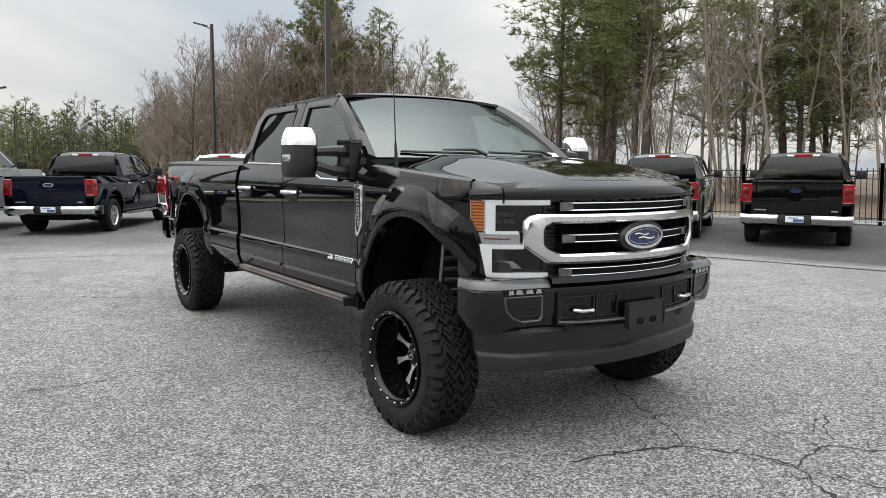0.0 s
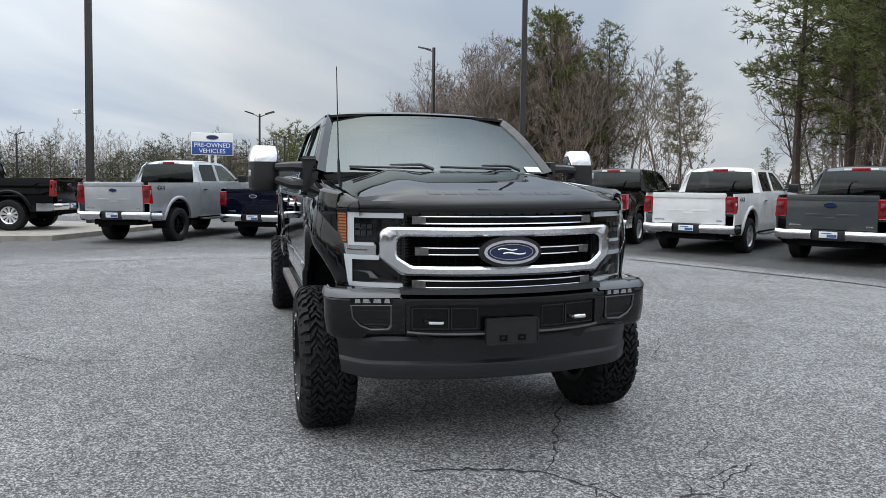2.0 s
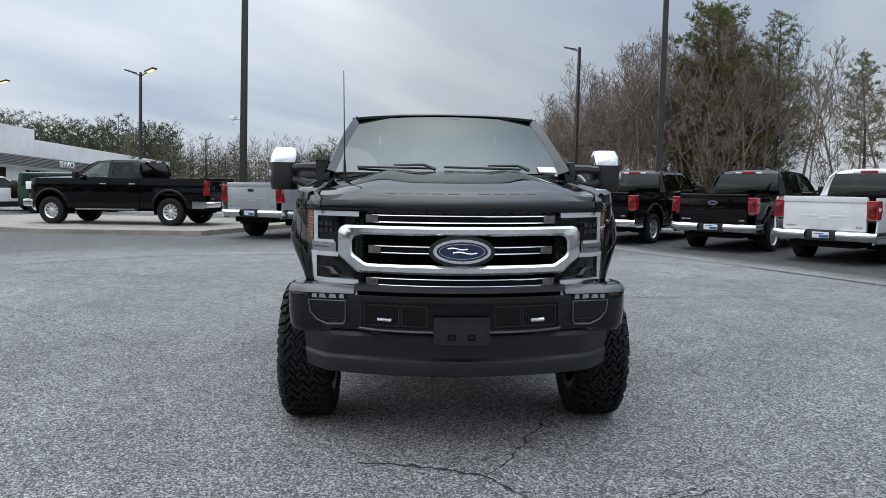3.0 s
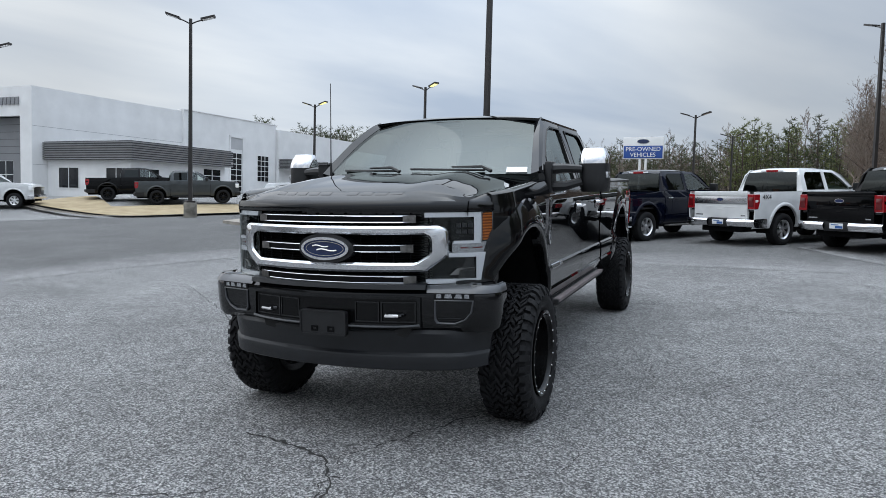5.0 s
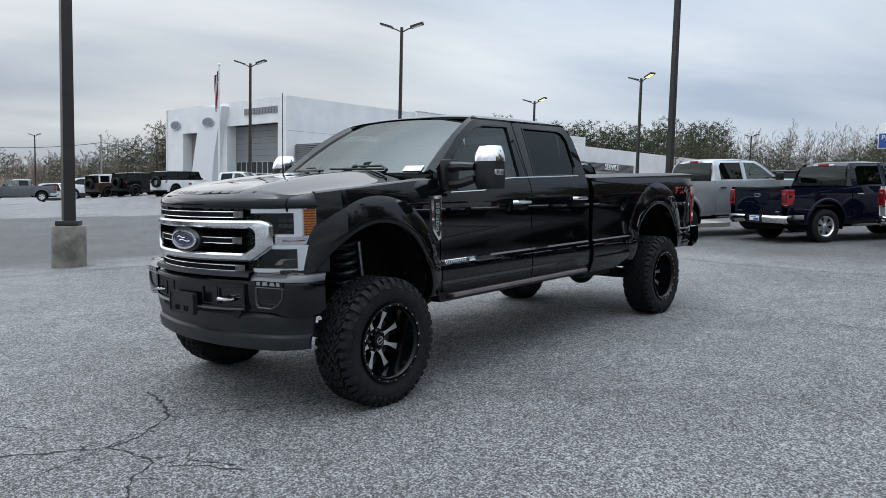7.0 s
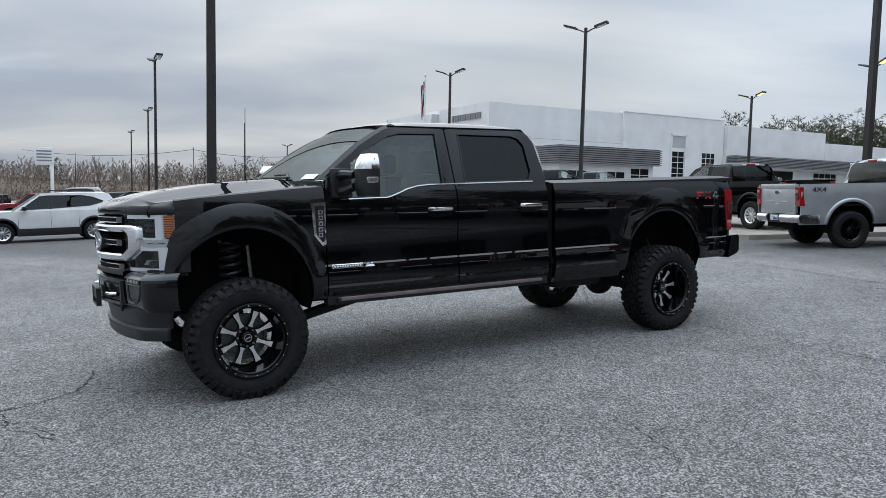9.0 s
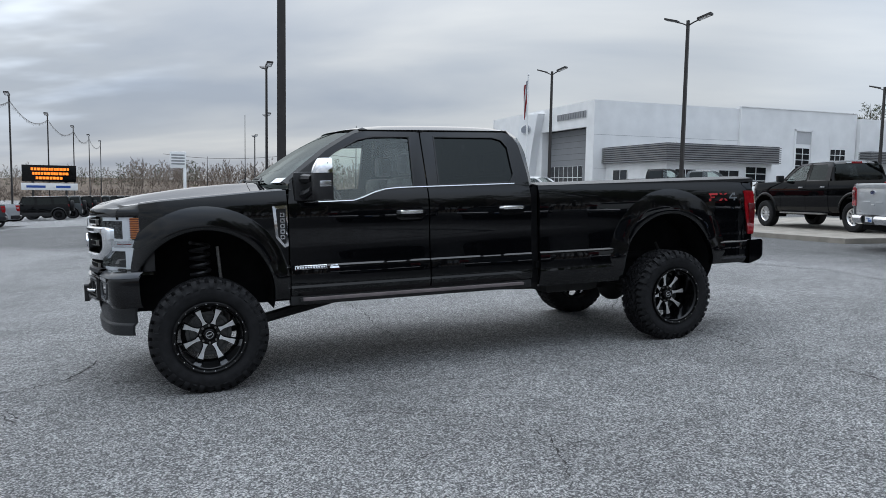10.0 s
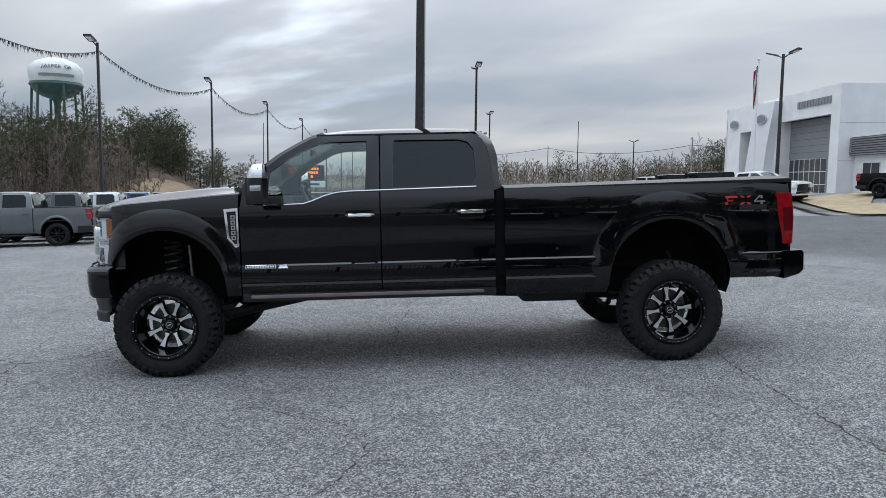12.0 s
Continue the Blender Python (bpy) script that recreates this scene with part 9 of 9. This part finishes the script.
# woods behind the fence
for i in range(30):
    a, r = radians(rng.uniform(9.5, 46)), rng.uniform(37, 66)
    tree(PINES[rng.randrange(4)], r * math.sin(a), r * math.cos(a), rng.uniform(0.80, 1.15), rng.uniform(0, 360), PINE_L)
for i in range(46):
    a, r = radians(rng.uniform(11, 46)), rng.uniform(31, 50)
    tree(THIN[rng.randrange(3)], r * math.sin(a), r * math.cos(a), rng.uniform(0.65, 1.0), rng.uniform(0, 360), BARE_L, "bare_tree", "bare trees")
for i in range(12):
    a, r = radians(rng.uniform(9, 44)), rng.uniform(28, 36)
    tree(BRUSH, r * math.sin(a), r * math.cos(a), rng.uniform(0.5, 0.8), rng.uniform(0, 360), "tangled leafless brown brush", "brush", "brush")
for i in range(44):
    a, r = radians(rng.uniform(7, 48)), rng.uniform(50, 80)
    tree(BARES[rng.randrange(4)], r * math.sin(a), r * math.cos(a), rng.uniform(0.6, 1.0), rng.uniform(0, 360), BARE_L, "bare_tree", "bare trees")
# the pine at the edge of the woods
tree(PINES[1], 6.9, 43.0, 0.92, 40, PINE_L)
tree(PINES[3], 10.0, 46.0, 0.95, 140, PINE_L)
# group in the middle distance
tree(CEDARS[0], -9.2, 59.0, 1.02, 20, "dense bright green evergreen tree", "evergreen_tree", "evergreens", 1.05)
tree(PINES[3], -5.2, 61.0, 0.80, 10, PINE_L)
tree(PINES[2], 0.2, 75.0, 0.90, 60, PINE_L)
for x, y, s in ((-13, 57, 0.85), (-8, 64, 1.12), (-4, 66, 1.05), (-1, 66, 0.9), (2, 68, 0.85), (-16, 62, 0.8), (-11, 66, 1.1), (-2.5, 58, 0.75), (0.5, 60, 0.78)):
    tree(BARES[rng.randrange(4)], x, y, s, rng.uniform(0, 360), BARE_L, "bare_tree", "bare trees")
tree(SHRUB, -3.9, 35.0, 1.02, 0, "wide leafless shrub tree with fanned twigs", "bare_tree", "bare trees")
for x, y, s in ((-8.2, 37.5, 0.6), (-12.5, 42, 0.65), (0.5, 40, 0.6)):
    tree(SHRUB, x, y, s, rng.uniform(0, 360), "wide leafless shrub tree with fanned twigs", "bare_tree", "bare trees")
# bare wood left of the group
for i in range(150):
    w = rng.uniform(5, 22)
    a, r = radians(-w), rng.uniform(56, 82)
    tree(BARES[rng.randrange(4)], r * math.sin(a), r * math.cos(a), interp(w, [(5, 0.95), (15, 0.90), (19, 0.72), (22, 0.55)]) * rng.uniform(0.75, 1.08), rng.uniform(0, 360), BARE_L, "bare_tree", "bare trees")
for x, y, s in ((11, 80, 0.7), (14, 84, 0.75), (9, 88, 0.7), (17, 80, 0.6)):
    tree(CEDARS[1], x, y, s, rng.uniform(0, 360), CED_L, "evergreen_tree", "evergreens")


def woods(name, places, label):
    """Far trees, joined into one."""
    groups = {}
    for pair, x, y, s, sz, turn, up in places:
        for me in pair:
            groups.setdefault(me.materials[0].name, []).append((me, x, y, s, sz, turn, up))
    root = thing(name, Matrix.Identity(4), label, "woods", kind="stuff")
    for mn, lst in groups.items():
        V, Fq, base = [], [], 0
        for me, x, y, s, sz, turn, up in lst:
            co = np.empty(len(me.vertices) * 3)
            me.vertices.foreach_get("co", co)
            co = co.reshape(-1, 3) * (s, s, sz)
            c, q = math.cos(turn), math.sin(turn)
            V.append(np.c_[co[:, 0] * c - co[:, 1] * q + x, co[:, 0] * q + co[:, 1] * c + y, co[:, 2] + gz(x, y) + up])
            li = np.empty(len(me.loops), dtype=np.int32)
            me.loops.foreach_get("vertex_index", li)
            Fq.append(li.reshape(-1, 4) + base)
            base += len(co)
        me2 = bpy.data.meshes.new("foliage")
        vv, ff = np.concatenate(V), np.concatenate(Fq)
        me2.vertices.add(len(vv))
        me2.vertices.foreach_set("co", vv.ravel())
        me2.loops.add(ff.size)
        me2.loops.foreach_set("vertex_index", ff.ravel())
        me2.polygons.add(len(ff))
        me2.polygons.foreach_set("loop_start", np.arange(0, ff.size, 4, dtype=np.int32))
        me2.update(calc_edges=True)
        me2.materials.append(bpy.data.materials[mn])
        ob = new("trees", me2)
        ob.parent = root
        tagged(ob, kind="stuff")


# light versions for the distance
FAR_P = [pine_meshes(41, 13, 0.40, 3.6, M_NEEDLE3, 0.55, 0.62, 0.30, 5), pine_meshes(42, 12, 0.24, 3.8, M_NEEDLE3, 0.55, 0.62, 0.40, 5), pine_meshes(43, 13, 0.32, 3.4, M_NEEDLE3, 0.55, 0.62, 0.35, 5)]
FAR_B = [bare_meshes(51, 13, n=(10, 5, 4, 0), fine=0.026, stout=0.7), bare_meshes(52, 12, n=(10, 5, 4, 0), width=0.28, fine=0.026, stout=0.7), bare_meshes(53, 13, n=(10, 5, 4, 0), twig=M_TWIG2, fine=0.026, stout=0.7)]

FAR_G = [pine_meshes(44, 12, 0.15, 3.4, M_NEEDLE, 0.6, 0.60, 0.5, 6), pine_meshes(45, 12, 0.20, 3.2, M_NEEDLE, 0.6, 0.60, 0.55, 6), pine_meshes(46, 11, 0.12, 3.0, M_NEEDLE3, 0.6, 0.60, 0.6, 6)]
FAR_D = [bare_meshes(54, 13, n=(10, 5, 4, 0), fork=0.16, width=0.42, fine=0.040), bare_meshes(55, 11, n=(10, 5, 4, 0), fork=0.14, width=0.46, fine=0.040), bare_meshes(56, 12, n=(10, 5, 4, 0), fork=0.18, twig=M_TWIG2, width=0.42, fine=0.040)]
FAR_T = [bare_meshes(64 + i, 14, n=(14, 5, 4, 0), fork=0.36, width=0.22, up=0.9, fine=0.013, stout=0.55) for i in range(3)]
FAR_S = [bare_meshes(57 + i, 4.2, 5, M_TWIG2 if i else M_TWIG, 0.08, 0.5, (4, 4, 3, 0), fine=0.032) for i in range(3)]


def arc_places(n, y0, y1, r0, r1, s0, s1, p_pine, seed, up=0.0, cx=3.0, cy=5.0, kinds=None, pines=None):
    rng = random.Random(seed)
    out = []
    for i in range(n):
        yaw = radians(y0 + (y1 - y0) * (i + rng.random()) / n)
        r = rng.uniform(r0, r1)
        pr = (pines or FAR_P)[rng.randrange(3)] if rng.random() < p_pine else (kinds or FAR_B)[rng.randrange(3)]
        s = rng.uniform(s0, s1)
        out.append((pr, cx - r * math.sin(yaw), cy + r * math.cos(yaw), s, s * rng.uniform(0.9, 1.15), rng.uniform(0, 6.28), up))
    return out


woods("far_woods", arc_places(110, 21.5, 35, 82, 105, 0.58, 0.80, 0.85, 1, pines=FAR_G) + arc_places(90, 34, 44, 85, 108, 0.40, 0.62, 0.55, 21) + arc_places(320, 36, 58, 118, 150, 0.52, 0.80, 0.04, 2, kinds=FAR_T) + arc_places(120, 36, 58, 108, 122, 0.34, 0.55, 0.75, 8), "far mixed woods of pines and bare trees")
woods("far_woods", arc_places(170, 54, 73, 122, 150, 0.72, 0.98, 0.95, 3) + arc_places(60, 73, 86, 125, 155, 0.6, 0.85, 0.7, 23) + arc_places(80, 84, 98, 130, 155, 0.8, 1.05, 0.75, 4) + arc_places(45, 97, 102, 130, 160, 0.55, 0.8, 0.5, 24) + arc_places(40, 102, 107, 130, 160, 0.35, 0.6, 0.3, 25, kinds=FAR_D), "dark wooded rise behind the showroom")
woods("far_woods", arc_places(360, 100, 127, 165, 235, 0.48, 0.72, 0.05, 5, 1.0, kinds=FAR_D) + arc_places(70, 127, 136, 165, 235, 0.30, 0.55, 0.25, 15, 1.0, kinds=FAR_D) + arc_places(230, 96, 137, 150, 172, 0.5, 0.85, 0.0, 16, kinds=FAR_S), "distant low line of bare trees")
woods("far_woods", arc_places(320, 142.0, 172, 92, 128, 0.62, 0.88, 0.66, 6, 2.2) + arc_places(20, 138.5, 141.5, 104, 125, 0.40, 0.56, 0.7, 10, 1.4) + arc_places(48, 141.2, 145.6, 100, 120, 0.55, 0.80, 0.9, 26, 2.0) + arc_places(180, 145, 172, 84, 98, 0.45, 0.75, 0.12, 7, 0.8) + arc_places(110, 143, 172, 82, 94, 0.7, 1.1, 0.0, 17, 0.6, kinds=FAR_S) + arc_places(34, 136, 140, 112, 130, 0.34, 0.50, 0.8, 9, 0.8), "wooded hillside of pines and bare trees")
# grass bank below the hillside
bm = bmesh.new()
rows = []
for t in span(0, 1, 13):
    yaw = radians(139 + 10 * t)
    rows.append([(3 - r * math.sin(yaw), 5 + r * math.cos(yaw), gz(3 - r * math.sin(yaw), 5 + r * math.cos(yaw)) + hgt * math.sin(math.pi * min(1, t * 1.0 + 0.0)) ** 0.8) for r, hgt in ((72, -0.05), (80, 1.6), (90, 3.4), (100, 4.2), (120, 4.4))])
sheet(bm, rows)
tagged(part("grass_bank", bm, M_BANK, None, "dry brown grass bank", smooth=60), category="bank", kind="structure")


def bank(name, y0, y1, rings, label, material, n=25, ends=0.15):
    """Rising ground along an arc round the lot; rings of (distance, height)."""
    bm = bmesh.new()
    rows = []
    for t in span(0, 1, n):
        yaw = radians(y0 + (y1 - y0) * t)
        k = min(1.0, t / ends, (1 - t) / ends)
        k = k * k * (3 - 2 * k)
        rows.append([(3 - r * math.sin(yaw), 5 + r * math.cos(yaw), gz(3 - r * math.sin(yaw), 5 + r * math.cos(yaw)) + (hgt * k * (1 + 0.12 * math.sin(9 * t + r)) if hgt > 0 else hgt)) for r, hgt in rings])
    sheet(bm, rows)
    tagged(part(name, bm, material, None, label, smooth=60), category="bank", kind="structure")


bank("wooded_bank", 138, 178, ((84, -0.1), (92, 2.2), (100, 5.0), (112, 8.0), (130, 9.5)), "brown leaf-covered hillside", M_FIELD)
bank("wooded_bank", 20, 62, ((100, -0.1), (112, 2.0), (125, 3.6), (150, 4.6)), "brown ground under the far woods", M_FIELD)
bank("wooded_bank", 62, 100, ((118, -0.1), (130, 2.5), (145, 5.0), (165, 6.0)), "brown wooded rise behind the showroom", M_FIELD)
bank("wooded_bank", 98, 140, ((160, -0.1), (180, 2.4), (220, 4.6), (240, 4.8)), "brown ground under the distant trees", M_FIELD)
bank("wooded_bank", -48, 26, ((70, -0.1), (80, 1.4), (95, 2.4), (120, 2.6)), "brown leaf-covered ground in the woods", M_FIELD)
